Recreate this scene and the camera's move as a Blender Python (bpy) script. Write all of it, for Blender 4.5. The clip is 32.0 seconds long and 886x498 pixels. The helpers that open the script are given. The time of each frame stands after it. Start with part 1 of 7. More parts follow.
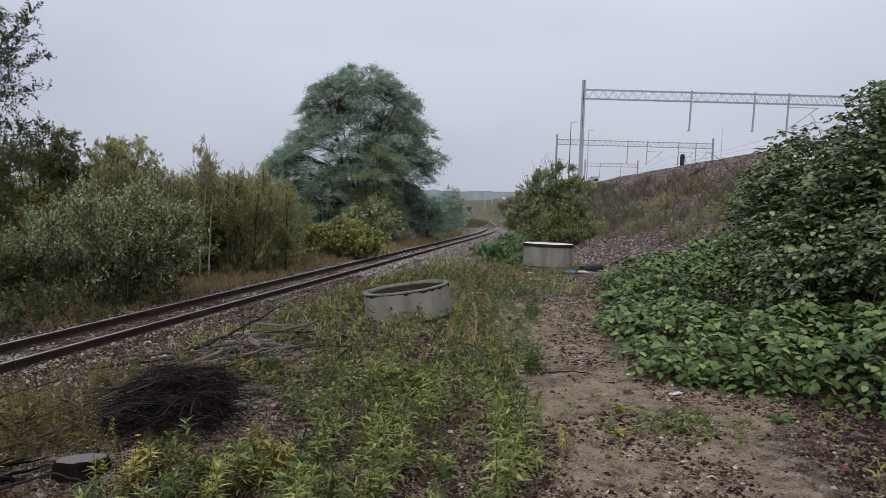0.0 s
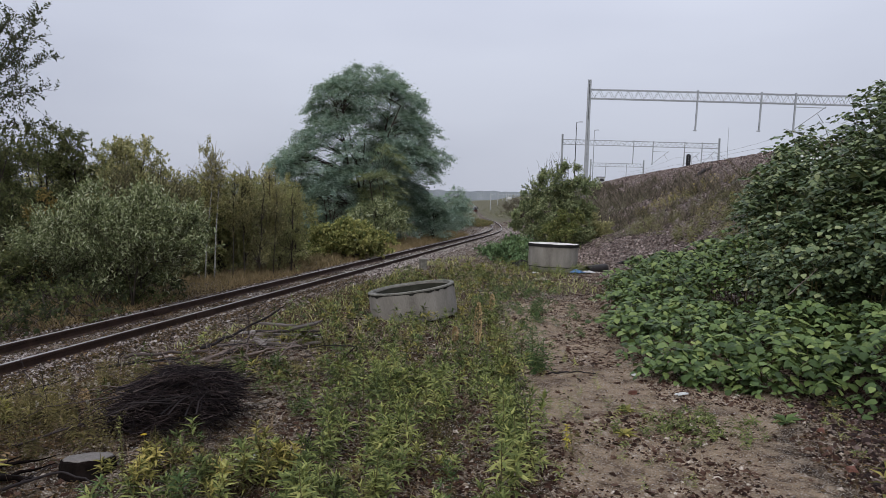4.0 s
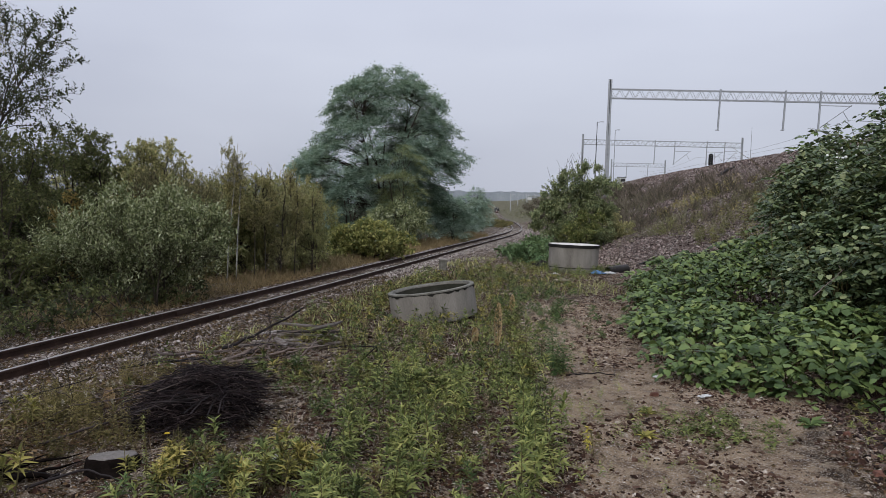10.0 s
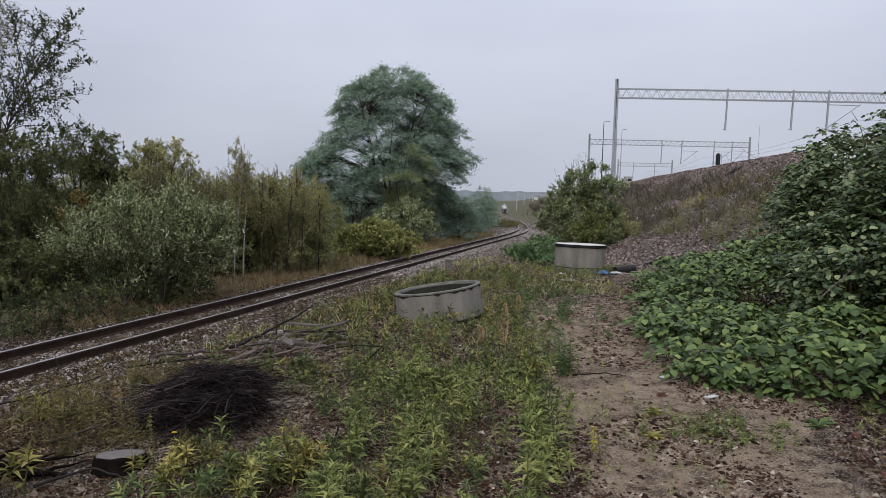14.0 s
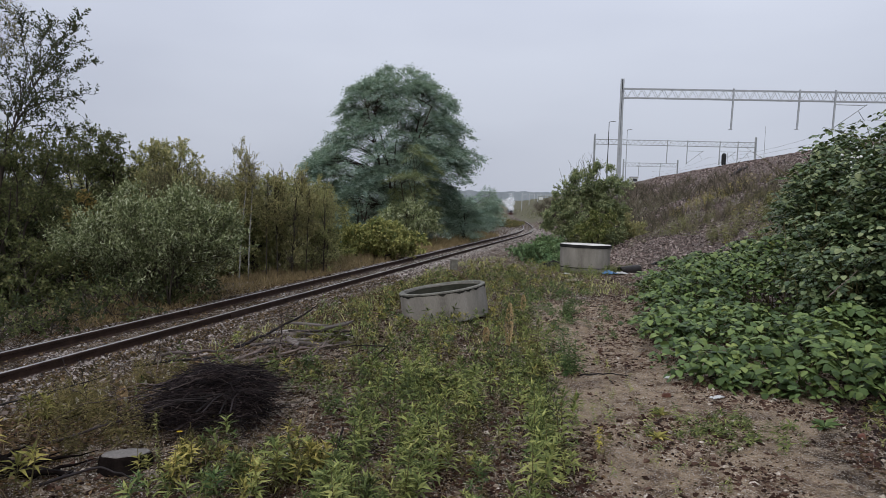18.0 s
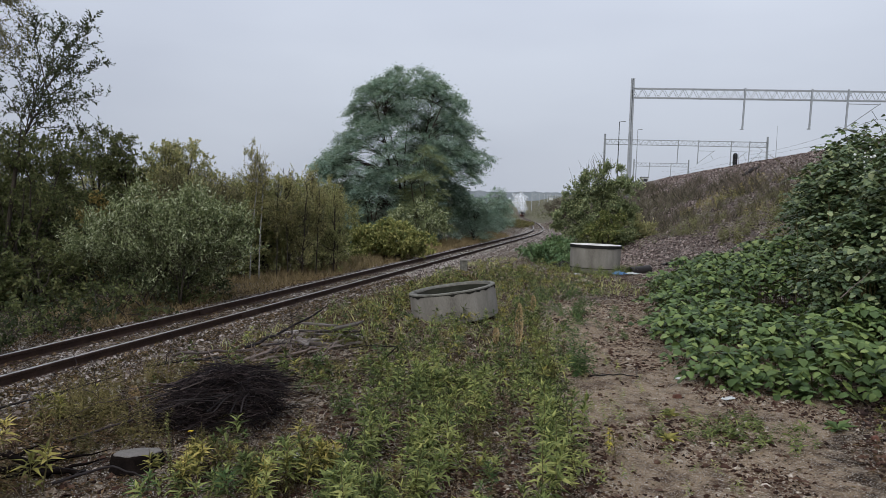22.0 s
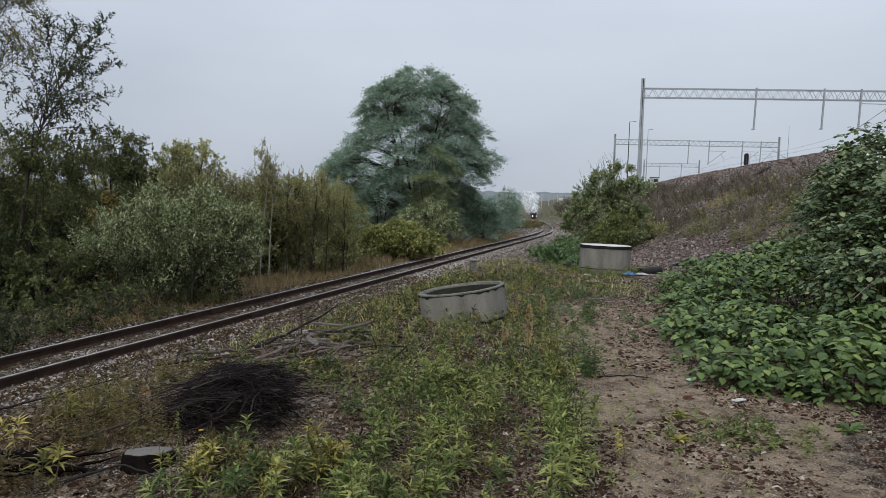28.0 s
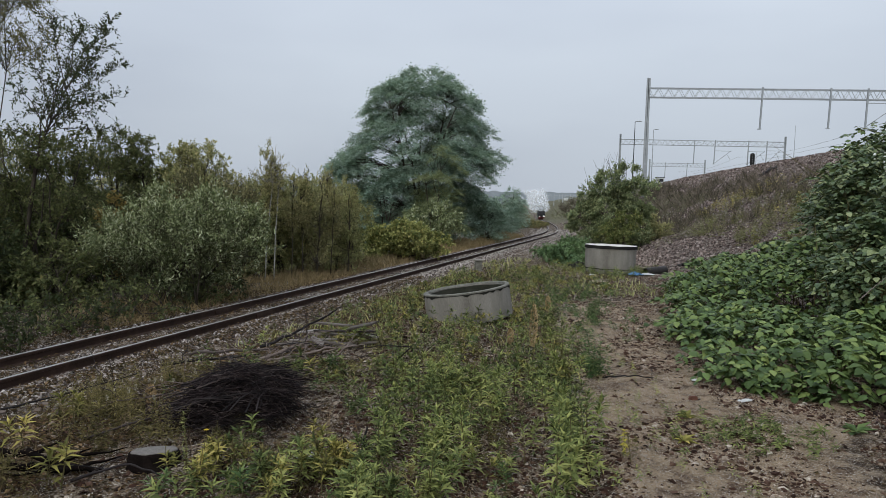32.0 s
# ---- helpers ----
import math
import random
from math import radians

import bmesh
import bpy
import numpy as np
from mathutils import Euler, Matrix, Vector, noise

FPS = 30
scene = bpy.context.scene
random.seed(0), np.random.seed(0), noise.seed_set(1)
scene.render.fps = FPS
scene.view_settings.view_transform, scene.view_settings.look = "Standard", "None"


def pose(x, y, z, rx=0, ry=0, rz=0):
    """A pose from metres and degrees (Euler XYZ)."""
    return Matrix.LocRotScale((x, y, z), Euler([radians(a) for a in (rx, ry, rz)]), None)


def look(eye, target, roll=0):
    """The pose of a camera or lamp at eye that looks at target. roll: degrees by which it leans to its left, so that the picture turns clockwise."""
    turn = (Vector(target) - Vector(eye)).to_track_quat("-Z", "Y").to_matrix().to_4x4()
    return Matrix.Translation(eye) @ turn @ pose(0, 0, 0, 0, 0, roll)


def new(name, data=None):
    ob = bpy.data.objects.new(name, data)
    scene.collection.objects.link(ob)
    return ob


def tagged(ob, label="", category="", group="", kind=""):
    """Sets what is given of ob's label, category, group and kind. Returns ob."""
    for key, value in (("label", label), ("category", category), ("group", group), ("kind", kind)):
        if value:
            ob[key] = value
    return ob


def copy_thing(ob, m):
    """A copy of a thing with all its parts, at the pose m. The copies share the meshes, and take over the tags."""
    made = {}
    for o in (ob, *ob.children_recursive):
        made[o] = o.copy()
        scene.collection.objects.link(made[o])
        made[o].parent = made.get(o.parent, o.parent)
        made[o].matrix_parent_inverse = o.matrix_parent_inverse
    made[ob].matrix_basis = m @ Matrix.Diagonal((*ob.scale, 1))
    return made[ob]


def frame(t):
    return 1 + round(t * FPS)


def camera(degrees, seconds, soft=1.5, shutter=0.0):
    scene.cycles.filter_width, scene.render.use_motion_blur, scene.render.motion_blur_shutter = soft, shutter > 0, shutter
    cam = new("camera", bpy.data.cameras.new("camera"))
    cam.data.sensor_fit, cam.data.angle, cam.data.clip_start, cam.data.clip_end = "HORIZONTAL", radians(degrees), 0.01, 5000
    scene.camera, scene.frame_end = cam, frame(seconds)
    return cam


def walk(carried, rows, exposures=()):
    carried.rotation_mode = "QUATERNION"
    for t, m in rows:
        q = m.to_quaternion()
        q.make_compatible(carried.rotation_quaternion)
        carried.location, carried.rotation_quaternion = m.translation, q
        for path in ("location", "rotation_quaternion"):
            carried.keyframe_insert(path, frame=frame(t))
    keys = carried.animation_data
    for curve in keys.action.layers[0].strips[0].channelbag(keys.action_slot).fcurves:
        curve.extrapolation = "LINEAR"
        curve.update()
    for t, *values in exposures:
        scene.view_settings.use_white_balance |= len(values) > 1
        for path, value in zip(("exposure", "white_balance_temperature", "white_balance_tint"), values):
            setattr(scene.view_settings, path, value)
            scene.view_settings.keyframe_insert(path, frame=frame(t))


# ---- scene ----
from collections import namedtuple

# ---------------------------------------------------------------- camera
cam = camera(64.5, 32.0, soft=0.4)
EYE = Vector((0.0, 0.0, 2.1))
PATH = [  # seconds, turn, tilt, lean in degrees
    (0, -2.48, -3.78, 1.78), (1, -2.40, -3.84, 1.79), (2, -2.29, -3.78, 1.80),
    (3, -2.17, -3.77, 1.75), (3.5, -2.15, -3.79, 1.79), (5.5, -1.46, -3.80, 1.69),
    (6, -1.34, -3.80, 1.69), (7, -1.09, -3.81, 1.72), (8, -0.82, -3.80, 1.62),
    (9, -0.57, -3.82, 1.64), (10, -0.42, -3.78, 1.66), (11, -0.21, -3.81, 1.65),
    (12, -0.08, -3.79, 1.62), (13, 0.00, -3.79, 1.68), (14, 0.09, -3.81, 1.66),
    (14.5, 0.14, -3.79, 1.65), (16.5, 0.30, -3.79, 1.67), (17, 0.35, -3.80, 1.70),
    (18, 0.49, -3.82, 1.69), (19, 0.67, -3.83, 1.70), (20, 0.88, -3.82, 1.62),
    (21, 1.08, -3.80, 1.70), (22, 1.29, -3.81, 1.63), (23, 1.47, -3.80, 1.63),
    (24, 1.53, -3.85, 1.64), (25, 1.71, -3.81, 1.67), (25.5, 1.76, -3.81, 1.65),
    (27.5, 2.06, -3.81, 1.66), (28, 2.06, -3.81, 1.66), (29, 2.25, -3.82, 1.68),
    (30, 2.34, -3.82, 1.69), (31, 2.40, -3.82, 1.66), (32, 2.47, -3.82, 1.65),
]


def heading(turn, tilt, lean):
    a, b = radians(turn), radians(tilt)
    way = Vector((-math.sin(a) * math.cos(b), math.cos(a) * math.cos(b), math.sin(b)))
    return look(EYE, EYE + way * 10.0, lean)


walk(cam, [(t, heading(a, b, c)) for t, a, b, c in PATH],
     exposures=[(0, 0.0, 6500, 10), (13, 0.0, 6500, 10), (25, 0.0, 6480, 5), (32, 0.0, 6470, 3)])

# ---------------------------------------------------------------- sky and light
world = bpy.data.worlds.new("overcast_sky")
scene.world = world
world.use_nodes = True
wn, wl = world.node_tree.nodes, world.node_tree.links
wn.clear()
w_out = wn.new("ShaderNodeOutputWorld")
w_bg = wn.new("ShaderNodeBackground")
w_sky = wn.new("ShaderNodeTexSky")
w_sky.sky_type = "NISHITA"
w_sky.sun_disc = False
w_sky.sun_elevation = radians(38)
w_sky.sun_rotation = radians(200)
w_sky.air_density, w_sky.dust_density, w_sky.ozone_density = 1.0, 3.0, 1.0
w_grey = wn.new("ShaderNodeMix")
w_grey.data_type = "RGBA"
w_grey.inputs["Factor"].default_value = 0.96
w_co = wn.new("ShaderNodeTexCoord")
w_map = wn.new("ShaderNodeMapping")
w_map.inputs["Scale"].default_value = (1.0, 1.0, 3.2)
w_no = wn.new("ShaderNodeTexNoise")
w_no.inputs["Scale"].default_value = 1.35
w_no.inputs["Detail"].default_value = 4.0
w_no.inputs["Roughness"].default_value = 0.45
w_ramp = wn.new("ShaderNodeValToRGB")
w_ramp.color_ramp.elements[0].position, w_ramp.color_ramp.elements[0].color = 0.34, (4.75, 5.06, 6.15, 1)
w_ramp.color_ramp.elements[1].position, w_ramp.color_ramp.elements[1].color = 0.68, (5.98, 6.33, 7.4, 1)
wl.new(w_co.outputs["Generated"], w_map.inputs["Vector"])
wl.new(w_map.outputs["Vector"], w_no.inputs["Vector"])
wl.new(w_no.outputs["Fac"], w_ramp.inputs["Fac"])
wl.new(w_sky.outputs["Color"], w_grey.inputs["A"])
wl.new(w_ramp.outputs["Color"], w_grey.inputs["B"])
# an overcast sky is about three times as bright overhead as at the horizon
w_sep = wn.new("ShaderNodeSeparateXYZ")
w_rise = wn.new("ShaderNodeMapRange")
w_rise.inputs["From Min"].default_value, w_rise.inputs["From Max"].default_value = 0.0, 1.0
w_rise.inputs["To Min"].default_value, w_rise.inputs["To Max"].default_value = 0.9, 2.9
w_mul = wn.new("ShaderNodeVectorMath")
w_mul.operation = "SCALE"
wl.new(w_co.outputs["Generated"], w_sep.inputs["Vector"])
w_pow = wn.new("ShaderNodeMath")
w_pow.operation, w_pow.use_clamp = "POWER", True
w_pow.inputs[1].default_value = 1.5
wl.new(w_sep.outputs["Z"], w_pow.inputs[0])
wl.new(w_pow.outputs[0], w_rise.inputs["Value"])
wl.new(w_grey.outputs["Result"], w_mul.inputs[0])
wl.new(w_rise.outputs["Result"], w_mul.inputs["Scale"])
wl.new(w_mul.outputs["Vector"], w_bg.inputs["Color"])
w_bg.inputs["Strength"].default_value = 0.1
wl.new(w_bg.outputs["Background"], w_out.inputs["Surface"])

sun_data = bpy.data.lights.new("sun", "SUN")
sun_data.energy, sun_data.angle, sun_data.color = 2.0, radians(45), (1.0, 0.97, 0.93)
sun = new("sun", sun_data)
sun.matrix_world = look((0, 0, 60), (26, 74, 0))

# ---------------------------------------------------------------- materials


def shader(name):
    m = bpy.data.materials.new(name)
    m.use_nodes = True
    t = m.node_tree
    t.nodes.clear()
    out = t.nodes.new("ShaderNodeOutputMaterial")
    bsdf = t.nodes.new("ShaderNodeBsdfPrincipled")
    t.links.new(bsdf.outputs[0], out.inputs[0])
    return m, t, bsdf, out


def ramp(t, source, stops):
    r = t.nodes.new("ShaderNodeValToRGB")
    els = r.color_ramp.elements
    while len(els) < len(stops):
        els.new(0.5)
    for e, (p, c) in zip(els, stops):
        e.position, e.color = p, (*c, 1)
    t.links.new(source, r.inputs["Fac"])
    return r.outputs["Color"]


def noise_tex(t, scale, detail=4.0, rough=0.55, stretch=None):
    co = t.nodes.new("ShaderNodeTexCoord")
    n = t.nodes.new("ShaderNodeTexNoise")
    n.inputs["Scale"].default_value = scale
    n.inputs["Detail"].default_value = detail
    n.inputs["Roughness"].default_value = rough
    if stretch:
        mp = t.nodes.new("ShaderNodeMapping")
        mp.inputs["Scale"].default_value = stretch
        t.links.new(co.outputs["Object"], mp.inputs["Vector"])
        t.links.new(mp.outputs["Vector"], n.inputs["Vector"])
    else:
        t.links.new(co.outputs["Object"], n.inputs["Vector"])
    return n.outputs["Fac"]


def mix_rgb(t, fac, a, b, blend="MIX"):
    m = t.nodes.new("ShaderNodeMix")
    m.data_type, m.blend_type = "RGBA", blend
    for key, v in (("Factor", fac), ("A", a), ("B", b)):
        sock = next(s for s in m.inputs if s.name == key and (s.type == "VALUE" if key == "Factor" else s.type == "RGBA"))
        if isinstance(v, (int, float)):
            sock.default_value = v
        elif isinstance(v, tuple):
            sock.default_value = (*v, 1)
        else:
            t.links.new(v, sock)
    return next(s for s in m.outputs if s.type == "RGBA")


def calc(t, op, a, b=0.0):
    m = t.nodes.new("ShaderNodeMath")
    m.operation = op
    for i, v in enumerate((a, b)):
        if isinstance(v, (int, float)):
            m.inputs[i].default_value = v
        else:
            t.links.new(v, m.inputs[i])
    return m.outputs[0]


def island(t):
    return t.nodes.new("ShaderNodeNewGeometry").outputs["Random Per Island"]


def piece(t):
    return t.nodes.new("ShaderNodeObjectInfo").outputs["Random"]


def bump(t, bsdf, height, strength, distance=0.01):
    b = t.nodes.new("ShaderNodeBump")
    b.inputs["Strength"].default_value = strength
    b.inputs["Distance"].default_value = distance
    t.links.new(height, b.inputs["Height"])
    t.links.new(b.outputs["Normal"], bsdf.inputs["Normal"])


def plain(name, stops, scale=6.0, fine=60.0, rough=0.8, metal=0.0, relief=0.4, by=None, spec=0.12, stretch=None):
    """A surface with colours spread by a coarse noise, grain by a fine one, and an optional shift per piece or island."""
    m, t, bsdf, _ = shader(name)
    coarse = noise_tex(t, scale, 5.0, 0.6, stretch)
    grain = noise_tex(t, fine, 3.0, 0.6, stretch)
    src = calc(t, "ADD", calc(t, "MULTIPLY", coarse, 0.7), calc(t, "MULTIPLY", grain, 0.3))
    if by:
        key = island(t) if by == "island" else piece(t)
        src = calc(t, "ADD", calc(t, "MULTIPLY", src, 0.45), calc(t, "MULTIPLY", key, 0.55))
    col = ramp(t, src, stops)
    t.links.new(col, bsdf.inputs["Base Color"])
    bsdf.inputs["Roughness"].default_value = rough
    bsdf.inputs["Metallic"].default_value = metal
    bsdf.inputs["Specular IOR Level"].default_value = spec
    bump(t, bsdf, grain, relief, 0.006)
    return m


def leafy(name, stops, through_light=0.3, rough=0.6, by="island", spec=0.06, warm=(1.08, 1.0, 0.88), plantwise=False):
    """Leaves: each leaf takes its own shade from the stops; some light passes through."""
    m, t, bsdf, out = shader(name)
    stops = [(p, tuple(c * w for c, w in zip(col, warm))) for p, col in stops]
    key = island(t) if by == "island" else piece(t)
    drift = noise_tex(t, 0.9, 2.0)
    if plantwise:
        # neighbours share a shade: whole plants differ more than leaves
        patchy = calc(t, "ADD", calc(t, "MULTIPLY", noise_tex(t, 3.5, 2.0), 1.5), -0.25)
        own = calc(t, "ADD", calc(t, "MULTIPLY", island(t), 0.36), calc(t, "MULTIPLY", piece(t), 0.3))
        col = ramp(t, calc(t, "ADD", own, calc(t, "MULTIPLY", patchy, 0.34)), stops)
    else:
        col = ramp(t, calc(t, "ADD", calc(t, "MULTIPLY", key, 0.72), calc(t, "MULTIPLY", drift, 0.28)), stops)
    col = mix_rgb(t, calc(t, "MULTIPLY", noise_tex(t, 45.0, 2.0), 0.2), col, (0.02, 0.03, 0.012))
    t.links.new(col, bsdf.inputs["Base Color"])
    bsdf.inputs["Roughness"].default_value = rough
    bsdf.inputs["Specular IOR Level"].default_value = spec
    tr = t.nodes.new("ShaderNodeBsdfTranslucent")
    t.links.new(mix_rgb(t, 0.4, col, (0.34, 0.4, 0.13)), tr.inputs["Color"])
    mx = t.nodes.new("ShaderNodeMixShader")
    mx.inputs[0].default_value = through_light
    t.links.new(bsdf.outputs[0], mx.inputs[1])
    t.links.new(tr.outputs[0], mx.inputs[2])
    t.links.new(mx.outputs[0], out.inputs[0])
    return m


def glow(name, colour, strength):
    m, t, bsdf, _ = shader(name)
    bsdf.inputs["Base Color"].default_value = (*colour, 1)
    bsdf.inputs["Emission Color"].default_value = (*colour, 1)
    bsdf.inputs["Emission Strength"].default_value = strength
    return m


CONCRETE = plain("concrete", [(0.3, (0.075, 0.068, 0.059)), (0.42, (0.135, 0.124, 0.109)), (0.55, (0.178, 0.165, 0.147)), (0.72, (0.25, 0.234, 0.21))], 2.6, 70, 0.9, relief=0.6, stretch=(1, 1, 0.3))
CONCRETE_PALE = plain("pale_concrete_cover", [(0.3, (0.3, 0.285, 0.26)), (0.5, (0.46, 0.44, 0.41)), (0.75, (0.6, 0.58, 0.545))], 3, 90, 0.9, relief=0.4)
CONCRETE_RIM = plain("weathered_concrete_rim", [(0.3, (0.05, 0.048, 0.04)), (0.5, (0.12, 0.116, 0.1)), (0.75, (0.22, 0.212, 0.185))], 9, 60, 0.9, relief=0.8)
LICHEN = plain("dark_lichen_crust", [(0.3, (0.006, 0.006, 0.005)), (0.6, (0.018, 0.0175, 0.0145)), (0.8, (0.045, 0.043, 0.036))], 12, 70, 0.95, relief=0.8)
TAR = plain("dark_sealant", [(0.3, (0.008, 0.008, 0.008)), (0.7, (0.022, 0.02, 0.019))], 8, 60, 0.85)
RUST_RAIL = plain("rusty_rail_steel", [(0.3, (0.016, 0.009, 0.0065)), (0.55, (0.036, 0.02, 0.014)), (0.8, (0.075, 0.043, 0.029))], 5, 60, 0.8, 0.05, 0.5, spec=0.2)
RAIL_TOP = plain("polished_rail_head", [(0.3, (0.26, 0.25, 0.24)), (0.7, (0.48, 0.465, 0.45))], 4, 80, 0.45, 0.8, 0.1, spec=0.4)
SLEEPER = plain("weathered_sleeper_wood", [(0.3, (0.022, 0.017, 0.014)), (0.6, (0.055, 0.043, 0.036)), (0.8, (0.1, 0.083, 0.072))], 4, 50, 0.9, relief=0.8, by="piece", stretch=(1, 6, 6))
STONE = plain("ballast_stone", [(0.2, (0.0153, 0.01035, 0.00882)), (0.4, (0.081, 0.0657, 0.0585)), (0.6, (0.2205, 0.1908, 0.1728)), (0.78, (0.405, 0.369, 0.342)), (0.93, (0.612, 0.5715, 0.5355))], 20, 90, 0.85, by="island")
STONE_PIECE = plain("loose_ballast_stone", [(0.2, (0.015, 0.0095, 0.0078)), (0.44, (0.07, 0.054, 0.047)), (0.66, (0.165, 0.134, 0.118)), (0.82, (0.32, 0.28, 0.255)), (0.93, (0.62, 0.56, 0.51))], 20, 90, 0.85, by="piece")
SLAG = plain("brown_slag_gravel", [(0.2, (0.016, 0.0105, 0.0095)), (0.42, (0.082, 0.06, 0.053)), (0.64, (0.205, 0.162, 0.146)), (0.92, (0.45, 0.385, 0.355))], 16, 80, 0.9, by="island")
RUBBLE = plain("dark_slag_rubble", [(0.22, (0.006, 0.0038, 0.0035)), (0.48, (0.022, 0.013, 0.011)), (0.66, (0.06, 0.038, 0.032)), (0.8, (0.15, 0.115, 0.1)), (0.9, (0.42, 0.37, 0.33))], 20, 80, 0.85, by="island")
CHIPS = plain("brick_and_slag_chips", [(0.22, (0.009, 0.0045, 0.003)), (0.44, (0.036, 0.0175, 0.0115)), (0.6, (0.085, 0.05, 0.035)), (0.73, (0.21, 0.17, 0.13)), (0.86, (0.58, 0.53, 0.46))], 20, 80, 0.9, by="island")
GALV = plain("grey_painted_steel", [(0.3, (0.22, 0.235, 0.25)), (0.7, (0.33, 0.345, 0.36))], 3, 40, 0.6, 0.2, 0.1)
DARK_STEEL = plain("dark_steel", [(0.3, (0.02, 0.02, 0.022)), (0.7, (0.05, 0.05, 0.055))], 3, 40, 0.6, 0.3, 0.1)
BARK = plain("grey_brown_bark", [(0.3, (0.02, 0.016, 0.012)), (0.6, (0.06, 0.05, 0.04)), (0.8, (0.11, 0.095, 0.08))], 10, 60, 0.95, relief=0.9, stretch=(1, 1, 0.3))
BIRCH_BARK = plain("white_birch_bark", [(0.3, (0.05, 0.045, 0.04)), (0.42, (0.22, 0.21, 0.19)), (0.7, (0.45, 0.435, 0.4))], 7, 40, 0.8, relief=0.5, stretch=(1, 1, 3))
TWIG = plain("dark_wet_twigs", [(0.25, (0.0064, 0.0048, 0.0048)), (0.55, (0.0208, 0.0152, 0.0152)), (0.85, (0.072, 0.056, 0.0496))], 8, 60, 0.75, by="piece", relief=0.5, spec=0.2)
TWIG_REST = plain("dark_wet_twig_heap", [(0.25, (0.00225, 0.001425, 0.00165)), (0.5, (0.0105, 0.0069, 0.00735)), (0.7, (0.03375, 0.024, 0.024)), (0.86, (0.1275, 0.1013, 0.0915))], 8, 60, 0.75, by="island", relief=0.5, spec=0.1)
STUMP_BARK = plain("black_wet_bark", [(0.35, (0.0024, 0.00176, 0.0016)), (0.65, (0.0088, 0.0064, 0.0056))], 14, 60, 0.95, relief=0.9, spec=0.03)
BARE_WOOD = plain("bleached_driftwood", [(0.3, (0.05, 0.038, 0.033)), (0.6, (0.17, 0.135, 0.118)), (0.8, (0.34, 0.29, 0.26))], 14, 60, 0.85, relief=0.6)
PLANK = plain("weathered_grey_board", [(0.3, (0.02, 0.016, 0.014)), (0.5, (0.085, 0.072, 0.064)), (0.8, (0.26, 0.232, 0.21))], 5, 60, 0.9, relief=0.6, by="piece", stretch=(1, 8, 8), spec=0.15)
CUT_WOOD = plain("grey_cut_wood", [(0.3, (0.06, 0.053, 0.047)), (0.5, (0.14, 0.127, 0.116)), (0.75, (0.25, 0.235, 0.218))], 14, 70, 0.85, relief=0.8, stretch=(1, 7, 1), spec=0.1)
PIPE = plain("black_plastic_pipe", [(0.3, (0.009, 0.008, 0.008)), (0.7, (0.03, 0.027, 0.026))], 6, 40, 0.5, relief=0.2)
BLUE = plain("blue_plastic_film", [(0.3, (0.05, 0.12, 0.25)), (0.7, (0.14, 0.27, 0.45))], 12, 50, 0.4, relief=0.3)
WHITE = plain("dirty_white_plastic", [(0.3, (0.3, 0.3, 0.29)), (0.7, (0.55, 0.555, 0.55))], 12, 50, 0.5, relief=0.3)
CARD = plain("damp_cardboard", [(0.3, (0.2, 0.165, 0.12)), (0.7, (0.4, 0.35, 0.27))], 9, 50, 0.85, relief=0.3)
BLOSSOM = plain("white_petals", [(0.3, (0.62, 0.63, 0.62)), (0.7, (0.8, 0.81, 0.8))], 9, 50, 0.6, relief=0.1)
BRICK = plain("broken_red_brick", [(0.3, (0.06, 0.028, 0.02)), (0.7, (0.16, 0.075, 0.055))], 15, 70, 0.9)
BLACK_PAINT = plain("sooty_black_paint", [(0.3, (0.012, 0.012, 0.013)), (0.7, (0.03, 0.03, 0.032))], 3, 40, 0.5, relief=0.1)
RED_PAINT = plain("dirty_red_paint", [(0.3, (0.06, 0.012, 0.01)), (0.7, (0.15, 0.025, 0.02))], 3, 40, 0.6, relief=0.1)
COACH = plain("dark_green_coach_paint", [(0.3, (0.02, 0.045, 0.03)), (0.7, (0.035, 0.07, 0.045))], 3, 40, 0.5, relief=0.1)
LAMP = glow("lit_headlamp", (1.0, 0.97, 0.9), 3.5)
FAR_WOOD = plain("hazy_far_forest", [(0.3, (0.2, 0.225, 0.25)), (0.6, (0.25, 0.275, 0.3)), (0.8, (0.31, 0.335, 0.36))], 0.05, 0.4, 1.0, relief=0.0, spec=0.0)

LOCUST = leafy("locust_leaves", [(0.08, (0.02291, 0.04851, 0.04136)), (0.36, (0.1, 0.1735, 0.1448)), (0.66, (0.2603, 0.3612, 0.2999)), (0.93, (0.4894, 0.5574, 0.486))], 0.42, 0.4, spec=0.35, warm=(1, 1, 1))
LOCUST_OLIVE = leafy("olive_locust_leaves", [(0.08, (0.035, 0.048, 0.024)), (0.4, (0.12, 0.15, 0.075)), (0.7, (0.24, 0.265, 0.135)), (0.95, (0.4, 0.4, 0.22))], 0.35, 0.45, spec=0.25, warm=(1, 1, 1))
GREYLEAF = leafy("willow_leaves", [(0.1, (0.028, 0.038, 0.018)), (0.4, (0.125, 0.15, 0.07)), (0.68, (0.35, 0.385, 0.2)), (0.93, (0.74, 0.76, 0.58))], 0.35, warm=(1.0, 1, 1), spec=0.3)
THICKET = leafy("thicket_leaves", [(0.1, (0.12, 0.118, 0.066)), (0.45, (0.36, 0.34, 0.175)), (0.75, (0.55, 0.49, 0.25)), (0.96, (0.68, 0.53, 0.25))], 0.5, warm=(1, 1, 1))
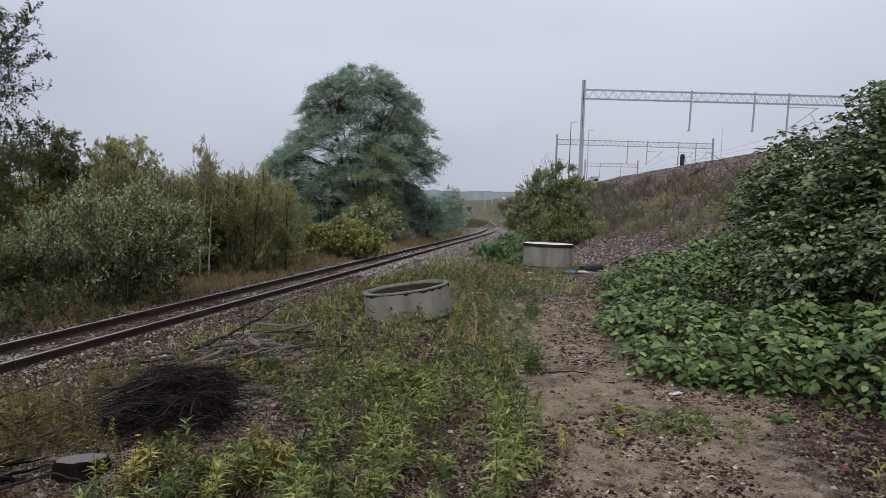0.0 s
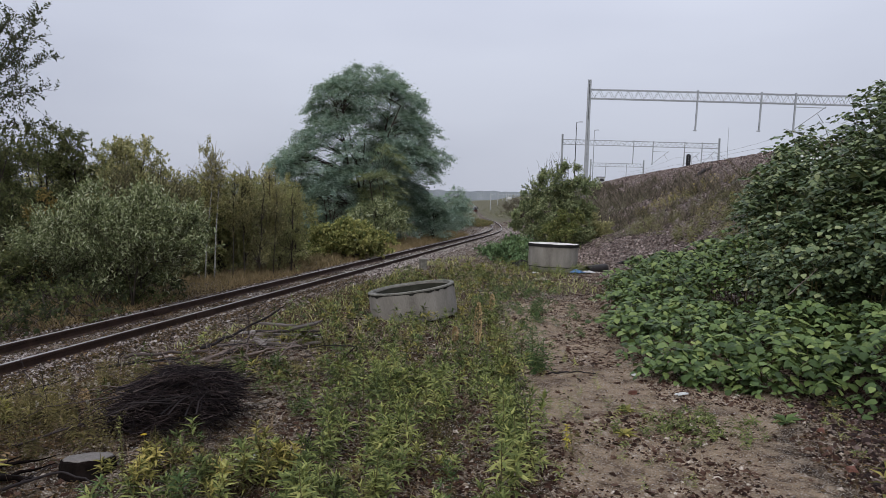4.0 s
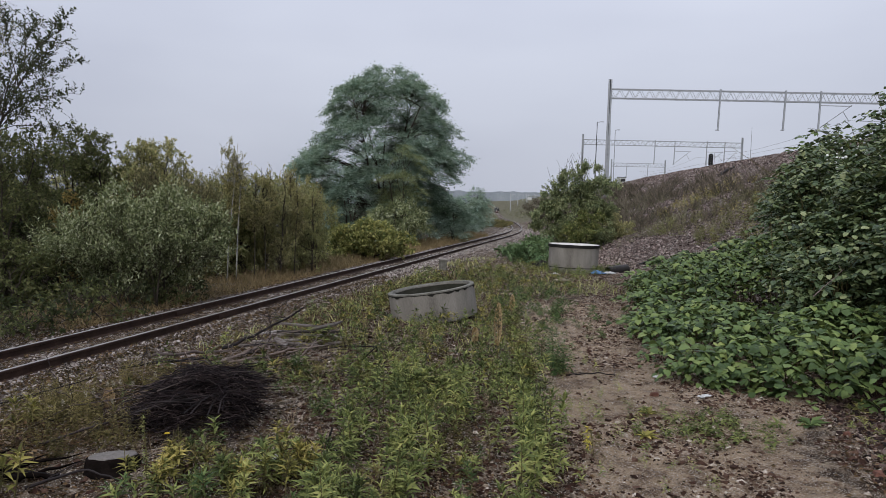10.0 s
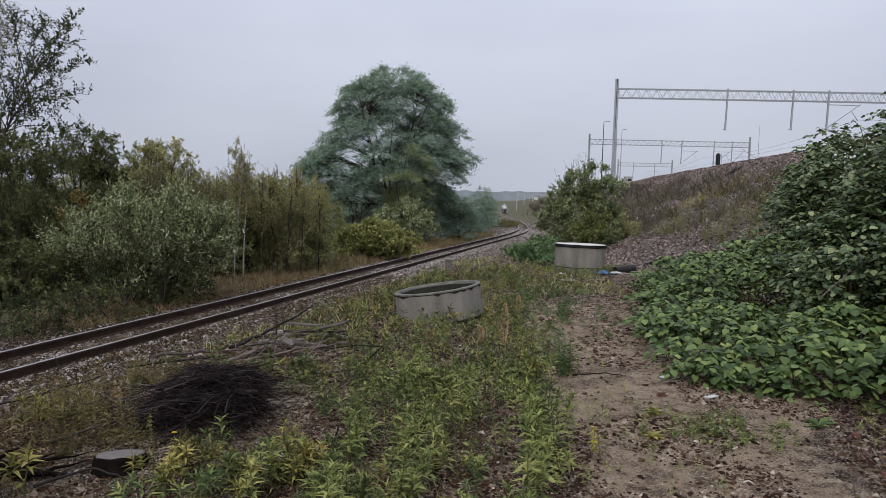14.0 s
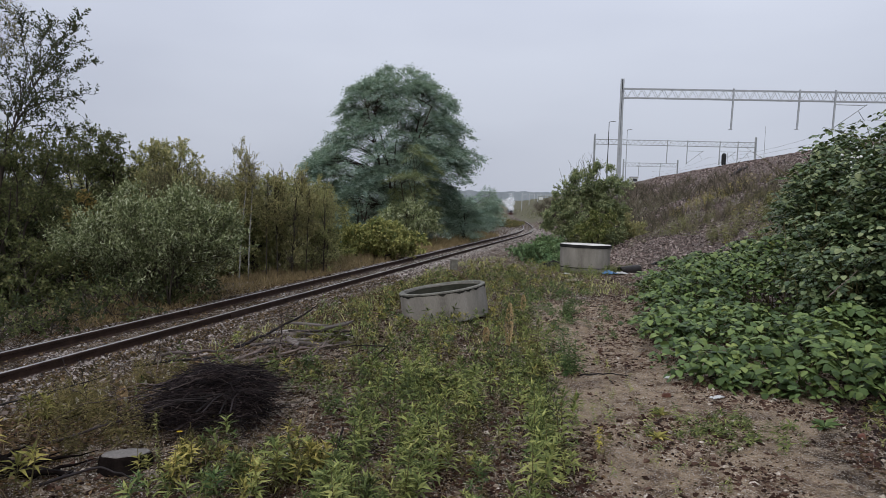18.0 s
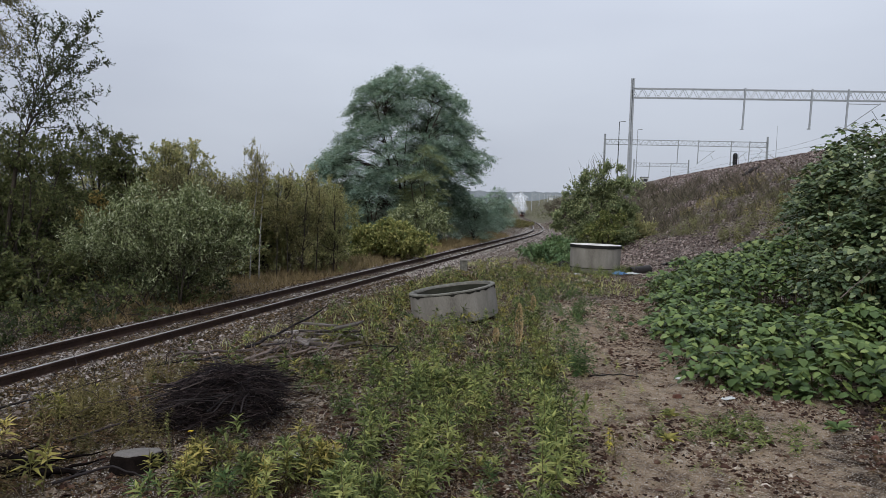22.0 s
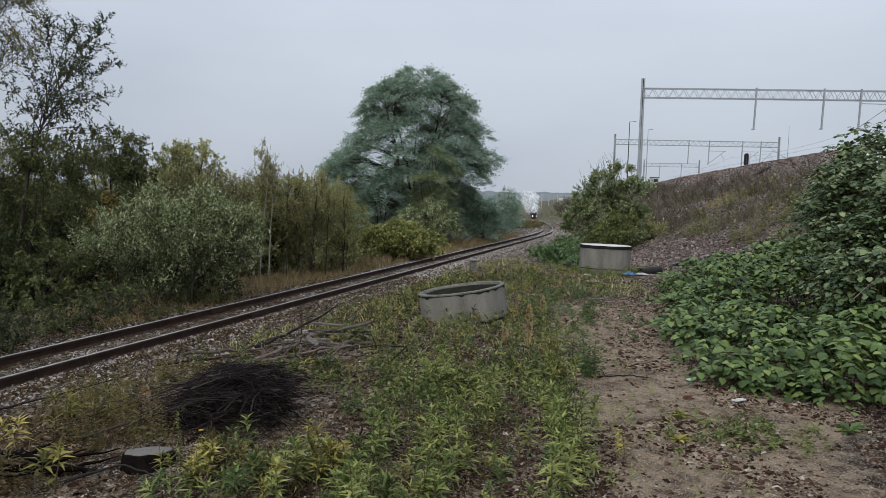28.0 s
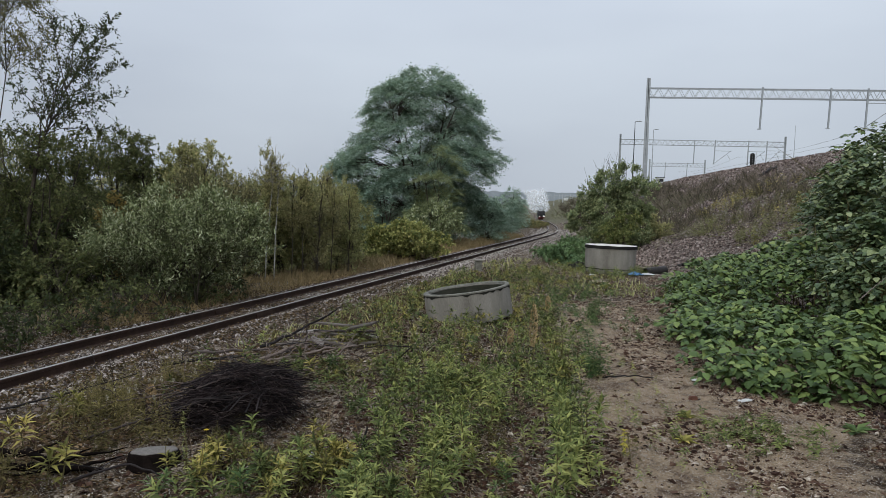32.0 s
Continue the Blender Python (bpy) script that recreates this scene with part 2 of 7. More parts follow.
BIRCHLEAF = leafy("birch_leaves", [(0.1, (0.17, 0.16, 0.08)), (0.5, (0.37, 0.33, 0.16)), (0.95, (0.58, 0.47, 0.21))], 0.5, warm=(1, 1, 1))
HANGLEAF = leafy("thin_brownish_birch_leaves", [(0.1, (0.06, 0.053, 0.034)), (0.5, (0.15, 0.128, 0.076)), (0.95, (0.32, 0.265, 0.155))], 0.4, warm=(1, 1, 1))
RUSTLEAF = leafy("rust_tinged_leaves", [(0.06, (0.08, 0.055, 0.022)), (0.4, (0.22, 0.155, 0.06)), (0.72, (0.34, 0.25, 0.095)), (0.95, (0.5, 0.38, 0.16))], 0.4)
OLIVELEAF = leafy("deep_olive_leaves", [(0.1, (0.08, 0.086, 0.04)), (0.5, (0.3, 0.3, 0.14)), (0.93, (0.55, 0.49, 0.23))], 0.5, warm=(1, 1, 1))
BROWN_WEED = leafy("dead_purple_brown_weeds", [(0.08, (0.0221, 0.01615, 0.0153)), (0.5, (0.085, 0.06545, 0.0594)), (0.95, (0.2125, 0.17, 0.1422))], 0.15, 0.85, warm=(1, 1, 1))
# dark alder leaves; on the undergrowth this colour stands in for tree shade
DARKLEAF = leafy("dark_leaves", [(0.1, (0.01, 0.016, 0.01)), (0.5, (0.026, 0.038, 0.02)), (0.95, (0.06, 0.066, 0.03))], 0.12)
# darker copy of the olive leaves, with the thicket's shade in the colour
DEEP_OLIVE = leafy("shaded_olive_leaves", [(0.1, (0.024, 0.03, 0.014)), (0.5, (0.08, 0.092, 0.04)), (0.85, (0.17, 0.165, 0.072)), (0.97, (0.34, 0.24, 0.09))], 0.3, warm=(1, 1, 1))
YELLOWLEAF = leafy("yellowing_leaves", [(0.1, (0.06, 0.075, 0.027)), (0.5, (0.215, 0.225, 0.077)), (0.95, (0.5, 0.45, 0.17))], 0.3, warm=(1, 1, 1))
BUSHLEAF = leafy("bush_leaves", [(0.1, (0.036, 0.056, 0.03)), (0.5, (0.18, 0.225, 0.115)), (0.8, (0.4, 0.42, 0.22)), (0.97, (0.58, 0.53, 0.28))], 0.36, spec=0.25, warm=(1, 1, 1))
BUSH_YELLOW = leafy("yellow_green_bush_leaves", [(0.1, (0.036, 0.052, 0.018)), (0.5, (0.14, 0.165, 0.058)), (0.95, (0.36, 0.34, 0.125))], 0.3, warm=(1, 1, 1))
DULL_GOLD = leafy("dull_gold_scrub_leaves", [(0.1, (0.05, 0.052, 0.026)), (0.5, (0.14, 0.128, 0.062)), (0.95, (0.3, 0.22, 0.1))], 0.25, warm=(1, 1, 1))
KNOT = leafy("knotweed_leaves", [(0.1, (0.013, 0.023, 0.009)), (0.36, (0.047, 0.078, 0.025)), (0.64, (0.097, 0.141, 0.044)), (0.86, (0.17, 0.213, 0.066)), (0.98, (0.3, 0.315, 0.1))], 0.1, 0.5, spec=0.15, warm=(1, 1, 1))
KNOT_PIECE = leafy("large_knotweed_leaf", [(0.08, (0.0136, 0.0255, 0.0085)), (0.45, (0.0425, 0.0697, 0.0204)), (0.75, (0.085, 0.119, 0.0357)), (0.97, (0.1785, 0.1997, 0.06375))], 0.12, 0.5, by="piece", spec=0.12, warm=(1, 1, 1))
KNOT_DARK = leafy("tall_knotweed_leaves", [(0.06, (0.013, 0.023, 0.013)), (0.42, (0.058, 0.088, 0.04)), (0.75, (0.138, 0.172, 0.076)), (0.97, (0.29, 0.305, 0.155))], 0.12, 0.5, spec=0.2, warm=(1, 1, 1))
NETTLE = leafy("nettle_leaves", [(0.1, (0.024, 0.052, 0.024)), (0.5, (0.085, 0.148, 0.064)), (0.95, (0.2, 0.27, 0.125))], 0.2, spec=0.15, warm=(1, 1, 1))
WEED = leafy("goldenrod_leaves", [(0.15, (0.01045, 0.0132, 0.0055)), (0.36, (0.0594, 0.077, 0.0264)), (0.52, (0.1518, 0.176, 0.0572)), (0.7, (0.2695, 0.2805, 0.0924)), (0.92, (0.451, 0.4125, 0.154))], 0.1, plantwise=True, warm=(1, 1, 1))
WEED_DRY = leafy("yellowed_weed_leaves", [(0.15, (0.01703, 0.0128, 0.006468)), (0.42, (0.07121, 0.05599, 0.02218)), (0.65, (0.1625, 0.132, 0.05082)), (0.9, (0.3251, 0.2719, 0.1201))], 0.12, plantwise=True, warm=(1, 1, 1))
DRY = leafy("dry_brown_grass", [(0.15, (0.01914, 0.01131, 0.0081)), (0.42, (0.0783, 0.0522, 0.0351)), (0.62, (0.174, 0.1235, 0.0828)), (0.88, (0.3654, 0.2871, 0.198))], 0.1, 0.8, warm=(1, 1, 1), plantwise=True)
RUSSET = leafy("russet_dry_grass", [(0.08, (0.05175, 0.03565, 0.0207)), (0.5, (0.2415, 0.1725, 0.09775)), (0.8, (0.4025, 0.3105, 0.161)), (0.97, (0.575, 0.46, 0.23))], 0.2, 0.8, warm=(1, 1, 1), plantwise=True)
LITTER = leafy("fallen_leaves", [(0.05, (0.00867, 0.004862, 0.003344)), (0.45, (0.04335, 0.02468, 0.01588)), (0.76, (0.1156, 0.0733, 0.04431)), (0.88, (0.2312, 0.1758, 0.117)), (0.97, (0.4335, 0.374, 0.3177))], 0.1, 0.7)
STEM = plain("weed_stems", [(0.3, (0.05, 0.045, 0.02)), (0.7, (0.13, 0.11, 0.05))], 10, 40, 0.8)
OLIVE_WEED = leafy("dull_olive_weed_leaves", [(0.15, (0.035, 0.036, 0.017)), (0.5, (0.12, 0.118, 0.052)), (0.9, (0.27, 0.235, 0.1))], 0.2, plantwise=True, warm=(1, 1, 1))
BRIGHT_YELLOW = leafy("bright_yellow_leaves", [(0.1, (0.2, 0.16, 0.015)), (0.5, (0.42, 0.36, 0.03)), (0.9, (0.6, 0.52, 0.08))], 0.2, warm=(1, 1, 1))
NETTLE_YELLOW = leafy("yellow_green_leaves", [(0.15, (0.02448, 0.02346, 0.009108)), (0.38, (0.1002, 0.09719, 0.02732)), (0.56, (0.2225, 0.1989, 0.05693)), (0.84, (0.4897, 0.391, 0.1253))], 0.12, plantwise=True, warm=(1, 1, 1))
PALE = plain("pale_mast_concrete", [(0.3, (0.26, 0.27, 0.28)), (0.7, (0.36, 0.37, 0.38))], 2, 20, 0.9)
TURF = leafy("light_olive_turf", [(0.1, (0.0616, 0.0672, 0.0308)), (0.4, (0.1904, 0.2038, 0.088)), (0.7, (0.3696, 0.364, 0.1595)), (0.95, (0.5936, 0.5376, 0.253))], 0.2, warm=(1, 1, 1))
SPIKE = leafy("pale_brown_seed_head", [(0.1, (0.2, 0.144, 0.09)), (0.5, (0.3375, 0.252, 0.162)), (0.95, (0.5, 0.384, 0.252))], 0.2, 0.8)
SEED_FLUFF = plain("pale_seed_fluff", [(0.3, (0.22, 0.2, 0.15)), (0.7, (0.36, 0.33, 0.26))], 20, 90, 0.9, relief=0.2)
SPIRE_LEAF = leafy("pale_spire_leaves", [(0.1, (0.07, 0.09, 0.03)), (0.5, (0.19, 0.21, 0.07)), (0.95, (0.38, 0.37, 0.14))], 0.2, warm=(1, 1, 1))
YELLOW_PETAL = plain("yellow_petals", [(0.3, (0.36, 0.25, 0.02)), (0.7, (0.5, 0.37, 0.04))], 20, 60, 0.6, relief=0.1)
MUGWORT = leafy("dark_mugwort_leaves", [(0.1, (0.018, 0.034, 0.014)), (0.5, (0.058, 0.094, 0.034)), (0.95, (0.15, 0.19, 0.07))], 0.1, warm=(1, 1, 1))
DARK_INSIDE = plain("dark_ring_interior", [(0.3, (0.012, 0.013, 0.009)), (0.6, (0.032, 0.032, 0.024)), (0.8, (0.065, 0.063, 0.05))], 5, 60, 0.9)
SCRUB = leafy("grey_olive_scrub", [(0.1, (0.07, 0.07, 0.05)), (0.5, (0.135, 0.125, 0.09)), (0.95, (0.23, 0.195, 0.135))], 0.3, 0.8, warm=(1, 1, 1))

# ---------------------------------------------------------------- mesh tools
rng = np.random.default_rng(7)


class Geo:
    """Collects vertices and faces, then becomes one mesh."""

    def __init__(self):
        self.v, self.l, self.s, self.n = [], [], [], 0

    def add(self, verts, loops, sizes):
        verts = np.asarray(verts, dtype=np.float64).reshape(-1, 3)
        self.v.append(verts)
        self.l.append(np.asarray(loops, dtype=np.int64) + self.n)
        self.s.append(np.asarray(sizes, dtype=np.int64))
        self.n += len(verts)
        return self

    def faces(self, verts, faces):
        return self.add(verts, [i for f in faces for i in f], [len(f) for f in faces])

    def merged(self):
        return np.concatenate(self.v), np.concatenate(self.l), np.concatenate(self.s)

    def scatter(self, shape, pos, rot, size):
        """Copies of shape (a Geo) at pos (n,3), turned by rot (n,3,3), scaled by size (n) or (n,3)."""
        v, l, s = shape.merged()
        pos, size = np.asarray(pos, dtype=np.float64), np.asarray(size, dtype=np.float64)
        n = len(pos)
        if n == 0:
            return self
        if size.ndim == 1:
            size = np.repeat(size[:, None], 3, 1)
        w = np.einsum("nij,nkj->nki", rot, v[None] * size[:, None, :]) + pos[:, None, :]
        self.v.append(w.reshape(-1, 3))
        self.l.append((np.tile(l, (n, 1)) + (np.arange(n) * len(v))[:, None]).ravel() + self.n)
        self.s.append(np.tile(s, n))
        self.n += n * len(v)
        return self

    def box(self, size, at=(0, 0, 0), m=None, bevel=0.0):
        a, b, c = [d / 2 for d in size]
        e = min(bevel, a * 0.4, b * 0.4, c * 0.4)
        if e > 0:
            ring = [(a - e, -b), (a, -b + e), (a, b - e), (a - e, b), (-a + e, b), (-a, b - e), (-a, -b + e), (-a + e, -b)]
            inner = [(x * (1 - e / a), y * (1 - e / b)) for x, y in ring]
            vs = [(x, y, -c) for x, y in inner] + [(x, y, -c + e) for x, y in ring] + [(x, y, c - e) for x, y in ring] + [(x, y, c) for x, y in inner]
            fs = [tuple(range(7, -1, -1)), tuple(range(24, 32))]
            for k in range(3):
                fs += [(k * 8 + i, k * 8 + (i + 1) % 8, k * 8 + 8 + (i + 1) % 8, k * 8 + 8 + i) for i in range(8)]
        else:
            vs = [(x, y, z) for z in (-c, c) for x, y in ((-a, -b), (a, -b), (a, b), (-a, b))]
            fs = [(3, 2, 1, 0), (4, 5, 6, 7)] + [(i, (i + 1) % 4, 4 + (i + 1) % 4, 4 + i) for i in range(4)]
        vs = np.array(vs, dtype=float)
        if m is not None:
            vs = vs @ np.array(m.to_3x3()).T + np.array(m.translation)
        return self.faces(vs + np.asarray(at, dtype=float), fs)

    def beam(self, a, b, w, h=None):
        """A square bar from a to b."""
        a, b = Vector(a), Vector(b)
        d = b - a
        m = Matrix.Translation((a + b) / 2) @ d.to_track_quat("Y", "Z").to_matrix().to_4x4()
        return self.box((w, d.length, h or w), m=m)

    def tube(self, path, radii, sides=6, caps=True):
        path = np.asarray(path, dtype=float)
        radii = np.broadcast_to(np.asarray(radii, dtype=float), (len(path),))
        d = np.gradient(path, axis=0)
        d /= np.linalg.norm(d, axis=1)[:, None] + 1e-9
        up = np.array([0.0, 0, 1]) if abs(d[0, 2]) < 0.8 else np.array([1.0, 0, 0])
        u = np.cross(d, up)
        u /= np.linalg.norm(u, axis=1)[:, None] + 1e-9
        w = np.cross(u, d)
        ang = np.arange(sides) * 2 * np.pi / sides
        vs = path[:, None] + radii[:, None, None] * (np.cos(ang)[None, :, None] * u[:, None] + np.sin(ang)[None, :, None] * w[:, None])
        n, fs = len(path), []
        for k in range(n - 1):
            for i in range(sides):
                j = (i + 1) % sides
                fs.append((k * sides + i, k * sides + j, (k + 1) * sides + j, (k + 1) * sides + i))
        if caps:
            fs += [tuple(range(sides - 1, -1, -1)), tuple(range((n - 1) * sides, n * sides))]
        return self.faces(vs.reshape(-1, 3), fs)

    def lathe(self, profile, sides=48, wobble=0.0):
        """A closed profile of (radius, height) turned round z."""
        k, vs = len(profile), []
        for i in range(sides):
            a = 2 * math.pi * i / sides
            for j, (r, z) in enumerate(profile):
                q = r + wobble * math.sin(3 * a + j) + wobble * 0.6 * math.sin(11 * a + 2 * j)
                vs.append((q * math.cos(a), q * math.sin(a), z + wobble * math.sin(7 * a + j)))
        fs = [(i * k + j, ((i + 1) % sides) * k + j, ((i + 1) % sides) * k + (j + 1) % k, i * k + (j + 1) % k) for i in range(sides) for j in range(k)]
        return self.faces(vs, fs)

    def sweep(self, path, side, profile):
        """A closed profile of (across, up) carried along path; side (n,3) points across."""
        path, side, k = np.asarray(path), np.asarray(side), len(profile)
        vs = np.concatenate([path[:, None] + side[:, None] * p[0] + np.array([0, 0, p[1]]) for p in profile], 1)
        n = len(path)
        fs = [(a * k + i, (a + 1) * k + i, (a + 1) * k + (i + 1) % k, a * k + (i + 1) % k) for a in range(n - 1) for i in range(k)]
        fs += [tuple(range(k)), tuple(range((n - 1) * k + k - 1, (n - 1) * k - 1, -1))]
        return self.faces(vs.reshape(-1, 3), fs)

    def mesh(self, name, material, smooth=False):
        v, l, s = self.merged()
        me = bpy.data.meshes.new(name)
        me.vertices.add(len(v))
        me.vertices.foreach_set("co", v.astype(np.float32).ravel())
        me.loops.add(len(l))
        me.loops.foreach_set("vertex_index", l.astype(np.int32))
        me.polygons.add(len(s))
        me.polygons.foreach_set("loop_start", (np.cumsum(s) - s).astype(np.int32))
        me.polygons.foreach_set("use_smooth", np.full(len(s), smooth, dtype=bool))
        me.update(calc_edges=True)
        me.materials.append(material)
        return me


def part(name, geo, material, parent=None, label="", smooth=False):
    ob = new(name, geo.mesh(name, material, smooth))
    ob.parent = parent
    return tagged(ob, label) if label else ob


def thing(name, label, category, m=None, group="", kind=""):
    ob = new(name)
    ob.empty_display_size = 0.2
    if m is not None:
        ob.matrix_world = m
    return tagged(ob, label, category, group, kind)


def turns(yaw, pitch, roll):
    """Rotation matrices Rz(yaw) Rx(pitch) Ry(roll), in radians, for arrays."""
    yaw, pitch, roll = np.broadcast_arrays(yaw, pitch, roll)
    cz, sz, cx, sx, cy, sy = np.cos(yaw), np.sin(yaw), np.cos(pitch), np.sin(pitch), np.cos(roll), np.sin(roll)
    o, i = np.zeros_like(cz), np.ones_like(cz)
    rz = np.stack([cz, -sz, o, sz, cz, o, o, o, i], -1).reshape(-1, 3, 3)
    rx = np.stack([i, o, o, o, cx, -sx, o, sx, cx], -1).reshape(-1, 3, 3)
    ry = np.stack([cy, o, sy, o, i, o, -sy, o, cy], -1).reshape(-1, 3, 3)
    return rz @ rx @ ry


_lat = np.random.default_rng(3).random((64, 64))


def vnoise(x, y, scale, octaves=3):
    """Smooth value noise in 0..1 over the plane."""
    x, y = np.asarray(x, dtype=float) / scale, np.asarray(y, dtype=float) / scale
    total, amp, norm = 0.0, 1.0, 0.0
    for o in range(octaves):
        xi, yi = np.floor(x).astype(int), np.floor(y).astype(int)
        fx, fy = x - xi, y - yi
        fx, fy = fx * fx * (3 - 2 * fx), fy * fy * (3 - 2 * fy)
        g = lambda a, b: _lat[(xi + a) % 64, (yi + b) % 64]
        total = total + amp * ((g(0, 0) * (1 - fx) + g(1, 0) * fx) * (1 - fy) + (g(0, 1) * (1 - fx) + g(1, 1) * fx) * fy)
        norm += amp
        amp *= 0.5
        x, y = x * 2.03 + 7.1, y * 2.03 + 3.7
    return total / norm


# shapes that are scattered
def leaf_shape(length, width, fold=0.12, droop=0.1):
    g = Geo()
    return g.faces([(0, 0, 0), (width / 2, 0.42 * length, fold * width), (0, length, -droop * length), (-width / 2, 0.42 * length, fold * width)],
                   [(0, 1, 2), (0, 2, 3)])


def heart_shape(s=1.0):
    left = [(-0.26, -0.09, -0.03), (-0.45, 0.22, -0.06), (-0.33, 0.6, -0.12)]
    mid = [(0, 0, 0.0), (0, 0.46, 0.03), (0, 1.05, -0.22)]
    right = [(-x, y, z) for x, y, z in left]
    vs = np.array(left + mid + right) * s
    return Geo().faces(vs, [(3, 4, 1, 0), (4, 5, 2, 1), (6, 7, 4, 3), (7, 8, 5, 4)])


def pinnate_shape(pairs=3, length=0.3):
    g = Geo()
    for i in range(pairs):
        y = length * (0.12 + 0.8 * i / pairs)
        r = length * 0.33 * (1 - 0.25 * abs(i - pairs / 2) / pairs)
        for sgn in (-1, 1):
            g.faces([(0, y, 0), (sgn * r * 0.5, y - r * 0.2, 0.01), (sgn * r, y + r * 0.2, -0.12 * r), (sgn * r * 0.5, y + r * 0.35, 0.01)], [(0, 1, 2, 3)])
    g.faces([(0, length, 0), (0.03, length + 0.03, 0), (0, length + 0.08, -0.02), (-0.03, length + 0.03, 0)], [(0, 1, 2, 3)])
    return g


def blade_shape(length=0.5, width=0.012, bend=0.25):
    vs = [(-width, 0, 0), (width, 0, 0), (width * 0.8, bend * 0.25 * length, 0.55 * length), (-width * 0.8, bend * 0.25 * length, 0.55 * length), (0, bend * length, 0.95 * length)]
    return Geo().faces(vs, [(0, 1, 2, 3), (3, 2, 4)])


def stone_shape(seed):
    r = np.random.default_rng(seed)
    vs = np.array([(x, y, z) for z in (-1, 1) for x, y in ((-1, -1), (1, -1), (1, 1), (-1, 1))], dtype=float) * (0.5, 0.38, 0.3)
    vs += r.normal(0, 0.1, vs.shape)
    vs[4:, :2] *= 0.75
    return Geo().faces(vs, [(3, 2, 1, 0), (4, 5, 6, 7)] + [(i, (i + 1) % 4, 4 + (i + 1) % 4, 4 + i) for i in range(4)])


STONES = [stone_shape(s) for s in range(5)]


def chip_shape(seed):
    """A small angular stone, open below."""
    r = np.random.default_rng(seed)
    vs = np.array([(-0.5, -0.4, -0.25), (0.5, -0.36, -0.25), (0.46, 0.4, -0.25), (-0.46, 0.36, -0.25), (-0.2, 0.05, 0.3), (0.24, -0.06, 0.28)])
    vs += r.normal(0, 0.1, vs.shape)
    return Geo().faces(vs, [(0, 1, 5, 4), (1, 2, 5), (2, 3, 4, 5), (3, 0, 4)])


CHIP_SHAPES = [chip_shape(60 + s) for s in range(6)]


def scatter_stones(geo, pos, size, shapes=None, tilt=0.35):
    n = len(pos)
    shapes = shapes or STONES
    kind = rng.integers(0, len(shapes), n)
    rot = turns(rng.uniform(0, 6.28, n), rng.normal(0, tilt, n), rng.normal(0, tilt, n))
    for k in range(len(shapes)):
        m = kind == k
        geo.scatter(shapes[k], pos[m], rot[m], size[m])
    return geo


def lance_shape():
    """A narrow arching leaf."""
    return Geo().faces([(0, 0, 0), (0.108, 0.4, 0.12), (0, 1.0, -0.12), (-0.108, 0.4, 0.12), (0, 0.42, 0.075)], [(0, 1, 4), (1, 2, 4), (4, 2, 3), (0, 4, 3)])


def weed_shape(height, leaves, leaf_len, seed, spread=0.55, low=0.1):
    """Upright weed: narrow leaves in a spiral round a stem."""
    r = np.random.default_rng(seed)
    g, n = Geo(), leaves
    z = height * (low + (1 - low) * (np.arange(n) + r.random(n)) / n)
    yaw = np.arange(n) * 2.4 + r.normal(0, 0.3, n)
    pitch = 0.55 * np.clip((z / height - 0.5) / 0.5, 0, 1) ** 2 - 0.05 + r.normal(0, spread * 0.4, n)
    size = leaf_len * (1.1 - 0.45 * z / height) * r.uniform(0.75, 1.2, n)
    pos = np.stack([0.01 * np.sin(yaw), 0.01 * np.cos(yaw), z], 1)
    g.scatter(lance_shape(), pos, turns(yaw, pitch, r.normal(0, 0.3, n)), size)
    return g


def along(d, roll):
    """Rotations that carry y to the directions d (n,3) and z near upwards, rolled about d."""
    y = d / (np.linalg.norm(d, axis=1)[:, None] + 1e-9)
    x = np.cross(y, [0.02, 0.03, 1.0])
    x /= np.linalg.norm(x, axis=1)[:, None] + 1e-9
    z = np.cross(x, y)
    c, s = np.cos(roll)[:, None], np.sin(roll)[:, None]
    return np.stack([x * c + z * s, y, z * c - x * s], -1)


ROD = Geo().faces([(1, 0, 0), (-0.5, 0, 0.87), (-0.5, 0, -0.87), (0.4, 1, 0), (-0.2, 1, 0.35), (-0.2, 1, -0.35)], [(0, 1, 4, 3), (1, 2, 5, 4), (2, 0, 3, 5)])


def rosette_shape(height, leaves, leaf_len, seed):
    """Shoot with a star of long narrow leaves round its tip and a few lower ones."""
    r = np.random.default_rng(seed)
    g, n = Geo(), leaves
    f = np.sort(r.random(n) ** 0.45)
    z = height * (0.12 + 0.88 * f)
    yaw = np.arange(n) * 2.4 + r.normal(0, 0.2, n)
    pitch = 1.0 * np.clip((f - 0.3) / 0.7, 0, 1) ** 1.5 - 0.1 + r.normal(0, 0.15, n)
    size = leaf_len * (0.72 + 0.5 * np.sin(np.clip(f * 1.25, 0, 1.25) * 2.5)) * r.uniform(0.85, 1.15, n)
    pos = np.stack([0.006 * np.sin(yaw), 0.006 * np.cos(yaw), z], 1)
    return g.scatter(lance_shape(), pos, turns(yaw, pitch, r.normal(0, 0.2, n)), size) or g


def star_clump(height, shoots, leaves, leaf_len, seed, wide=0.12):
    """Several star-tipped shoots side by side."""
    r = np.random.default_rng(seed)
    g = Geo()
    for k in range(shoots):
        a, d = r.uniform(0, 6.28), wide * r.uniform(0.5, 1.0) * (k > 0)
        g.scatter(rosette_shape(height * r.uniform(0.6, 1.0), leaves, leaf_len, seed * 10 + k), [(d * math.cos(a), d * math.sin(a), 0)],
                  turns(np.array([a - 1.57]), np.array([-r.uniform(0.0, 0.25) * (k > 0)]), np.array([r.normal(0, 0.08)])), np.array([1.0]))
    return g


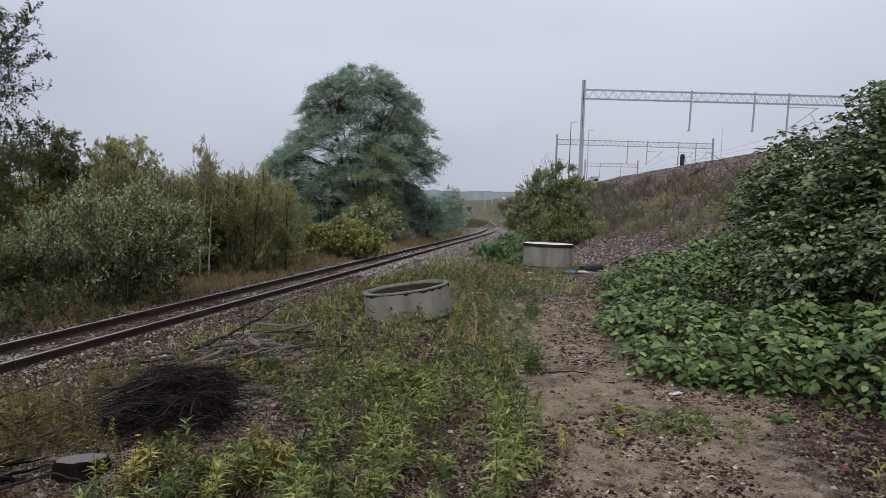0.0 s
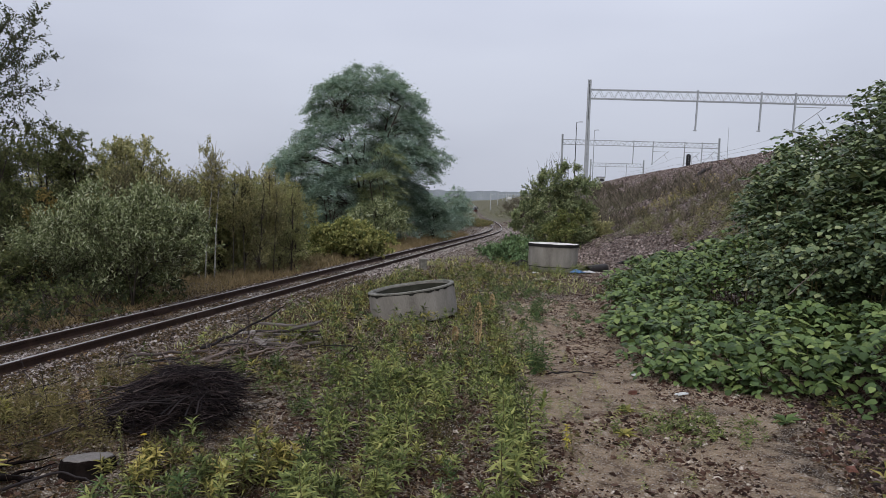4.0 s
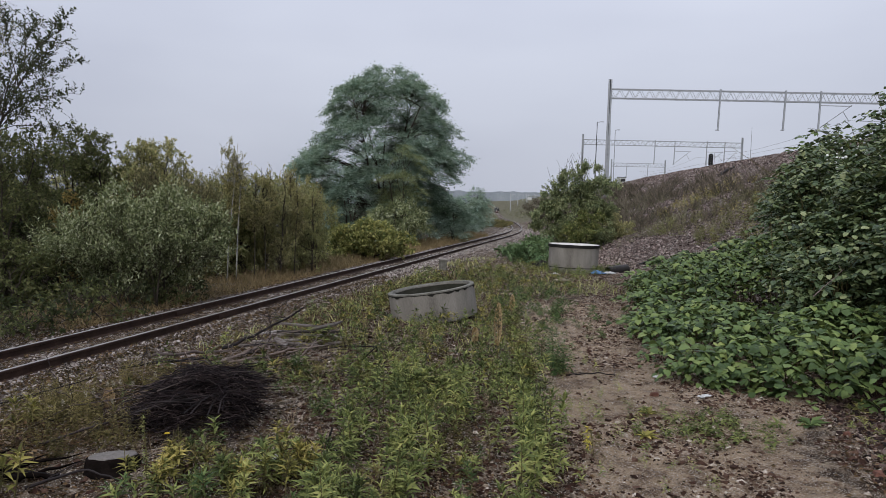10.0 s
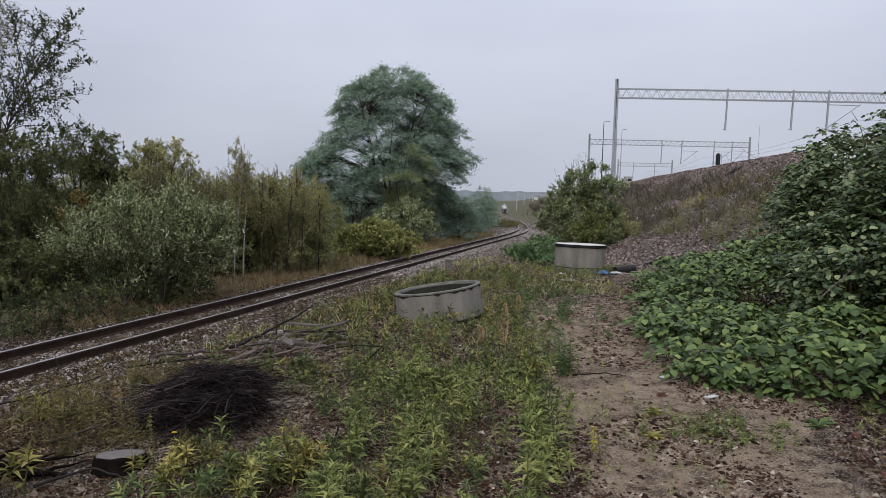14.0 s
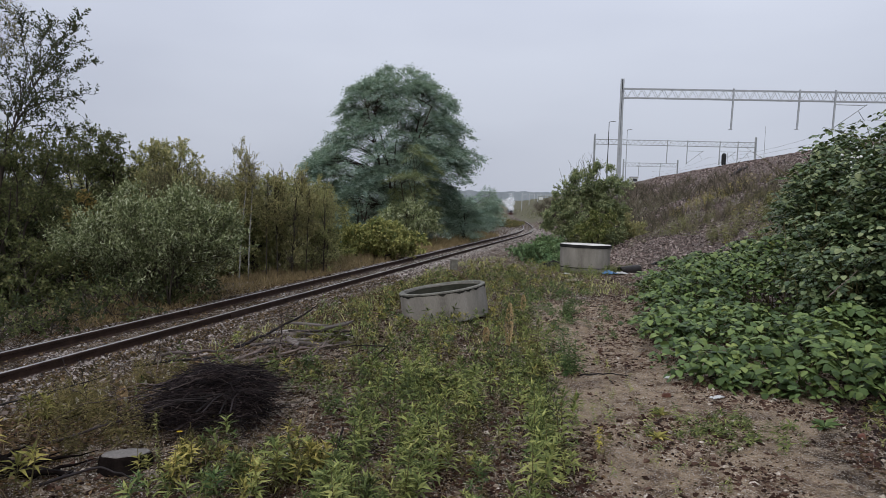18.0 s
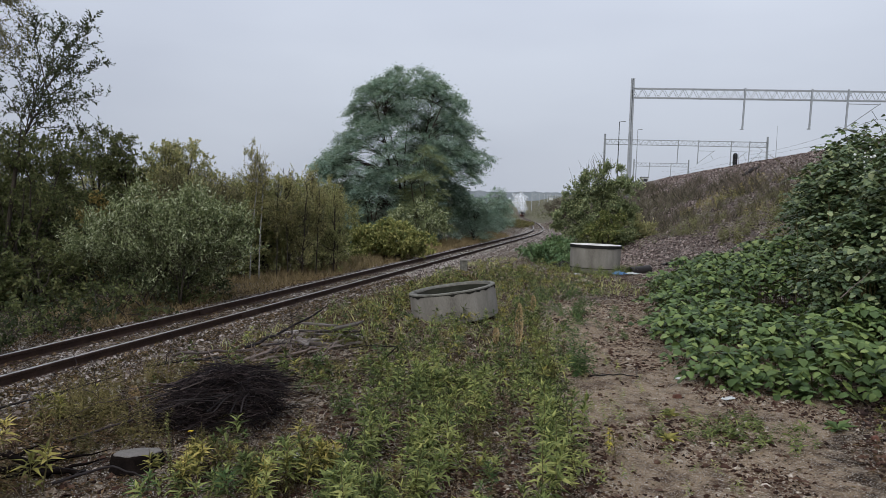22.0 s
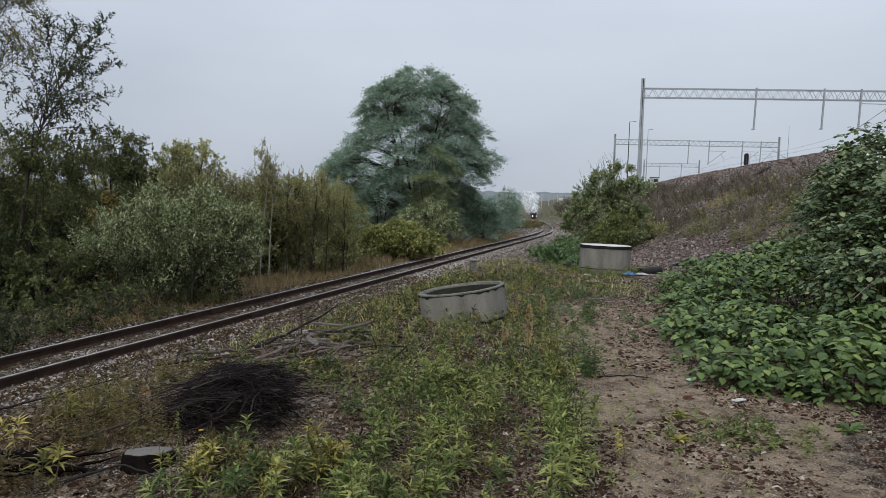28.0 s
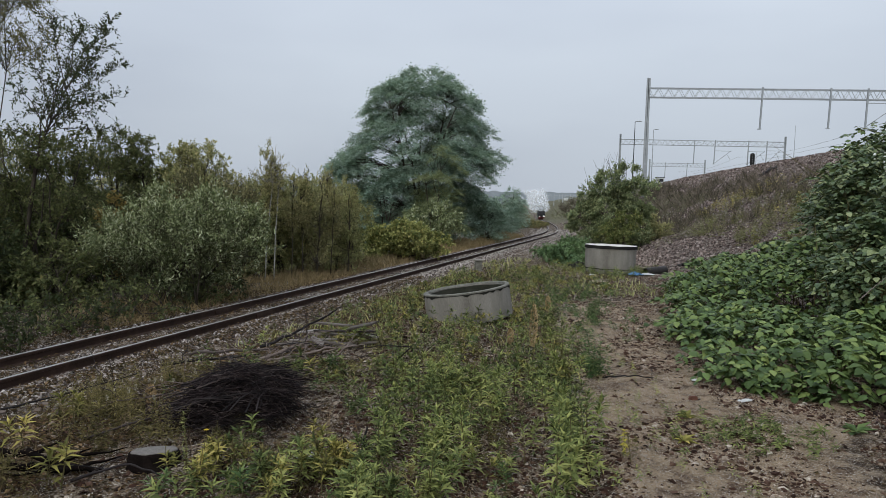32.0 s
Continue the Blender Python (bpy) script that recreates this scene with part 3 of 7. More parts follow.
def weed_clump(height, shoots, leaves, leaf_len, seed, wide=0.07):
    """Several leafy shoots from one root."""
    r = np.random.default_rng(seed)
    g = Geo()
    for k in range(shoots):
        s = weed_shape(height * r.uniform(0.65, 1.0), leaves, leaf_len, seed * 10 + k)
        a = r.uniform(0, 6.28)
        d = wide * r.uniform(0.2, 1.0) * (k > 0)
        g.scatter(s, [(d * math.cos(a), d * math.sin(a), 0)], turns(np.array([a - 1.57]), np.array([-r.uniform(0.05, 0.35) * (k > 0)]), np.array([r.normal(0, 0.1)])), np.array([1.0]))
    return g


def leafy_shoots(leaves, wood, shape, centres, spread, count, size, seed, hang=0.25, reach=1.5, per=12, up=0.35):
    """Shoots that radiate from clump centres, with leaves along them; the thin shoots go into wood."""
    r = np.random.default_rng(seed)
    centres, spread = np.asarray(centres, dtype=float), np.asarray(spread, dtype=float)
    wt = spread.prod(1) ** (2 / 3)
    k = max(1, count // per)
    pick = r.choice(len(centres), k, p=wt / wt.sum())
    mid = centres.mean(0)
    out = (centres[pick] - mid) / (np.abs(centres - mid).max(0) + 0.1)
    d = 0.7 * out + r.normal(0, 0.55, (k, 3)) + np.array([0, 0, up])
    d /= np.linalg.norm(d, axis=1)[:, None]
    ln = np.linalg.norm(spread[pick], axis=1) / 1.73 * reach * r.uniform(0.6, 1.3, k)
    start = centres[pick] + r.normal(0, 0.35, (k, 3)) * spread[pick] - d * (ln * 0.35)[:, None]
    wood.scatter(ROD, start, along(d, np.zeros(k)), np.stack([ln * 0 + 0.0035, ln, ln * 0 + 0.0035], 1))
    i = np.repeat(np.arange(k), per)
    t = np.tile((np.arange(per) + 0.5) / per, k) * 0.85 + 0.15 + r.normal(0, 0.03, k * per)
    pos = start[i] + d[i] * (ln[i] * t)[:, None]
    pos[:, 2] -= hang * 0.35 * ln[i] * t * t
    ld = d[i] * 0.35 + r.normal(0, 0.7, (len(i), 3)) - np.array([0, 0, hang])
    leaves.scatter(shape, pos, along(ld, r.normal(0, 0.5, len(i))), size * r.uniform(0.65, 1.25, len(i)))


def plant(name, label, category, x, y, blobs, leaf, leaf_size, count, leaf_mat, bark, stem_r, seed, trunk_top=None, stems=1, droop=-0.25, tilt=0.6, group="", clump=0.28, z=None, reach=1.5, per=12, up=0.35, limb_low=0.0):
    """A tree or bush. blobs: (dx, dy, height of centre, rx, ry, rz, clumps) make the crown; limbs run from the stems to the clumps."""
    r = np.random.default_rng(seed)
    z0 = float(ground_z(x, y)) - 0.05 if z is None else z
    ob = thing(name, label, category, pose(x, y, z0), group)
    cs, sp = [], []
    for dx, dy, h, rx, ry, rz, k in blobs:
        d = r.normal(0, 1, (k, 3))
        d /= np.linalg.norm(d, axis=1)[:, None]
        d *= (0.35 + 0.65 * r.random(k)[:, None] ** 0.5)
        c = d * (rx, ry, rz) + (dx, dy, h)
        c[:, 2] = np.maximum(c[:, 2], 0.08)
        cs.append(c)
        sp.append(np.stack([r.uniform(0.7, 1.3, k) * clump * rr for rr in ((rx + ry) / 2, (rx + ry) / 2, rz * 0.8)], 1) + 0.05)
    cs, sp = np.concatenate(cs), np.concatenate(sp)
    crown, wood, twigs = Geo(), Geo(), Geo()
    leafy_shoots(crown, twigs, leaf, cs, sp, count, leaf_size, seed + 1, -droop, reach, per, up)
    part("crown", crown, leaf_mat, ob)
    tagged(part("twig_mass", twigs, BARK, ob), kind="stuff")
    top = trunk_top or max(b[2] + b[5] for b in blobs) * 0.8
    starts = []
    for s in range(stems):
        a = 6.28 * s / stems + r.random()
        bx, by = (0, 0) if stems == 1 else (0.12 * math.cos(a) * stems ** 0.5, 0.12 * math.sin(a) * stems ** 0.5)
        aim = np.array([blobs[s % len(blobs)][0], blobs[s % len(blobs)][1]]) + (r.normal(0, 0.15, 2) if stems == 1 else r.normal(0, 0.35, 2) * blobs[0][3])
        t = np.linspace(0, 1, 8)
        high = top if stems == 1 else min(top, blobs[s % len(blobs)][2] + 0.3 * blobs[s % len(blobs)][5])
        if stems > 1:
            aim = np.array(blobs[s % len(blobs)][:2]) + r.normal(0, 0.2, 2) * blobs[s % len(blobs)][3]
        p = np.stack([bx + (aim[0] - bx) * t ** 1.4, by + (aim[1] - by) * t ** 1.4, high * t], 1) + r.normal(0, (0.02 if limb_low < 0.5 else 0.004) * top, (8, 3)) * np.array([1, 1, 0]) * t[:, None]
        wood.tube(p, stem_r * (1 - 0.85 * t) + 0.004, 7)
        starts.append(p)
    allp = np.concatenate(starts)
    allp = allp[allp[:, 2] >= limb_low * top]
    for c in cs[r.random(len(cs)) < min(1.0, 70 / len(cs))]:
        low = allp[allp[:, 2] < max(c[2] - 0.1, 0.2 * top + 0.05)]
        if len(low) == 0:
            continue
        a = low[np.argmin(np.linalg.norm(low - c, axis=1) + r.random(len(low)) * 0.3)]
        t = np.linspace(0, 1, 5)[:, None]
        p = a + (c - a) * t + r.normal(0, 0.03, (5, 3)) * np.linalg.norm(c - a) * np.sin(t * 3.14)
        f = stem_r * 0.42 * (1 - 0.85 * a[2] / (top + 0.01))
        wood.tube(p, np.linspace(f, 0.006, 5), 5)
    part("trunk" if stems == 1 else "wood", wood, bark, ob, smooth=True)
    return ob


# ---------------------------------------------------------------- lie of the land
def smooth_line(ys, xs, width):
    """A smooth curve through the corner points of a polyline."""
    fine = np.arange(-60.0, 760.0, 0.5)
    val = np.interp(fine, ys, xs)
    first, last = (xs[1] - xs[0]) / (ys[1] - ys[0]), (xs[-1] - xs[-2]) / (ys[-1] - ys[-2])
    val = np.where(fine < ys[0], xs[0] + (fine - ys[0]) * first, np.where(fine > ys[-1], xs[-1] + (fine - ys[-1]) * last, val))
    k = np.exp(-0.5 * (np.arange(-60, 61) * 0.5 / width) ** 2)
    sm = np.convolve(np.pad(val, 60, mode="reflect", reflect_type="odd"), k / k.sum(), "valid")
    return lambda y: np.interp(y, fine, sm)


GAUGE = 0.42
track_x = smooth_line([-20, 54, 66, 90, 222, 265, 300, 345, 385, 450, 700], [-12.28, 6.12, 7.4, 9.3, 21.2, 24.4, 26.9, 30.1, 32.5, 36.2, 48], 5.0)
track_z = smooth_line([-20, 70, 90, 222, 295, 345, 385, 460, 700], [0.05, 0.05, -0.1, -2.6, -3.6, -3.3, -2.95, -2.9, -2.9], 9.0)
CREST = 6.1


def foot_x(y):
    return np.maximum(4.5 + 0.075 * y, track_x(y) + 2.2)


def ground_z(x, y):
    x, y = np.asarray(x, dtype=float), np.asarray(y, dtype=float)
    base = track_z(y) - 0.05
    u = np.clip((x - foot_x(y)) / 15.0, 0, 1)
    s = 0.7 * u + 0.3 * u * u * (3 - 2 * u)
    rough = (vnoise(x, y, 1.1) - 0.5) * 0.07 + (vnoise(x, y, 0.35, 2) - 0.5) * 0.03
    away = np.clip(np.abs(x - track_x(y)) / 1.3 - 0.6, 0, 1)
    z = base * (1 - s) + CREST * s + rough * away + (vnoise(x, y, 3.5) - 0.5) * 0.5 * np.clip(s * 6, 0, 1) * np.clip((1.05 - s) * 4, 0.15, 1)
    # far out the slope is rounder and the land rolls
    z = z + (vnoise(x, y, 30, 2) - 0.5) * np.clip((y - 120) / 200, 0, 1) * np.clip(np.abs(x - track_x(y)) / 6 - 0.8, 0, 1) * 2.5
    left = np.clip((track_x(y) - x - 1.6) / 3.0, 0, 1)
    return z - 0.12 * left - 0.24 * (1 - away)


def sand_share(x, y):
    """How sandy the ground is: the trodden strip below the knotweed."""
    edge = 1.15 + 0.07 * (y - 6) + 0.02 * np.clip(y - 12, 0, 9) ** 1.3
    a = np.clip((x - edge) / 0.7 + 0.5, 0, 1) * np.clip((18.5 - y) / 6, 0, 1) * np.clip((foot_x(y) + 0.5 - 1.7 * np.clip((8.2 - y) / 2, 0, 1) - x) / 1.0, 0, 1)
    return a

# ---------------------------------------------------------------- ground
def steps(fine0, fine1, d, far0, far1, grow=1.13):
    a = list(np.arange(fine0, fine1 + d / 2, d))
    s, lo = d, [fine0]
    while lo[-1] > far0:
        s *= grow
        lo.append(lo[-1] - s)
    s, hi = d, [a[-1]]
    while hi[-1] < far1:
        s *= grow
        hi.append(hi[-1] + s)
    return np.array(lo[:0:-1] + a + hi[1:])


gx, gy = steps(-6.5, 7.5, 0.14, -3000, 3000), steps(3.0, 20.0, 0.14, -60, 4000, 1.07)
GX, GY = np.meshgrid(gx, gy)
GZ = ground_z(GX, np.minimum(GY, 690))
nx, ny = len(gx), len(gy)
ii = (np.arange(ny - 1)[:, None] * nx + np.arange(nx - 1)[None]).ravel()
g = Geo().add(np.stack([GX, GY, GZ], -1).reshape(-1, 3), np.stack([ii, ii + 1, ii + nx + 1, ii + nx], 1).ravel(), np.full(len(ii), 4))

mg, t, bsdf, _ = shader("earth_sand_and_slag")
att = t.nodes.new("ShaderNodeAttribute")
att.attribute_name = "sand"
att2 = t.nodes.new("ShaderNodeAttribute")
att2.attribute_name = "slope"
n_big, n_mid, n_fine, n_dot = noise_tex(t, 0.7, 4), noise_tex(t, 5.0, 5, 0.65), noise_tex(t, 42.0, 4, 0.7), noise_tex(t, 130.0, 2, 0.6)
soil = ramp(t, calc(t, "ADD", calc(t, "MULTIPLY", n_mid, 0.6), calc(t, "MULTIPLY", n_fine, 0.4)),
            [(0.37, (0.009, 0.006, 0.0035)), (0.48, (0.046, 0.031, 0.019)), (0.58, (0.185, 0.146, 0.107)), (0.69, (0.44, 0.37, 0.29))])
sandc = ramp(t, calc(t, "ADD", calc(t, "ADD", calc(t, "MULTIPLY", n_mid, 0.45), calc(t, "MULTIPLY", n_fine, 0.3)), calc(t, "MULTIPLY", noise_tex(t, 1.6, 3), 0.25)),
             [(0.36, (0.036, 0.022, 0.015)), (0.44, (0.11, 0.076, 0.05)), (0.52, (0.228, 0.169, 0.113)), (0.68, (0.38, 0.295, 0.208))])
slag = ramp(t, calc(t, "ADD", calc(t, "MULTIPLY", n_mid, 0.4), calc(t, "MULTIPLY", n_fine, 0.6)),
            [(0.38, (0.01, 0.0064, 0.0053)), (0.48, (0.042, 0.029, 0.0245)), (0.57, (0.115, 0.084, 0.072)), (0.7, (0.26, 0.205, 0.18))])
edge = calc(t, "MULTIPLY", calc(t, "SUBTRACT", calc(t, "ADD", att.outputs["Fac"], calc(t, "MULTIPLY", n_mid, 0.9)), 0.85), 3.5)
cl = t.nodes.new("ShaderNodeClamp")
t.links.new(edge, cl.inputs["Value"])
col = mix_rgb(t, cl.outputs[0], soil, sandc)
col = mix_rgb(t, att2.outputs["Fac"], col, slag)
# grit: dark and pale grains
dark_grit = ramp(t, noise_tex(t, 75.0, 2, 0.5), [(0.57, (0, 0, 0)), (0.62, (1, 1, 1))])
pale_grit = ramp(t, noise_tex(t, 95.0, 2, 0.5, (1.0, 1.0, 1.03)), [(0.605, (0, 0, 0)), (0.64, (1, 1, 1))])
col = mix_rgb(t, calc(t, "MULTIPLY", dark_grit, 0.75), col, (0.03, 0.018, 0.014))
col = mix_rgb(t, calc(t, "MULTIPLY", pale_grit, 0.8), col, (0.56, 0.53, 0.49))
att3 = t.nodes.new("ShaderNodeAttribute")
att3.attribute_name = "scrub"
scrub = ramp(t, calc(t, "ADD", calc(t, "MULTIPLY", n_big, 0.5), calc(t, "MULTIPLY", n_mid, 0.5)), [(0.3, (0.05, 0.05, 0.032)), (0.55, (0.105, 0.098, 0.066)), (0.75, (0.18, 0.155, 0.105))])
col = mix_rgb(t, att3.outputs["Fac"], col, scrub)
t.links.new(col, bsdf.inputs["Base Color"])
bsdf.inputs["Roughness"].default_value = 0.95
bsdf.inputs["Specular IOR Level"].default_value = 0.05
bump(t, bsdf, calc(t, "ADD", n_fine, calc(t, "MULTIPLY", n_dot, 0.5)), 0.9, 0.04)
ground = part("ground", g, mg, smooth=True)
tagged(ground, "uneven ground of brown soil, sand and a slag embankment", "ground", kind="structure")
for key, field in (("sand", sand_share(GX, GY)), ("slope", np.clip((GX - foot_x(GY) + 0.2) / 1.2, 0, 1)), ("scrub", np.maximum(np.clip((GY - 75) / 40, 0, 1), np.clip((track_x(GY) - GX - 1.8) / 1.5, 0, 0.2)))):
    a = ground.data.attributes.new(key, "FLOAT", "POINT")
    a.data.foreach_set("value", field.astype(np.float32).ravel())

# ---------------------------------------------------------------- narrow-gauge track
ys = np.concatenate([np.arange(-12, 100, 1.0), np.arange(100, 640, 4.0)])
mid = np.stack([track_x(ys), ys, track_z(ys)], 1)
tang = np.gradient(mid, axis=0)
tang /= np.linalg.norm(tang, axis=1)[:, None]
side = np.cross(tang, [0, 0, 1.0])
side /= np.linalg.norm(side, axis=1)[:, None]

bed = Geo().sweep(mid, side, [(-1.05, -0.12), (-0.55, -0.134), (0.55, -0.134), (1.05, -0.12), (1.75, -0.32), (-1.75, -0.32)])
ballast_bed = tagged(part("ballast", bed, mg), "grey crushed-stone ballast bed under the narrow-gauge track", "ballast", kind="structure")
for key, val in (("sand", 0.1), ("slope", 0.3), ("scrub", 0.0)):
    a = ballast_bed.data.attributes.new(key, "FLOAT", "POINT")
    a.data.foreach_set("value", np.full(len(ballast_bed.data.vertices), val, dtype=np.float32))

railway = thing("railway_track", "rusty narrow-gauge track with polished rail heads on stone ballast", "railway track")
H = 0.138
RAIL = [(-0.055, -H), (0.055, -H), (0.055, -H + 0.012), (0.012, -H + 0.028), (0.01, -0.04), (0.03, -0.032), (0.03, -0.006), (0.022, -0.001), (-0.022, -0.001), (-0.03, -0.006), (-0.03, -0.032), (-0.01, -0.04), (-0.012, -H + 0.028), (-0.055, -H + 0.012)]
for sgn in (-1, 1):
    line = mid + side * GAUGE * sgn
    rail = part("rail", Geo().sweep(line, side, RAIL), RUST_RAIL, railway)
    part("running_surface", Geo().sweep(line, side, [(-0.02, -0.002), (0.02, -0.002), (0.018, 0.002), (-0.018, 0.002)]), RAIL_TOP, rail, "polished strip on the rail head")
sleeper_mesh = Geo().box((1.5, 0.2, 0.14), bevel=0.015).mesh("sleeper", SLEEPER)
plate_mesh = Geo().box((0.16, 0.12, 0.016), bevel=0.004).mesh("base_plate", RUST_RAIL)


def track_pose(y, dz=0.0, back=False):
    x0, x1 = float(track_x(y - 0.5)), float(track_x(y + 0.5))
    z0, z1 = float(track_z(y - 0.5)), float(track_z(y + 0.5))
    turn = -math.degrees(math.atan2(x1 - x0, 1.0)) + (180 if back else 0)
    up = math.degrees(math.atan2(z1 - z0, 1.0))
    return pose(float(track_x(y)), y, float(track_z(y)) + dz, -up if back else up, 0, turn)


for i in range(164):
    y = -4.48 + i * 0.62
    s = new("sleeper", sleeper_mesh)
    s.parent = railway
    s.matrix_world = track_pose(y, -0.135 - 0.07 + rng.uniform(-0.012, 0.006))
    if 4 < y < 30:
        for sgn in (-1, 1):
            b = new("base_plate", plate_mesh)
            b.parent = s
            b.location = (GAUGE * sgn, 0, 0.077)
for yj in (12.6, 27.6, 42.6):
    for sgn in (-1, 1):
        f = part("fishplate", Geo().box((0.02, 0.55, 0.07), (0.024 + GAUGE * sgn, 0, -0.066), bevel=0.004).box((0.02, 0.55, 0.07), (-0.024 + GAUGE * sgn, 0, -0.066), bevel=0.004), RUST_RAIL, railway)
        f.matrix_world = track_pose(yj)

# loose ballast
n = 62000
y = 4.0 + 60 * rng.random(n) ** 1.9
y[:2000] = rng.uniform(-5, 4, 2000)
off = np.clip(rng.normal(0, 0.66, n), -1.9, 1.9) + 0.1
x = track_x(y) + off
zz = np.where(np.abs(off) < 1.05, track_z(y) - 0.118, np.maximum(track_z(y) - 0.12 - (np.abs(off) - 1.05) * 0.264, ground_z(x, y)))
near_rail = np.abs(np.abs(off) - GAUGE) < 0.07
ok = (~near_rail) & (np.abs(off) < 2.4)
P = np.stack([x, y, zz], 1)[ok]
sz = rng.uniform(0.018, 0.046, ok.sum()) * (1 + P[:, 1] / 40)
# fewer stones between the rails; the barer brown bed stands in for rail shade
inner = np.abs(off[ok]) < GAUGE
bare = inner & (vnoise(P[:, 0], P[:, 1], 0.3) < 0.56)
P[inner, 2] -= 0.015
P, sz = P[~bare], sz[~bare]
stones = part("ballast_stones", scatter_stones(Geo(), P, sz, CHIP_SHAPES), STONE)
tagged(stones, "loose grey and pale crushed stone along the rails", "gravel", kind="stuff")

# slag on the embankment and chips on the sand
n = 40000
y = 14 + 78 * rng.random(n) ** 2.0
u = rng.random(n) ** 1.35
x = foot_x(y) - 0.5 + 15.8 * u
P = np.stack([x, y, ground_z(x, y)], 1)
slag_stones = part("slag_gravel", scatter_stones(Geo(), P, rng.uniform(0.03, 0.085, n) * (0.62 + y / 50), STONES, 1.2), SLAG)
tagged(slag_stones, "brown and grey slag gravel covering the embankment slope", "gravel", kind="stuff")

n = 120000
y = 3.8 + 19 * rng.random(n) ** 1.7
y[:4000] = rng.uniform(-4, 3.8, 4000)
x = rng.uniform(-4.2, 5.6, n)
s = sand_share(x, y)
clus = vnoise(x, y, 0.8, 3)
keep = (rng.random(n) < np.where(s > 0.3, np.clip((clus - 0.45) * 8, 0.07, 1), np.where(x < -1.4, 0.3, 0.75))) & (x < foot_x(y) + 0.4) & (np.abs(x - track_x(y)) > 1.2)
P = np.stack([x, y, ground_z(x, y) + 0.004], 1)[keep]
cs = rng.uniform(0.008, 0.024, keep.sum()) * rng.choice([1, 1, 1, 1.3, 1.8, 2.8], keep.sum())
chips = part("gravel_chips", scatter_stones(Geo(), P, np.stack([cs * 1.2, cs, cs * 0.7], 1), CHIP_SHAPES), CHIPS)
tagged(chips, "dark slag, brick and pale stone chips on sand", "gravel", kind="stuff")

# rubble below the knotweed
n = 10000
y = rng.uniform(4.2, 9.0, n)
x = foot_x(y) - 1.4 + 0.25 * (y - 5.5) + 2.4 * rng.random(n) ** 0.65
P = np.stack([x, y, ground_z(x, y) + 0.005], 1)
rubble = part("rubble", scatter_stones(Geo(), P, rng.uniform(0.012, 0.04, n) * rng.choice([1, 1, 1.5, 2.2], n), CHIP_SHAPES), RUBBLE)
tagged(rubble, "dark red-brown slag rubble at the foot of the embankment", "gravel", kind="stuff")

# far woods
far = Geo()
for row, (dist, hgt) in enumerate(((1500, 24), (1750, 31))):
    xs = np.arange(-2600, 2600, 7.0)
    top = hgt * (0.8 + 0.16 * vnoise(xs, xs * 0 + row * 50, 260, 3)) + 8 * vnoise(xs, xs * 0 + 9, 17, 4) + 2
    d = dist + 40 * vnoise(xs, xs * 0 + 4, 40, 2)
    k = len(xs)
    vs = np.concatenate([np.stack([xs, d, xs * 0 - 8], 1), np.stack([xs, d, top], 1), np.stack([xs, d + 60, top - 4], 1)])
    far.faces(vs, [(i, i + 1, k + i + 1, k + i) for i in range(k - 1)] + [(k + i, k + i + 1, 2 * k + i + 1, 2 * k + i) for i in range(k - 1)])
tagged(part("backdrop", far, FAR_WOOD), "hazy far forest along the horizon", "forest", kind="structure")

# ---------------------------------------------------------------- concrete rings
def well_ring(name, label, x, y, z, radius, height, tilt_x, tilt_y):
    ob = thing(name, label, "concrete ring", pose(x, y, z, tilt_x, tilt_y, 20), "concrete rings")
    wall = 0.1
    part("wall", Geo().lathe([(radius, 0), (radius + 0.004, 0.02), (radius, height - 0.035), (radius - wall + 0.01, height - 0.035), (radius - wall + 0.01, 0)], 96, 0.003), CONCRETE, ob)
    # inner face and fill are coloured darker than the outer wall
    part("inner_face", Geo().lathe([(radius - wall + 0.008, 0.02), (radius - wall + 0.008, height - 0.05), (radius - wall - 0.004, height - 0.05), (radius - wall - 0.004, 0.02)], 96, 0.003), DARK_INSIDE, ob, "dark inner face")
    part("earth_fill", Geo().lathe([(radius - wall, 0.02), (radius - wall, 0.2), (0.3, 0.24), (0.01, 0.22), (0.01, 0.02)], 40, 0.01), DARK_INSIDE, ob, "dark earth inside")
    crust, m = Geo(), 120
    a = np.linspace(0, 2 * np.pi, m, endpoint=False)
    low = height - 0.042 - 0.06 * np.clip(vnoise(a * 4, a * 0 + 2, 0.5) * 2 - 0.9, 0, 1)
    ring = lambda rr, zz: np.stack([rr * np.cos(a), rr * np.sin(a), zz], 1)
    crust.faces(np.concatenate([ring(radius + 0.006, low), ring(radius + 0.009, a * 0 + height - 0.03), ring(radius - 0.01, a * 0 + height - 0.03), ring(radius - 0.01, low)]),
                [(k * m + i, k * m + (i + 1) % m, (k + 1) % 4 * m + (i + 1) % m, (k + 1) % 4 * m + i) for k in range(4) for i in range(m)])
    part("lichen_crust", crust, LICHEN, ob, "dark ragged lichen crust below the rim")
    part("rim", Geo().lathe([(radius + 0.006, height - 0.033), (radius + 0.008, height - 0.008), (radius - 0.012, height), (radius - wall + 0.03, height), (radius - wall + 0.012, height - 0.03), (radius - wall + 0.005, height - 0.033)], 96, 0.0012), CONCRETE_RIM, ob, "mossy weathered rim")
    return ob


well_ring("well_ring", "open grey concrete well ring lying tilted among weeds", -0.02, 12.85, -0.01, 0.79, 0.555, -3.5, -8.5)

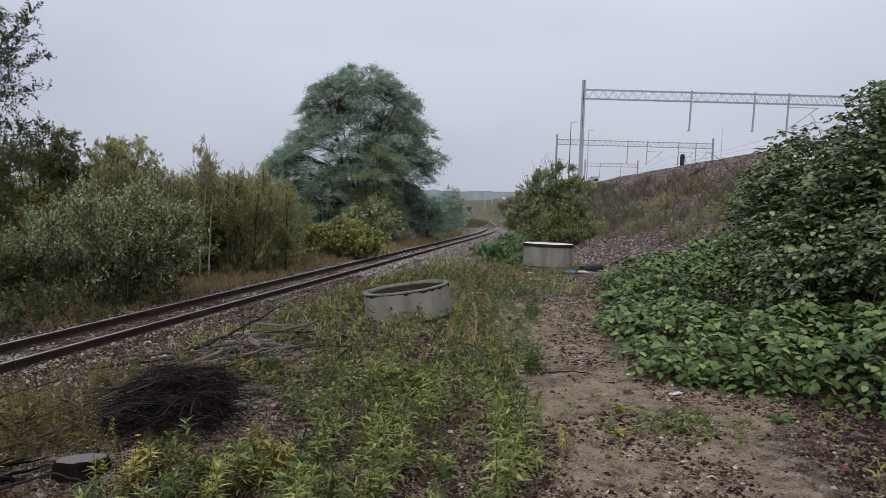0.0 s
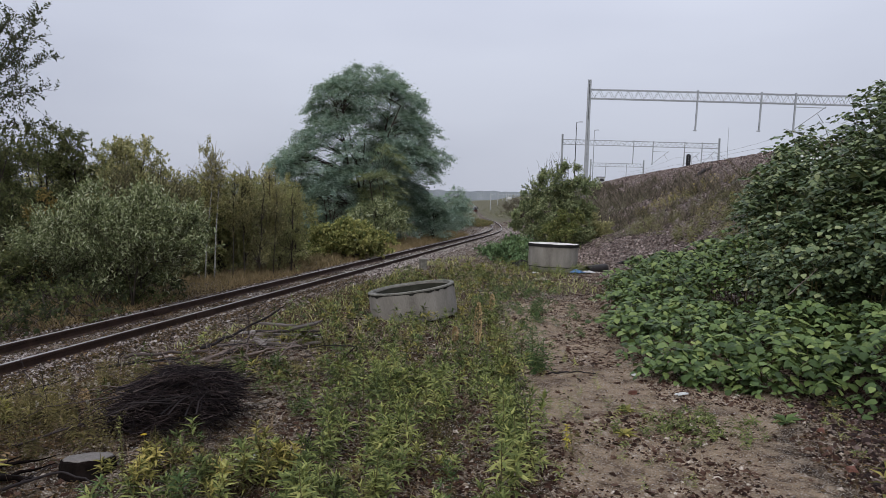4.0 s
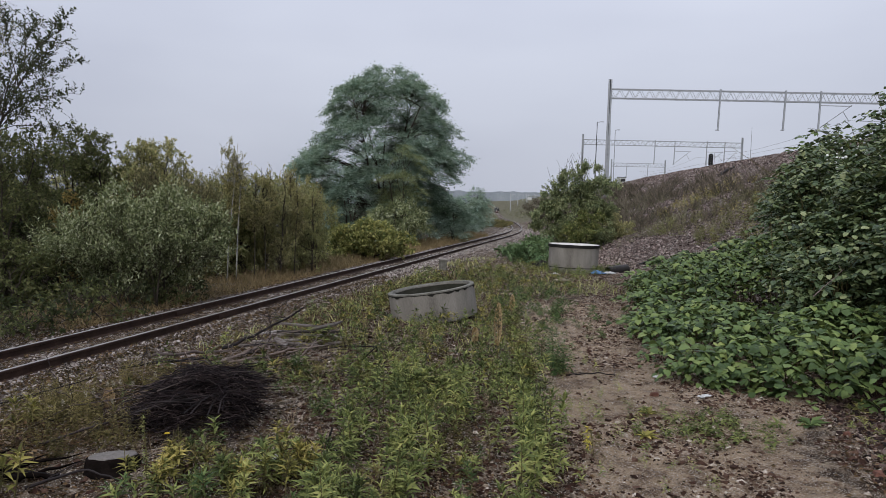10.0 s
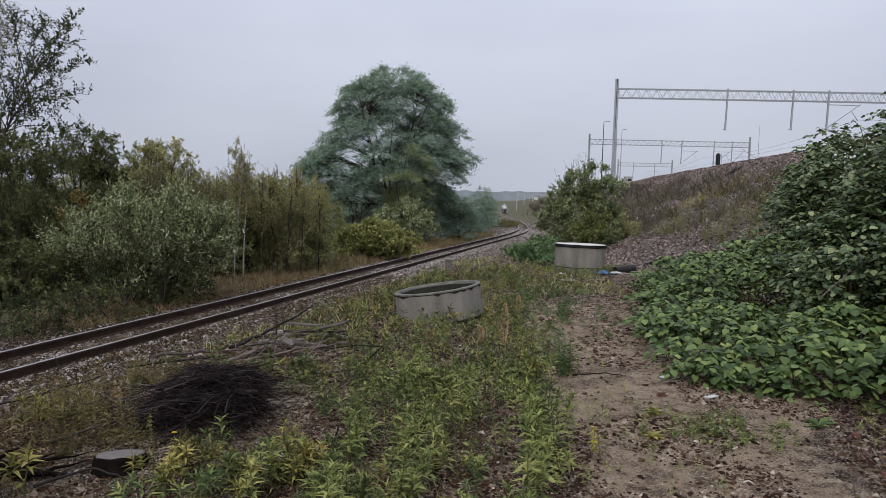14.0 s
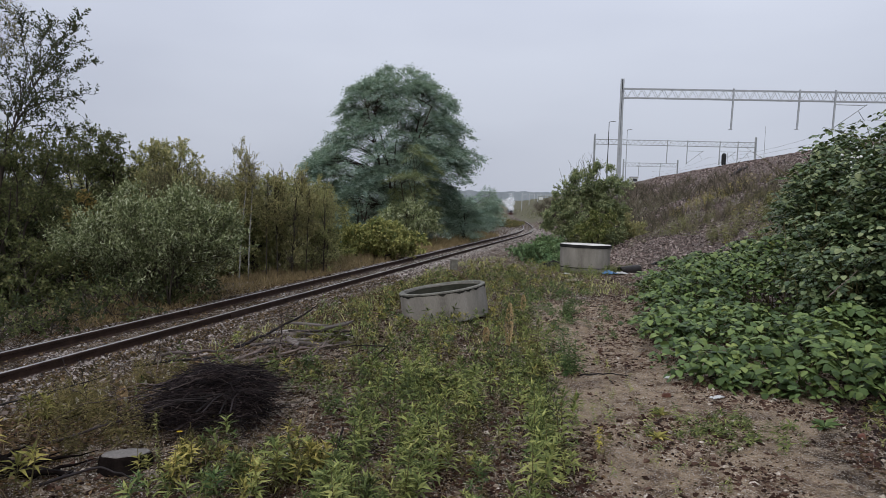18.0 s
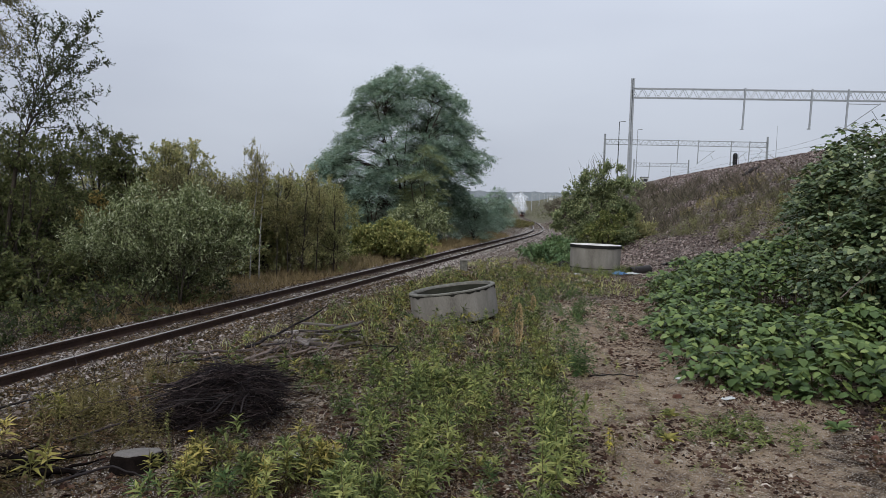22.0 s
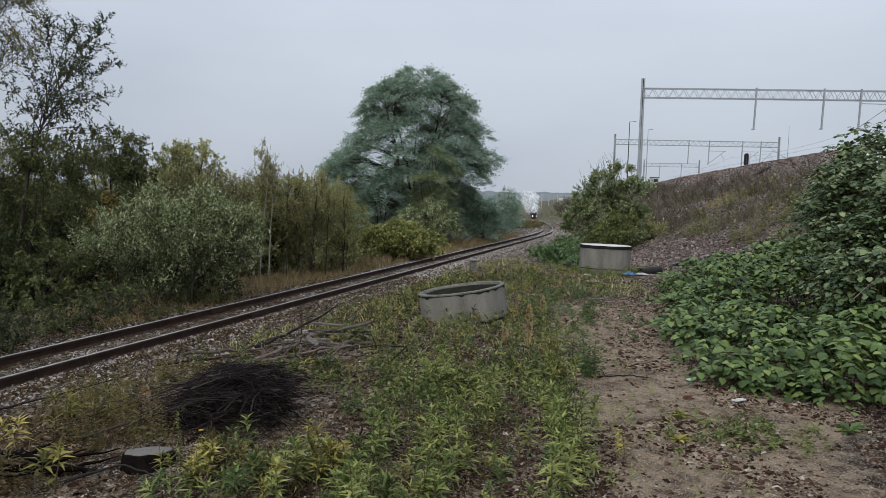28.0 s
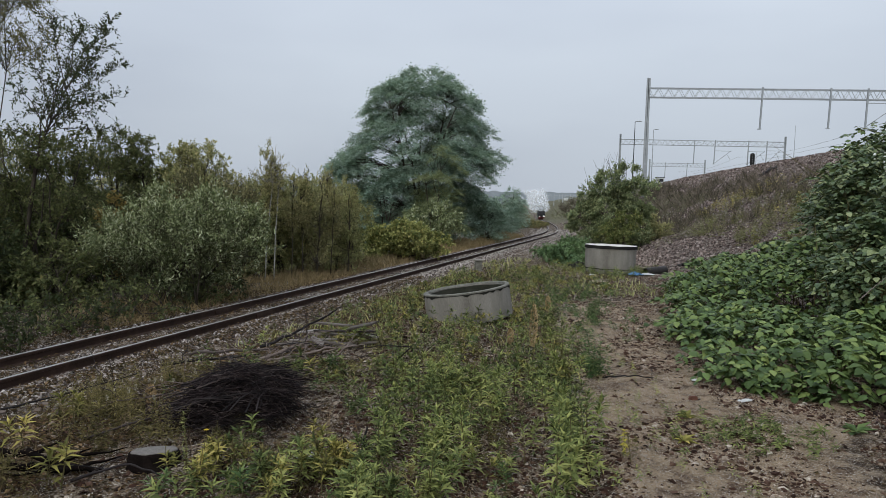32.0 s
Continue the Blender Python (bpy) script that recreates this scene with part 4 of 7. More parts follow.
# two stacked rings with a cover
chamber = thing("covered_well", "grey concrete well of stacked rings with a flat cover slab", "concrete ring", pose(4.42, 22.8, -0.1, -0.8, 0.6, 0), "concrete rings")
R2 = 0.8
part("lower_ring", Geo().lathe([(R2, 0), (R2, 0.22), (R2 - 0.1, 0.22), (R2 - 0.1, 0)], 96, 0.003), CONCRETE, chamber)
part("joint", Geo().lathe([(R2 - 0.012, 0.218), (R2 - 0.012, 0.25), (R2 - 0.1, 0.25), (R2 - 0.1, 0.218)], 96, 0.003), TAR, chamber, "dark mortar joint")
part("upper_ring", Geo().lathe([(R2, 0.248), (R2, 0.877), (R2 - 0.1, 0.877), (R2 - 0.1, 0.248)], 96, 0.003), CONCRETE, chamber)
part("seal", Geo().lathe([(R2 + 0.012, 0.875), (R2 + 0.03, 0.885), (R2 + 0.03, 0.962), (R2 + 0.015, 0.968), (0.02, 0.966), (0.02, 0.875)], 96, 0.005), TAR, chamber, "dark sealant under the cover")
part("cover_slab", Geo().lathe([(R2 + 0.008, 0.964), (R2 + 0.006, 0.974), (R2 - 0.03, 0.98), (0.01, 0.984), (0.01, 0.964)], 96, 0.003), CONCRETE_PALE, chamber, "pale flat concrete cover")

marker = thing("marker_post", "short square concrete marker post beside the ballast", "post", pose(0.17, 22.0, -0.05, 0, 0, 12))
part("shaft", Geo().box((0.2, 0.2, 0.34), (0, 0, 0.17), bevel=0.015), CONCRETE_RIM, marker)
part("cap", Geo().box((0.27, 0.27, 0.05), (0, 0, 0.362), bevel=0.015), CONCRETE, marker)

# ---------------------------------------------------------------- litter by the covered well
pipe = thing("plastic_pipe", "short black plastic pipe lying on the gravel", "pipe", pose(5.75, 22.3, 0.11, 4, -8, -62))
part("pipe_wall", Geo().lathe([(0.142, -0.4), (0.15, -0.385), (0.15, 0.385), (0.142, 0.4), (0.12, 0.4), (0.12, -0.4)], 28), PIPE, pipe)
for c in pipe.children:
    c.matrix_local = pose(0, 0, 0, 90, 0, 0)


def crumpled(name, label, mat, x, y, w, d, h, seed):
    r = np.random.default_rng(seed)
    k = 9
    u, v = np.meshgrid(np.linspace(-1, 1, k), np.linspace(-1, 1, k))
    xx, yy = u * w / 2 * (1 + 0.2 * r.normal(0, 1, u.shape)), v * d / 2 * (1 + 0.2 * r.normal(0, 1, u.shape))
    zz = h * (1 - 0.6 * np.maximum(abs(u), abs(v))) * r.uniform(0.2, 1.0, u.shape)
    i = (np.arange(k - 1)[:, None] * k + np.arange(k - 1)[None]).ravel()
    top = np.stack([xx, yy, zz + 0.006], -1).reshape(-1, 3)
    geo = Geo().add(top, np.stack([i, i + 1, i + k + 1, i + k], 1).ravel(), np.full(len(i), 4))
    geo.add(top * (1, 1, 0.8) - (0, 0, 0.004), np.stack([i + k, i + k + 1, i + 1, i], 1).ravel(), np.full(len(i), 4))
    ob = part(name, geo, mat)
    ob.matrix_world = pose(x, y, float(ground_z(x, y)) + 0.01, 0, 0, 30)
    return tagged(ob, label, "litter", "litter by the well")


crumpled("plastic_sheet", "crumpled blue plastic sheet on the ground", BLUE, 5.0, 21.75, 0.42, 0.3, 0.16, 1)
crumpled("plastic_bag", "crumpled white plastic bag on the ground", WHITE, 5.4, 21.85, 0.36, 0.22, 0.09, 2)
crumpled("plastic_scrap", "small scrap of white plastic on the ground", WHITE, 3.62, 21.4, 0.16, 0.12, 0.05, 3)
crumpled("paper_scrap", "crumpled pale paper scrap on the sand", WHITE, 3.04, 7.75, 0.17, 0.07, 0.03, 4)
crumpled("paper_scrap", "crumpled pale paper scrap on the sand", WHITE, 2.75, 8.55, 0.09, 0.06, 0.03, 5)

crumpled("cardboard_scrap", "crumpled pale brown cardboard in the weeds", CARD, 3.46, 19.4, 0.42, 0.22, 0.14, 6)
crumpled("rubbish_heap", "dark lump of rubbish below the slag slope", PIPE, 6.9, 22.9, 0.45, 0.4, 0.3, 9)
crumpled("rubbish_heap", "low heap of dark rubbish beside the nettles", PIPE, 3.5, 23.5, 0.6, 0.5, 0.34, 7)
for bx, by, s, a in ((2.5, 7.8, 0.1, 20), (2.62, 12.2, 0.09, 50), (3.95, 6.55, 0.08, 10), (3.6, 5.5, 0.1, 70), (4.5, 5.9, 0.12, 35)):
    b = part("broken_brick", Geo().faces(stone_shape(int(a) + 7).v[0] * (s, s, s * 1.1) + (0, 0, s * 0.2), [(3, 2, 1, 0), (4, 5, 6, 7)] + [(i, (i + 1) % 4, 4 + (i + 1) % 4, 4 + i) for i in range(4)]), BRICK)
    b.matrix_world = pose(bx, by, float(ground_z(bx, by)) - 0.01, 4, 3, a)
    tagged(b, "broken piece of dark red brick on sand", "brick", "brick pieces")

# ---------------------------------------------------------------- boards, branches, stump, brushwood
boards = [(-1.35, 10.25, 0.6, -18, 2, 0.05), (-2.6, 9.6, 0.7, 22, 1, 0.04), (-1.2, 9.85, 0.5, 9, 0, 0.03), (-2.1, 9.5, 0.65, -30, 3, 0.1), (-1.95, 10.1, 1.25, 8, 2, 0.10), (-1.75, 9.95, 1.35, -6, -3, 0.15), (-2.25, 9.8, 1.1, 14, 1, 0.08), (-1.6, 10.35, 1.0, 3, 4, 0.07), (-2.05, 10.3, 0.9, -12, 0, 0.18),
          (-1.45, 10.05, 0.75, 20, -5, 0.2), (-2.45, 10.05, 0.8, 35, 2, 0.13), (-1.85, 9.7, 0.9, -2, 1, 0.05)]
for bx, by, ln, a, tilt, dz in boards:
    ln, a = ln * 0.62, a * 1.8
    bx = -1.95 + (bx + 1.9) * 0.8
    wide = 0.05 + 0.06 * abs(math.sin(37 * bx + 11 * by))
    g = Geo().box((ln, wide, 0.026), bevel=0.003)
    ends = g.v[0]
    ends[:, 0] += np.where(np.abs(ends[:, 0]) > ln * 0.4, ends[:, 1] * 1.6 * math.sin(90 * bx), 0)
    ends[:, 2] += 0.006 * np.sin(ends[:, 0] * 3 + bx * 9)
    b = part("board", g, PLANK)
    b.matrix_world = pose(bx, by, float(ground_z(bx, by)) + dz * 1.25 + 0.02, 0, tilt * 1.5, a)
    tagged(b, "weathered grey wooden board in a loose heap", "board", "heap of boards")


def branch(name, label, pts, r0, r1, mat, twigs=0, seed=0):
    r = np.random.default_rng(seed)
    pts = np.array(pts, dtype=float)
    t = np.linspace(0, len(pts) - 1, 4 * len(pts))
    p = np.stack([np.interp(t, np.arange(len(pts)), pts[:, i]) for i in range(3)], 1)
    p += r.normal(0, r0 * 0.4, p.shape)
    ob = part(name, Geo().tube(p, np.linspace(r0, r1, len(p)), 7), mat, smooth=True)
    tagged(ob, label, "branch", "fallen branches")
    for k in range(twigs):
        i = int(r.integers(2, len(p) - 1))
        d = r.normal(0, 1, 3)
        d[2] = abs(d[2]) * 0.5
        d *= r.uniform(0.2, 0.5) / np.linalg.norm(d)
        q = p[i] + d * np.linspace(0, 1, 5)[:, None] + r.normal(0, 0.012, (5, 3))
        part("side_shoot", Geo().tube(q, np.linspace(r1 * 0.9, 0.003, 5), 5), mat, ob, smooth=True)
    return ob


branch("fallen_branch", "bleached forked branch on the brushwood", [(-2.6, 8.1, 0.12), (-2.35, 8.4, 0.2), (-2.15, 8.6, 0.26), (-2.05, 8.85, 0.4)], 0.023, 0.008, BARE_WOOD, 8, 1)
branch("fallen_branch", "bleached forked branch on the brushwood", [(-2.65, 8.2, 0.1), (-2.3, 8.25, 0.16), (-1.95, 8.5, 0.2), (-1.75, 8.9, 0.22)], 0.02, 0.007, BARE_WOOD, 8, 2)
branch("fallen_branch", "bleached forked branch on the brushwood", [(-1.9, 8.1, 0.06), (-2.05, 8.5, 0.22), (-2.1, 8.9, 0.3)], 0.015, 0.005, BARE_WOOD, 6, 3)
branch("fallen_branch", "dark bare branch sticking up from the heap", [(-2.75, 9.0, 0.12), (-2.35, 9.3, 0.3), (-1.95, 9.55, 0.52), (-1.8, 9.65, 0.62)], 0.022, 0.007, TWIG, 3, 4)
branch("fallen_branch", "dark bare branch sticking up from the heap", [(-2.2, 9.2, 0.1), (-2.18, 9.22, 0.4), (-2.22, 9.2, 0.62)], 0.012, 0.004, TWIG, 2, 5)
branch("fallen_branch", "long dark branch lying across the weeds", [(-3.6, 8.7, 0.08), (-3.0, 8.8, 0.12), (-2.5, 8.85, 0.14)], 0.022, 0.01, TWIG, 2, 6)
branch("fallen_branch", "long dark branch lying across the weeds", [(-3.7, 8.2, 0.05), (-3.1, 8.35, 0.12), (-2.6, 8.5, 0.16)], 0.02, 0.008, TWIG, 2, 7)
branch("fallen_branch", "thick dark branch lying beside the stump", [(-3.75, 5.1, 0.08), (-3.3, 5.08, 0.1), (-2.9, 4.98, 0.04)], 0.034, 0.022, STUMP_BARK, 3, 8)
branch("fallen_branch", "thick dark branch lying beside the stump", [(-3.75, 4.8, 0.02), (-3.3, 4.87, 0.07), (-2.95, 4.92, 0.07), (-2.7, 5.0, 0.03)], 0.032, 0.02, STUMP_BARK, 3, 9)
branch("fallen_branch", "thin dark branch beside the stump", [(-2.8, 4.75, 0.05), (-2.5, 4.95, 0.12), (-2.2, 4.9, 0.05)], 0.012, 0.005, TWIG, 2, 10)
branch("fallen_branch", "thin bare branch arching over the weeds", [(-3.2, 5.6, 0.04), (-2.6, 5.85, 0.22), (-2.2, 6.1, 0.33)], 0.012, 0.004, TWIG, 2, 11)
branch("fallen_branch", "thin bare branch on the ground", [(-4.4, 6.3, 0.03), (-3.9, 6.7, 0.12), (-3.5, 7.2, 0.2)], 0.012, 0.004, TWIG, 2, 12)
branch("fallen_branch", "thin dark stick lying on the sand", [(1.65, 8.55, 0.02), (2.0, 8.65, 0.03), (2.3, 8.6, 0.02)], 0.012, 0.005, TWIG, 2, 13)
branch("fallen_branch", "thin bare branch arching over the weeds", [(-0.95, 9.0, 0.02), (-0.75, 8.8, 0.25), (-1.1, 8.6, 0.3), (-1.4, 8.5, 0.26)], 0.01, 0.004, TWIG, 2, 14)

for k in range(9):
    x0, y0 = -2.5 + 0.85 * rng.random(), 8.0 + 0.7 * rng.random()
    a, ln = rng.uniform(-0.5, 1.2), rng.uniform(0.4, 0.9)
    z0 = rng.uniform(0.03, 0.25)
    branch("fallen_branch", "crooked grey-brown branch in the brushwood" if k % 2 else "thin dark branch in the brushwood", [(x0, y0, z0), (x0 + ln * 0.4 * math.cos(a), y0 + ln * 0.4 * math.sin(a), z0 + rng.uniform(-0.02, 0.14)), (x0 + ln * math.cos(a + 0.3), y0 + ln * math.sin(a + 0.3), z0 + rng.uniform(0, 0.25))], rng.uniform(0.008, 0.016), 0.004, BARE_WOOD if k % 2 else TWIG, 3, 40 + k)
branch("dead_stalk", "short dark dead stalk standing in the weeds", [(-0.82, 5.45, -0.02), (-0.83, 5.46, 0.14), (-0.8, 5.47, 0.3)], 0.014, 0.008, TWIG, 2, 15)

stump = thing("tree_stump", "low dark tree stump with a grey sawn top", "stump", pose(-2.42, 5.22, float(ground_z(-2.42, 5.22)) - 0.045, -9, -3, 0))
part("bark", Geo().lathe([(0.22, 0), (0.2, 0.05), (0.186, 0.12), (0.178, 0.13), (0.02, 0.122), (0.02, 0)], 30, 0.003), STUMP_BARK, stump, "black wet bark")
part("sawn_face", Geo().lathe([(0.174, 0.125), (0.168, 0.137), (0.1, 0.14), (0.01, 0.141), (0.01, 0.125)], 30, 0.0015), CUT_WOOD, stump, "grey sawn wood face")

heap = thing("brushwood_heap", "dense heap of dark cut twigs and brushwood", "brushwood", pose(-2.06, 6.36, -0.02))


def twig_path(r, flat=1.0, longer=1.0):
    """A crooked twig lying somewhere in the heap, tilted its own way."""
    a = r.normal(0.15, 0.65) + (3.14 if r.random() < 0.4 else 0)
    ln = r.uniform(0.1, 0.42) * longer * (1.7 if r.random() < 0.1 else 1)
    cx, cy = r.uniform(-0.62, 0.42) * r.random() ** 0.2, r.normal(0, 0.22)
    t = np.linspace(-0.5, 0.5, 6)
    curl = r.normal(0, 0.75)
    lid = 0.57 * max(0.0, 1 - (abs(cx - 0.1) / (0.72 if cx < 0.1 else 0.5)) ** 3) * max(0.0, 1 - (abs(cy) / 0.6) ** 3) * (0.72 + 0.56 * float(vnoise(cx + 9, cy, 0.2)))
    z = max(lid * r.random() ** 0.5 * flat, 0.012) + ln * r.normal(0, 0.2) * t - 0.35 * ln * t * t
    p = np.stack([cx + t * ln * math.cos(a) - curl * ln * t * t * math.sin(a), cy + t * ln * math.sin(a) + curl * ln * t * t * math.cos(a), np.maximum(z, 0.012)], 1)
    return p + r.normal(0, 0.017, p.shape) * (1, 1, 0.6)


r = np.random.default_rng(5)
rest = Geo()
for k in range(4200):
    rest.tube(twig_path(r), np.linspace(r.uniform(0.0016, 0.0048), 0.0012, 6), 3, False)
part("twig_mass", rest, TWIG_REST, heap)
twig_meshes = [Geo().tube(twig_path(r, 1.05, 1.4), np.linspace(r.uniform(0.003, 0.0075), 0.002, 6), 5).mesh("twig", TWIG) for k in range(48)]
for k in range(190):
    tw = new("twig", twig_meshes[k % 48])
    tw.parent = heap
    tw.matrix_local = pose(r.normal(0, 0.06), r.normal(0, 0.06), r.uniform(0, 0.05), 0, 0, r.uniform(-20, 20))

for k in range(14):
    x0, y0 = -2.4 + rng.normal(0, 0.22), 6.3 + rng.normal(0, 0.2)
    ln, a = rng.uniform(0.5, 1.1), rng.normal(3.5, 0.3)
    x1, y1 = x0 + ln * math.cos(a), y0 + ln * math.sin(a)
    branch("fallen_branch", "long thin twig arching down from the brushwood", [(x0 + 0.3, y0 + 0.1, 0.34), (x0, y0, 0.3 + rng.uniform(-0.05, 0.1)), ((x0 + x1) / 2, (y0 + y1) / 2, 0.22 + rng.uniform(-0.05, 0.05)), (x1, y1, 0.03)], rng.uniform(0.004, 0.007), 0.002, TWIG if k % 3 else BARE_WOOD, 2, 70 + k)

# ---------------------------------------------------------------- trees and bushes across the track
SPRAY = pinnate_shape(3, 0.3)
NARROW = leaf_shape(1.0, 0.36, 0.2, 0.15)
OVAL = leaf_shape(1.0, 0.55, 0.15, 0.12)



def locust(label, x, y, outline, plates, sprays, mat, seed, stem_r, stems, deep=0.75, size=1.05, group="", disc=(0.5, 0.95)):
    """A locust: outline rows (height, reach to -x, reach to +x); the crown is made of tilted leaf plates, each on a limb of its own."""
    r = np.random.default_rng(seed)
    ob = thing("locust_tree", label, "tree", pose(x, y, float(ground_z(x, y)) - 0.05), group)
    zs, lo, hi = (np.array(c, dtype=float) for c in zip(*outline))
    crown, wood = Geo(), Geo()
    trunks = []
    for k in range(stems):
        top = zs[-1] * r.uniform(0.6, 0.78)
        t = np.linspace(0, 1, 9)
        aim = r.normal(0, 0.28, 2) * (hi.max() - lo.min()) / 2
        p = np.stack([(lo[-1] + hi[-1]) / 2 * t + aim[0] * t ** 1.3 + 0.12 * (k - stems / 2), aim[1] * t ** 1.3, top * t], 1) + r.normal(0, 0.05, (9, 3)) * t[:, None]
        wood.tube(p, stem_r * (1 - 0.85 * t) + 0.008, 7)
        trunks.append(p)
    trunks = np.concatenate(trunks)
    span = np.interp(np.linspace(zs[0], zs[-1], 60), zs, hi - lo)
    heights = np.linspace(zs[0], zs[-1], 60)
    for k in range(plates):
        z = r.choice(heights, p=span / span.sum()) + r.normal(0, 0.05)
        a, b = np.interp(z, zs, lo), np.interp(z, zs, hi)
        pr = r.uniform(*disc) * min(1.0, 0.35 + (b - a) / 5)
        f, ang = r.uniform(0.35, 1.0) ** 0.6, r.uniform(0, 6.28)
        half = max((b - a) / 2 - pr * 0.45, 0.1)
        c = np.array([(a + b) / 2 + half * f * math.cos(ang), half * deep * f * math.sin(ang), z])
        out = np.array([math.cos(ang), math.sin(ang), 0.0])
        nrm = out * 0.5 * f + np.array([0, 0, 0.9]) + r.normal(0, 0.2, 3)
        nrm /= np.linalg.norm(nrm)
        u = np.cross(nrm, [0.1, 0.97, 0.2])
        u /= np.linalg.norm(u)
        v = np.cross(nrm, u)
        m = max(8, int(sprays * pr * pr * r.uniform(0.75, 1.25)))
        rho, th = np.sqrt(r.random(m)), r.uniform(0, 6.28, m)
        ray = np.cos(th)[:, None] * u + np.sin(th)[:, None] * v
        pos = c + ray * (rho * pr)[:, None] - nrm * (0.28 * pr * rho ** 2)[:, None] + r.normal(0, 0.07, (m, 3)) * pr
        d = ray * (0.35 + 0.6 * rho)[:, None] + out * 0.4 + r.normal(0, 0.35, (m, 3)) - np.array([0, 0, 0.12])
        crown.scatter(SPRAY, pos, along(d, r.normal(0, 0.45, m)), size * r.uniform(0.65, 1.2, m))
        low = trunks[trunks[:, 2] < max(z - 0.2, zs[-1] * 0.2)]
        s0 = low[np.argmin(np.linalg.norm(low - c, axis=1) + r.random(len(low)) * 0.6)]
        t = np.linspace(0, 1, 5)[:, None]
        limb = s0 + (c - s0) * t + np.array([0, 0, 0.12]) * np.linalg.norm(c - s0) * np.sin(t * 3.14) + r.normal(0, 0.03, (5, 3))
        wood.tube(limb, np.linspace(stem_r * 0.26, 0.006, 5), 5)
    part("crown", crown, mat, ob)
    part("trunk", wood, BARK, ob, smooth=True)
    return ob


locust("tall blue-green locust tree with a full layered crown", -2.95, 38.0,
       [(0.4, -4.3, 2.7), (1.3, -4.5, 3.1), (2.1, -4.75, 3.5), (2.8, -5.1, 3.9), (3.7, -5.4, 4.45), (4.5, -5.5, 4.65), (5.0, -4.5, 4.7), (5.6, -3.8, 4.7), (5.9, -3.6, 4.0), (6.6, -3.5, 3.5), (7.6, -3.0, 3.4), (8.5, -2.4, 2.8), (9.0, -1.5, 1.9), (9.45, -0.6, 0.5)],
       400, 185, LOCUST, 21, 0.08, 5, size=1.3, disc=(0.38, 0.72))
locust("young olive-green locust in front of the tall tree", -1.7, 34.2, [(0.6, -1.3, 1.2), (2.2, -1.6, 1.5), (3.6, -1.5, 1.6), (4.5, -0.9, 1.0), (4.9, -0.3, 0.3)], 44, 300, LOCUST_OLIVE, 22, 0.05, 3, size=0.85, disc=(0.35, 0.6))
plant("pale_shrub", "pale grey-green shrub below the locust tree", "bush", -1.85, 32.5, [(0, 0, 1.3, 1.4, 1.0, 0.8, 40), (0.5, 0, 1.9, 0.7, 0.6, 0.4, 16), (-0.9, 0, 0.9, 0.9, 0.8, 0.6, 18)], NARROW, 0.16, 3600, GREYLEAF, BARK, 0.03, 24, stems=5, clump=0.26, droop=-0.35)
for k, (x, y, h, w) in enumerate(((0.9, 39.5, 2.5, 1.3), (1.75, 47, 3.1, 1.25), (2.75, 54, 3.5, 1.25), (0.4, 46, 3.0, 1.6), (3.75, 61, 3.5, 1.0), (-6.6, 42, 3.4, 1.5), (-4.4, 35.6, 3.6, 1.7), (-5.9, 36.6, 3.2, 1.5))):
    locust("small grey-green locust tree beside the track", x, y, [(0.3, -w * 0.8, w * 0.8), (h * 0.4, -w, w), (h * 0.75, -w * 0.8, w * 0.75), (h, -w * 0.25, w * 0.25)], 40, 190, LOCUST, 30 + k, 0.05, 3, group="young locust trees", disc=(0.4, 0.65))
plant("yellow_bush", "rounded shrub with yellow-green leaves beside the rails", "bush", -2.6, 25.8,
      [(0, 0, 0.75, 1.5, 1.1, 0.55, 60), (0.1, 0, 1.2, 0.9, 0.8, 0.4, 30), (-0.9, -0.2, 0.55, 1.0, 0.9, 0.5, 30), (-1.35, -0.5, 0.3, 0.75, 0.8, 0.4, 26), (1.05, 0, 0.65, 0.85, 0.8, 0.45, 26)], OVAL, 0.14, 10500, YELLOWLEAF, BARK, 0.03, 41, stems=7, clump=0.22, reach=1.2)
plant("willow_bush", "broad willow bush with pale grey-green narrow leaves", "bush", -5.75, 13.6,
      [(0, 0, 1.35, 1.4, 0.9, 0.7, 60), (1.0, 0, 1.3, 0.8, 0.7, 0.6, 34), (-1.1, 0.1, 1.1, 0.85, 0.8, 0.6, 30), (0.2, 0, 1.75, 0.9, 0.6, 0.45, 26), (0.6, 0, 2.1, 0.3, 0.3, 0.3, 8), (-0.5, 0, 2.05, 0.3, 0.3, 0.35, 8), (1.45, 0, 1.8, 0.3, 0.3, 0.3, 8), (0.1, 0, 0.6, 1.4, 0.7, 0.35, 18)], leaf_shape(1.0, 0.3, 0.2, 0.15), 0.09, 26000, GREYLEAF, BARK, 0.016, 42, stems=14, clump=0.22, droop=0.1, reach=2.7, up=1.2, per=18)
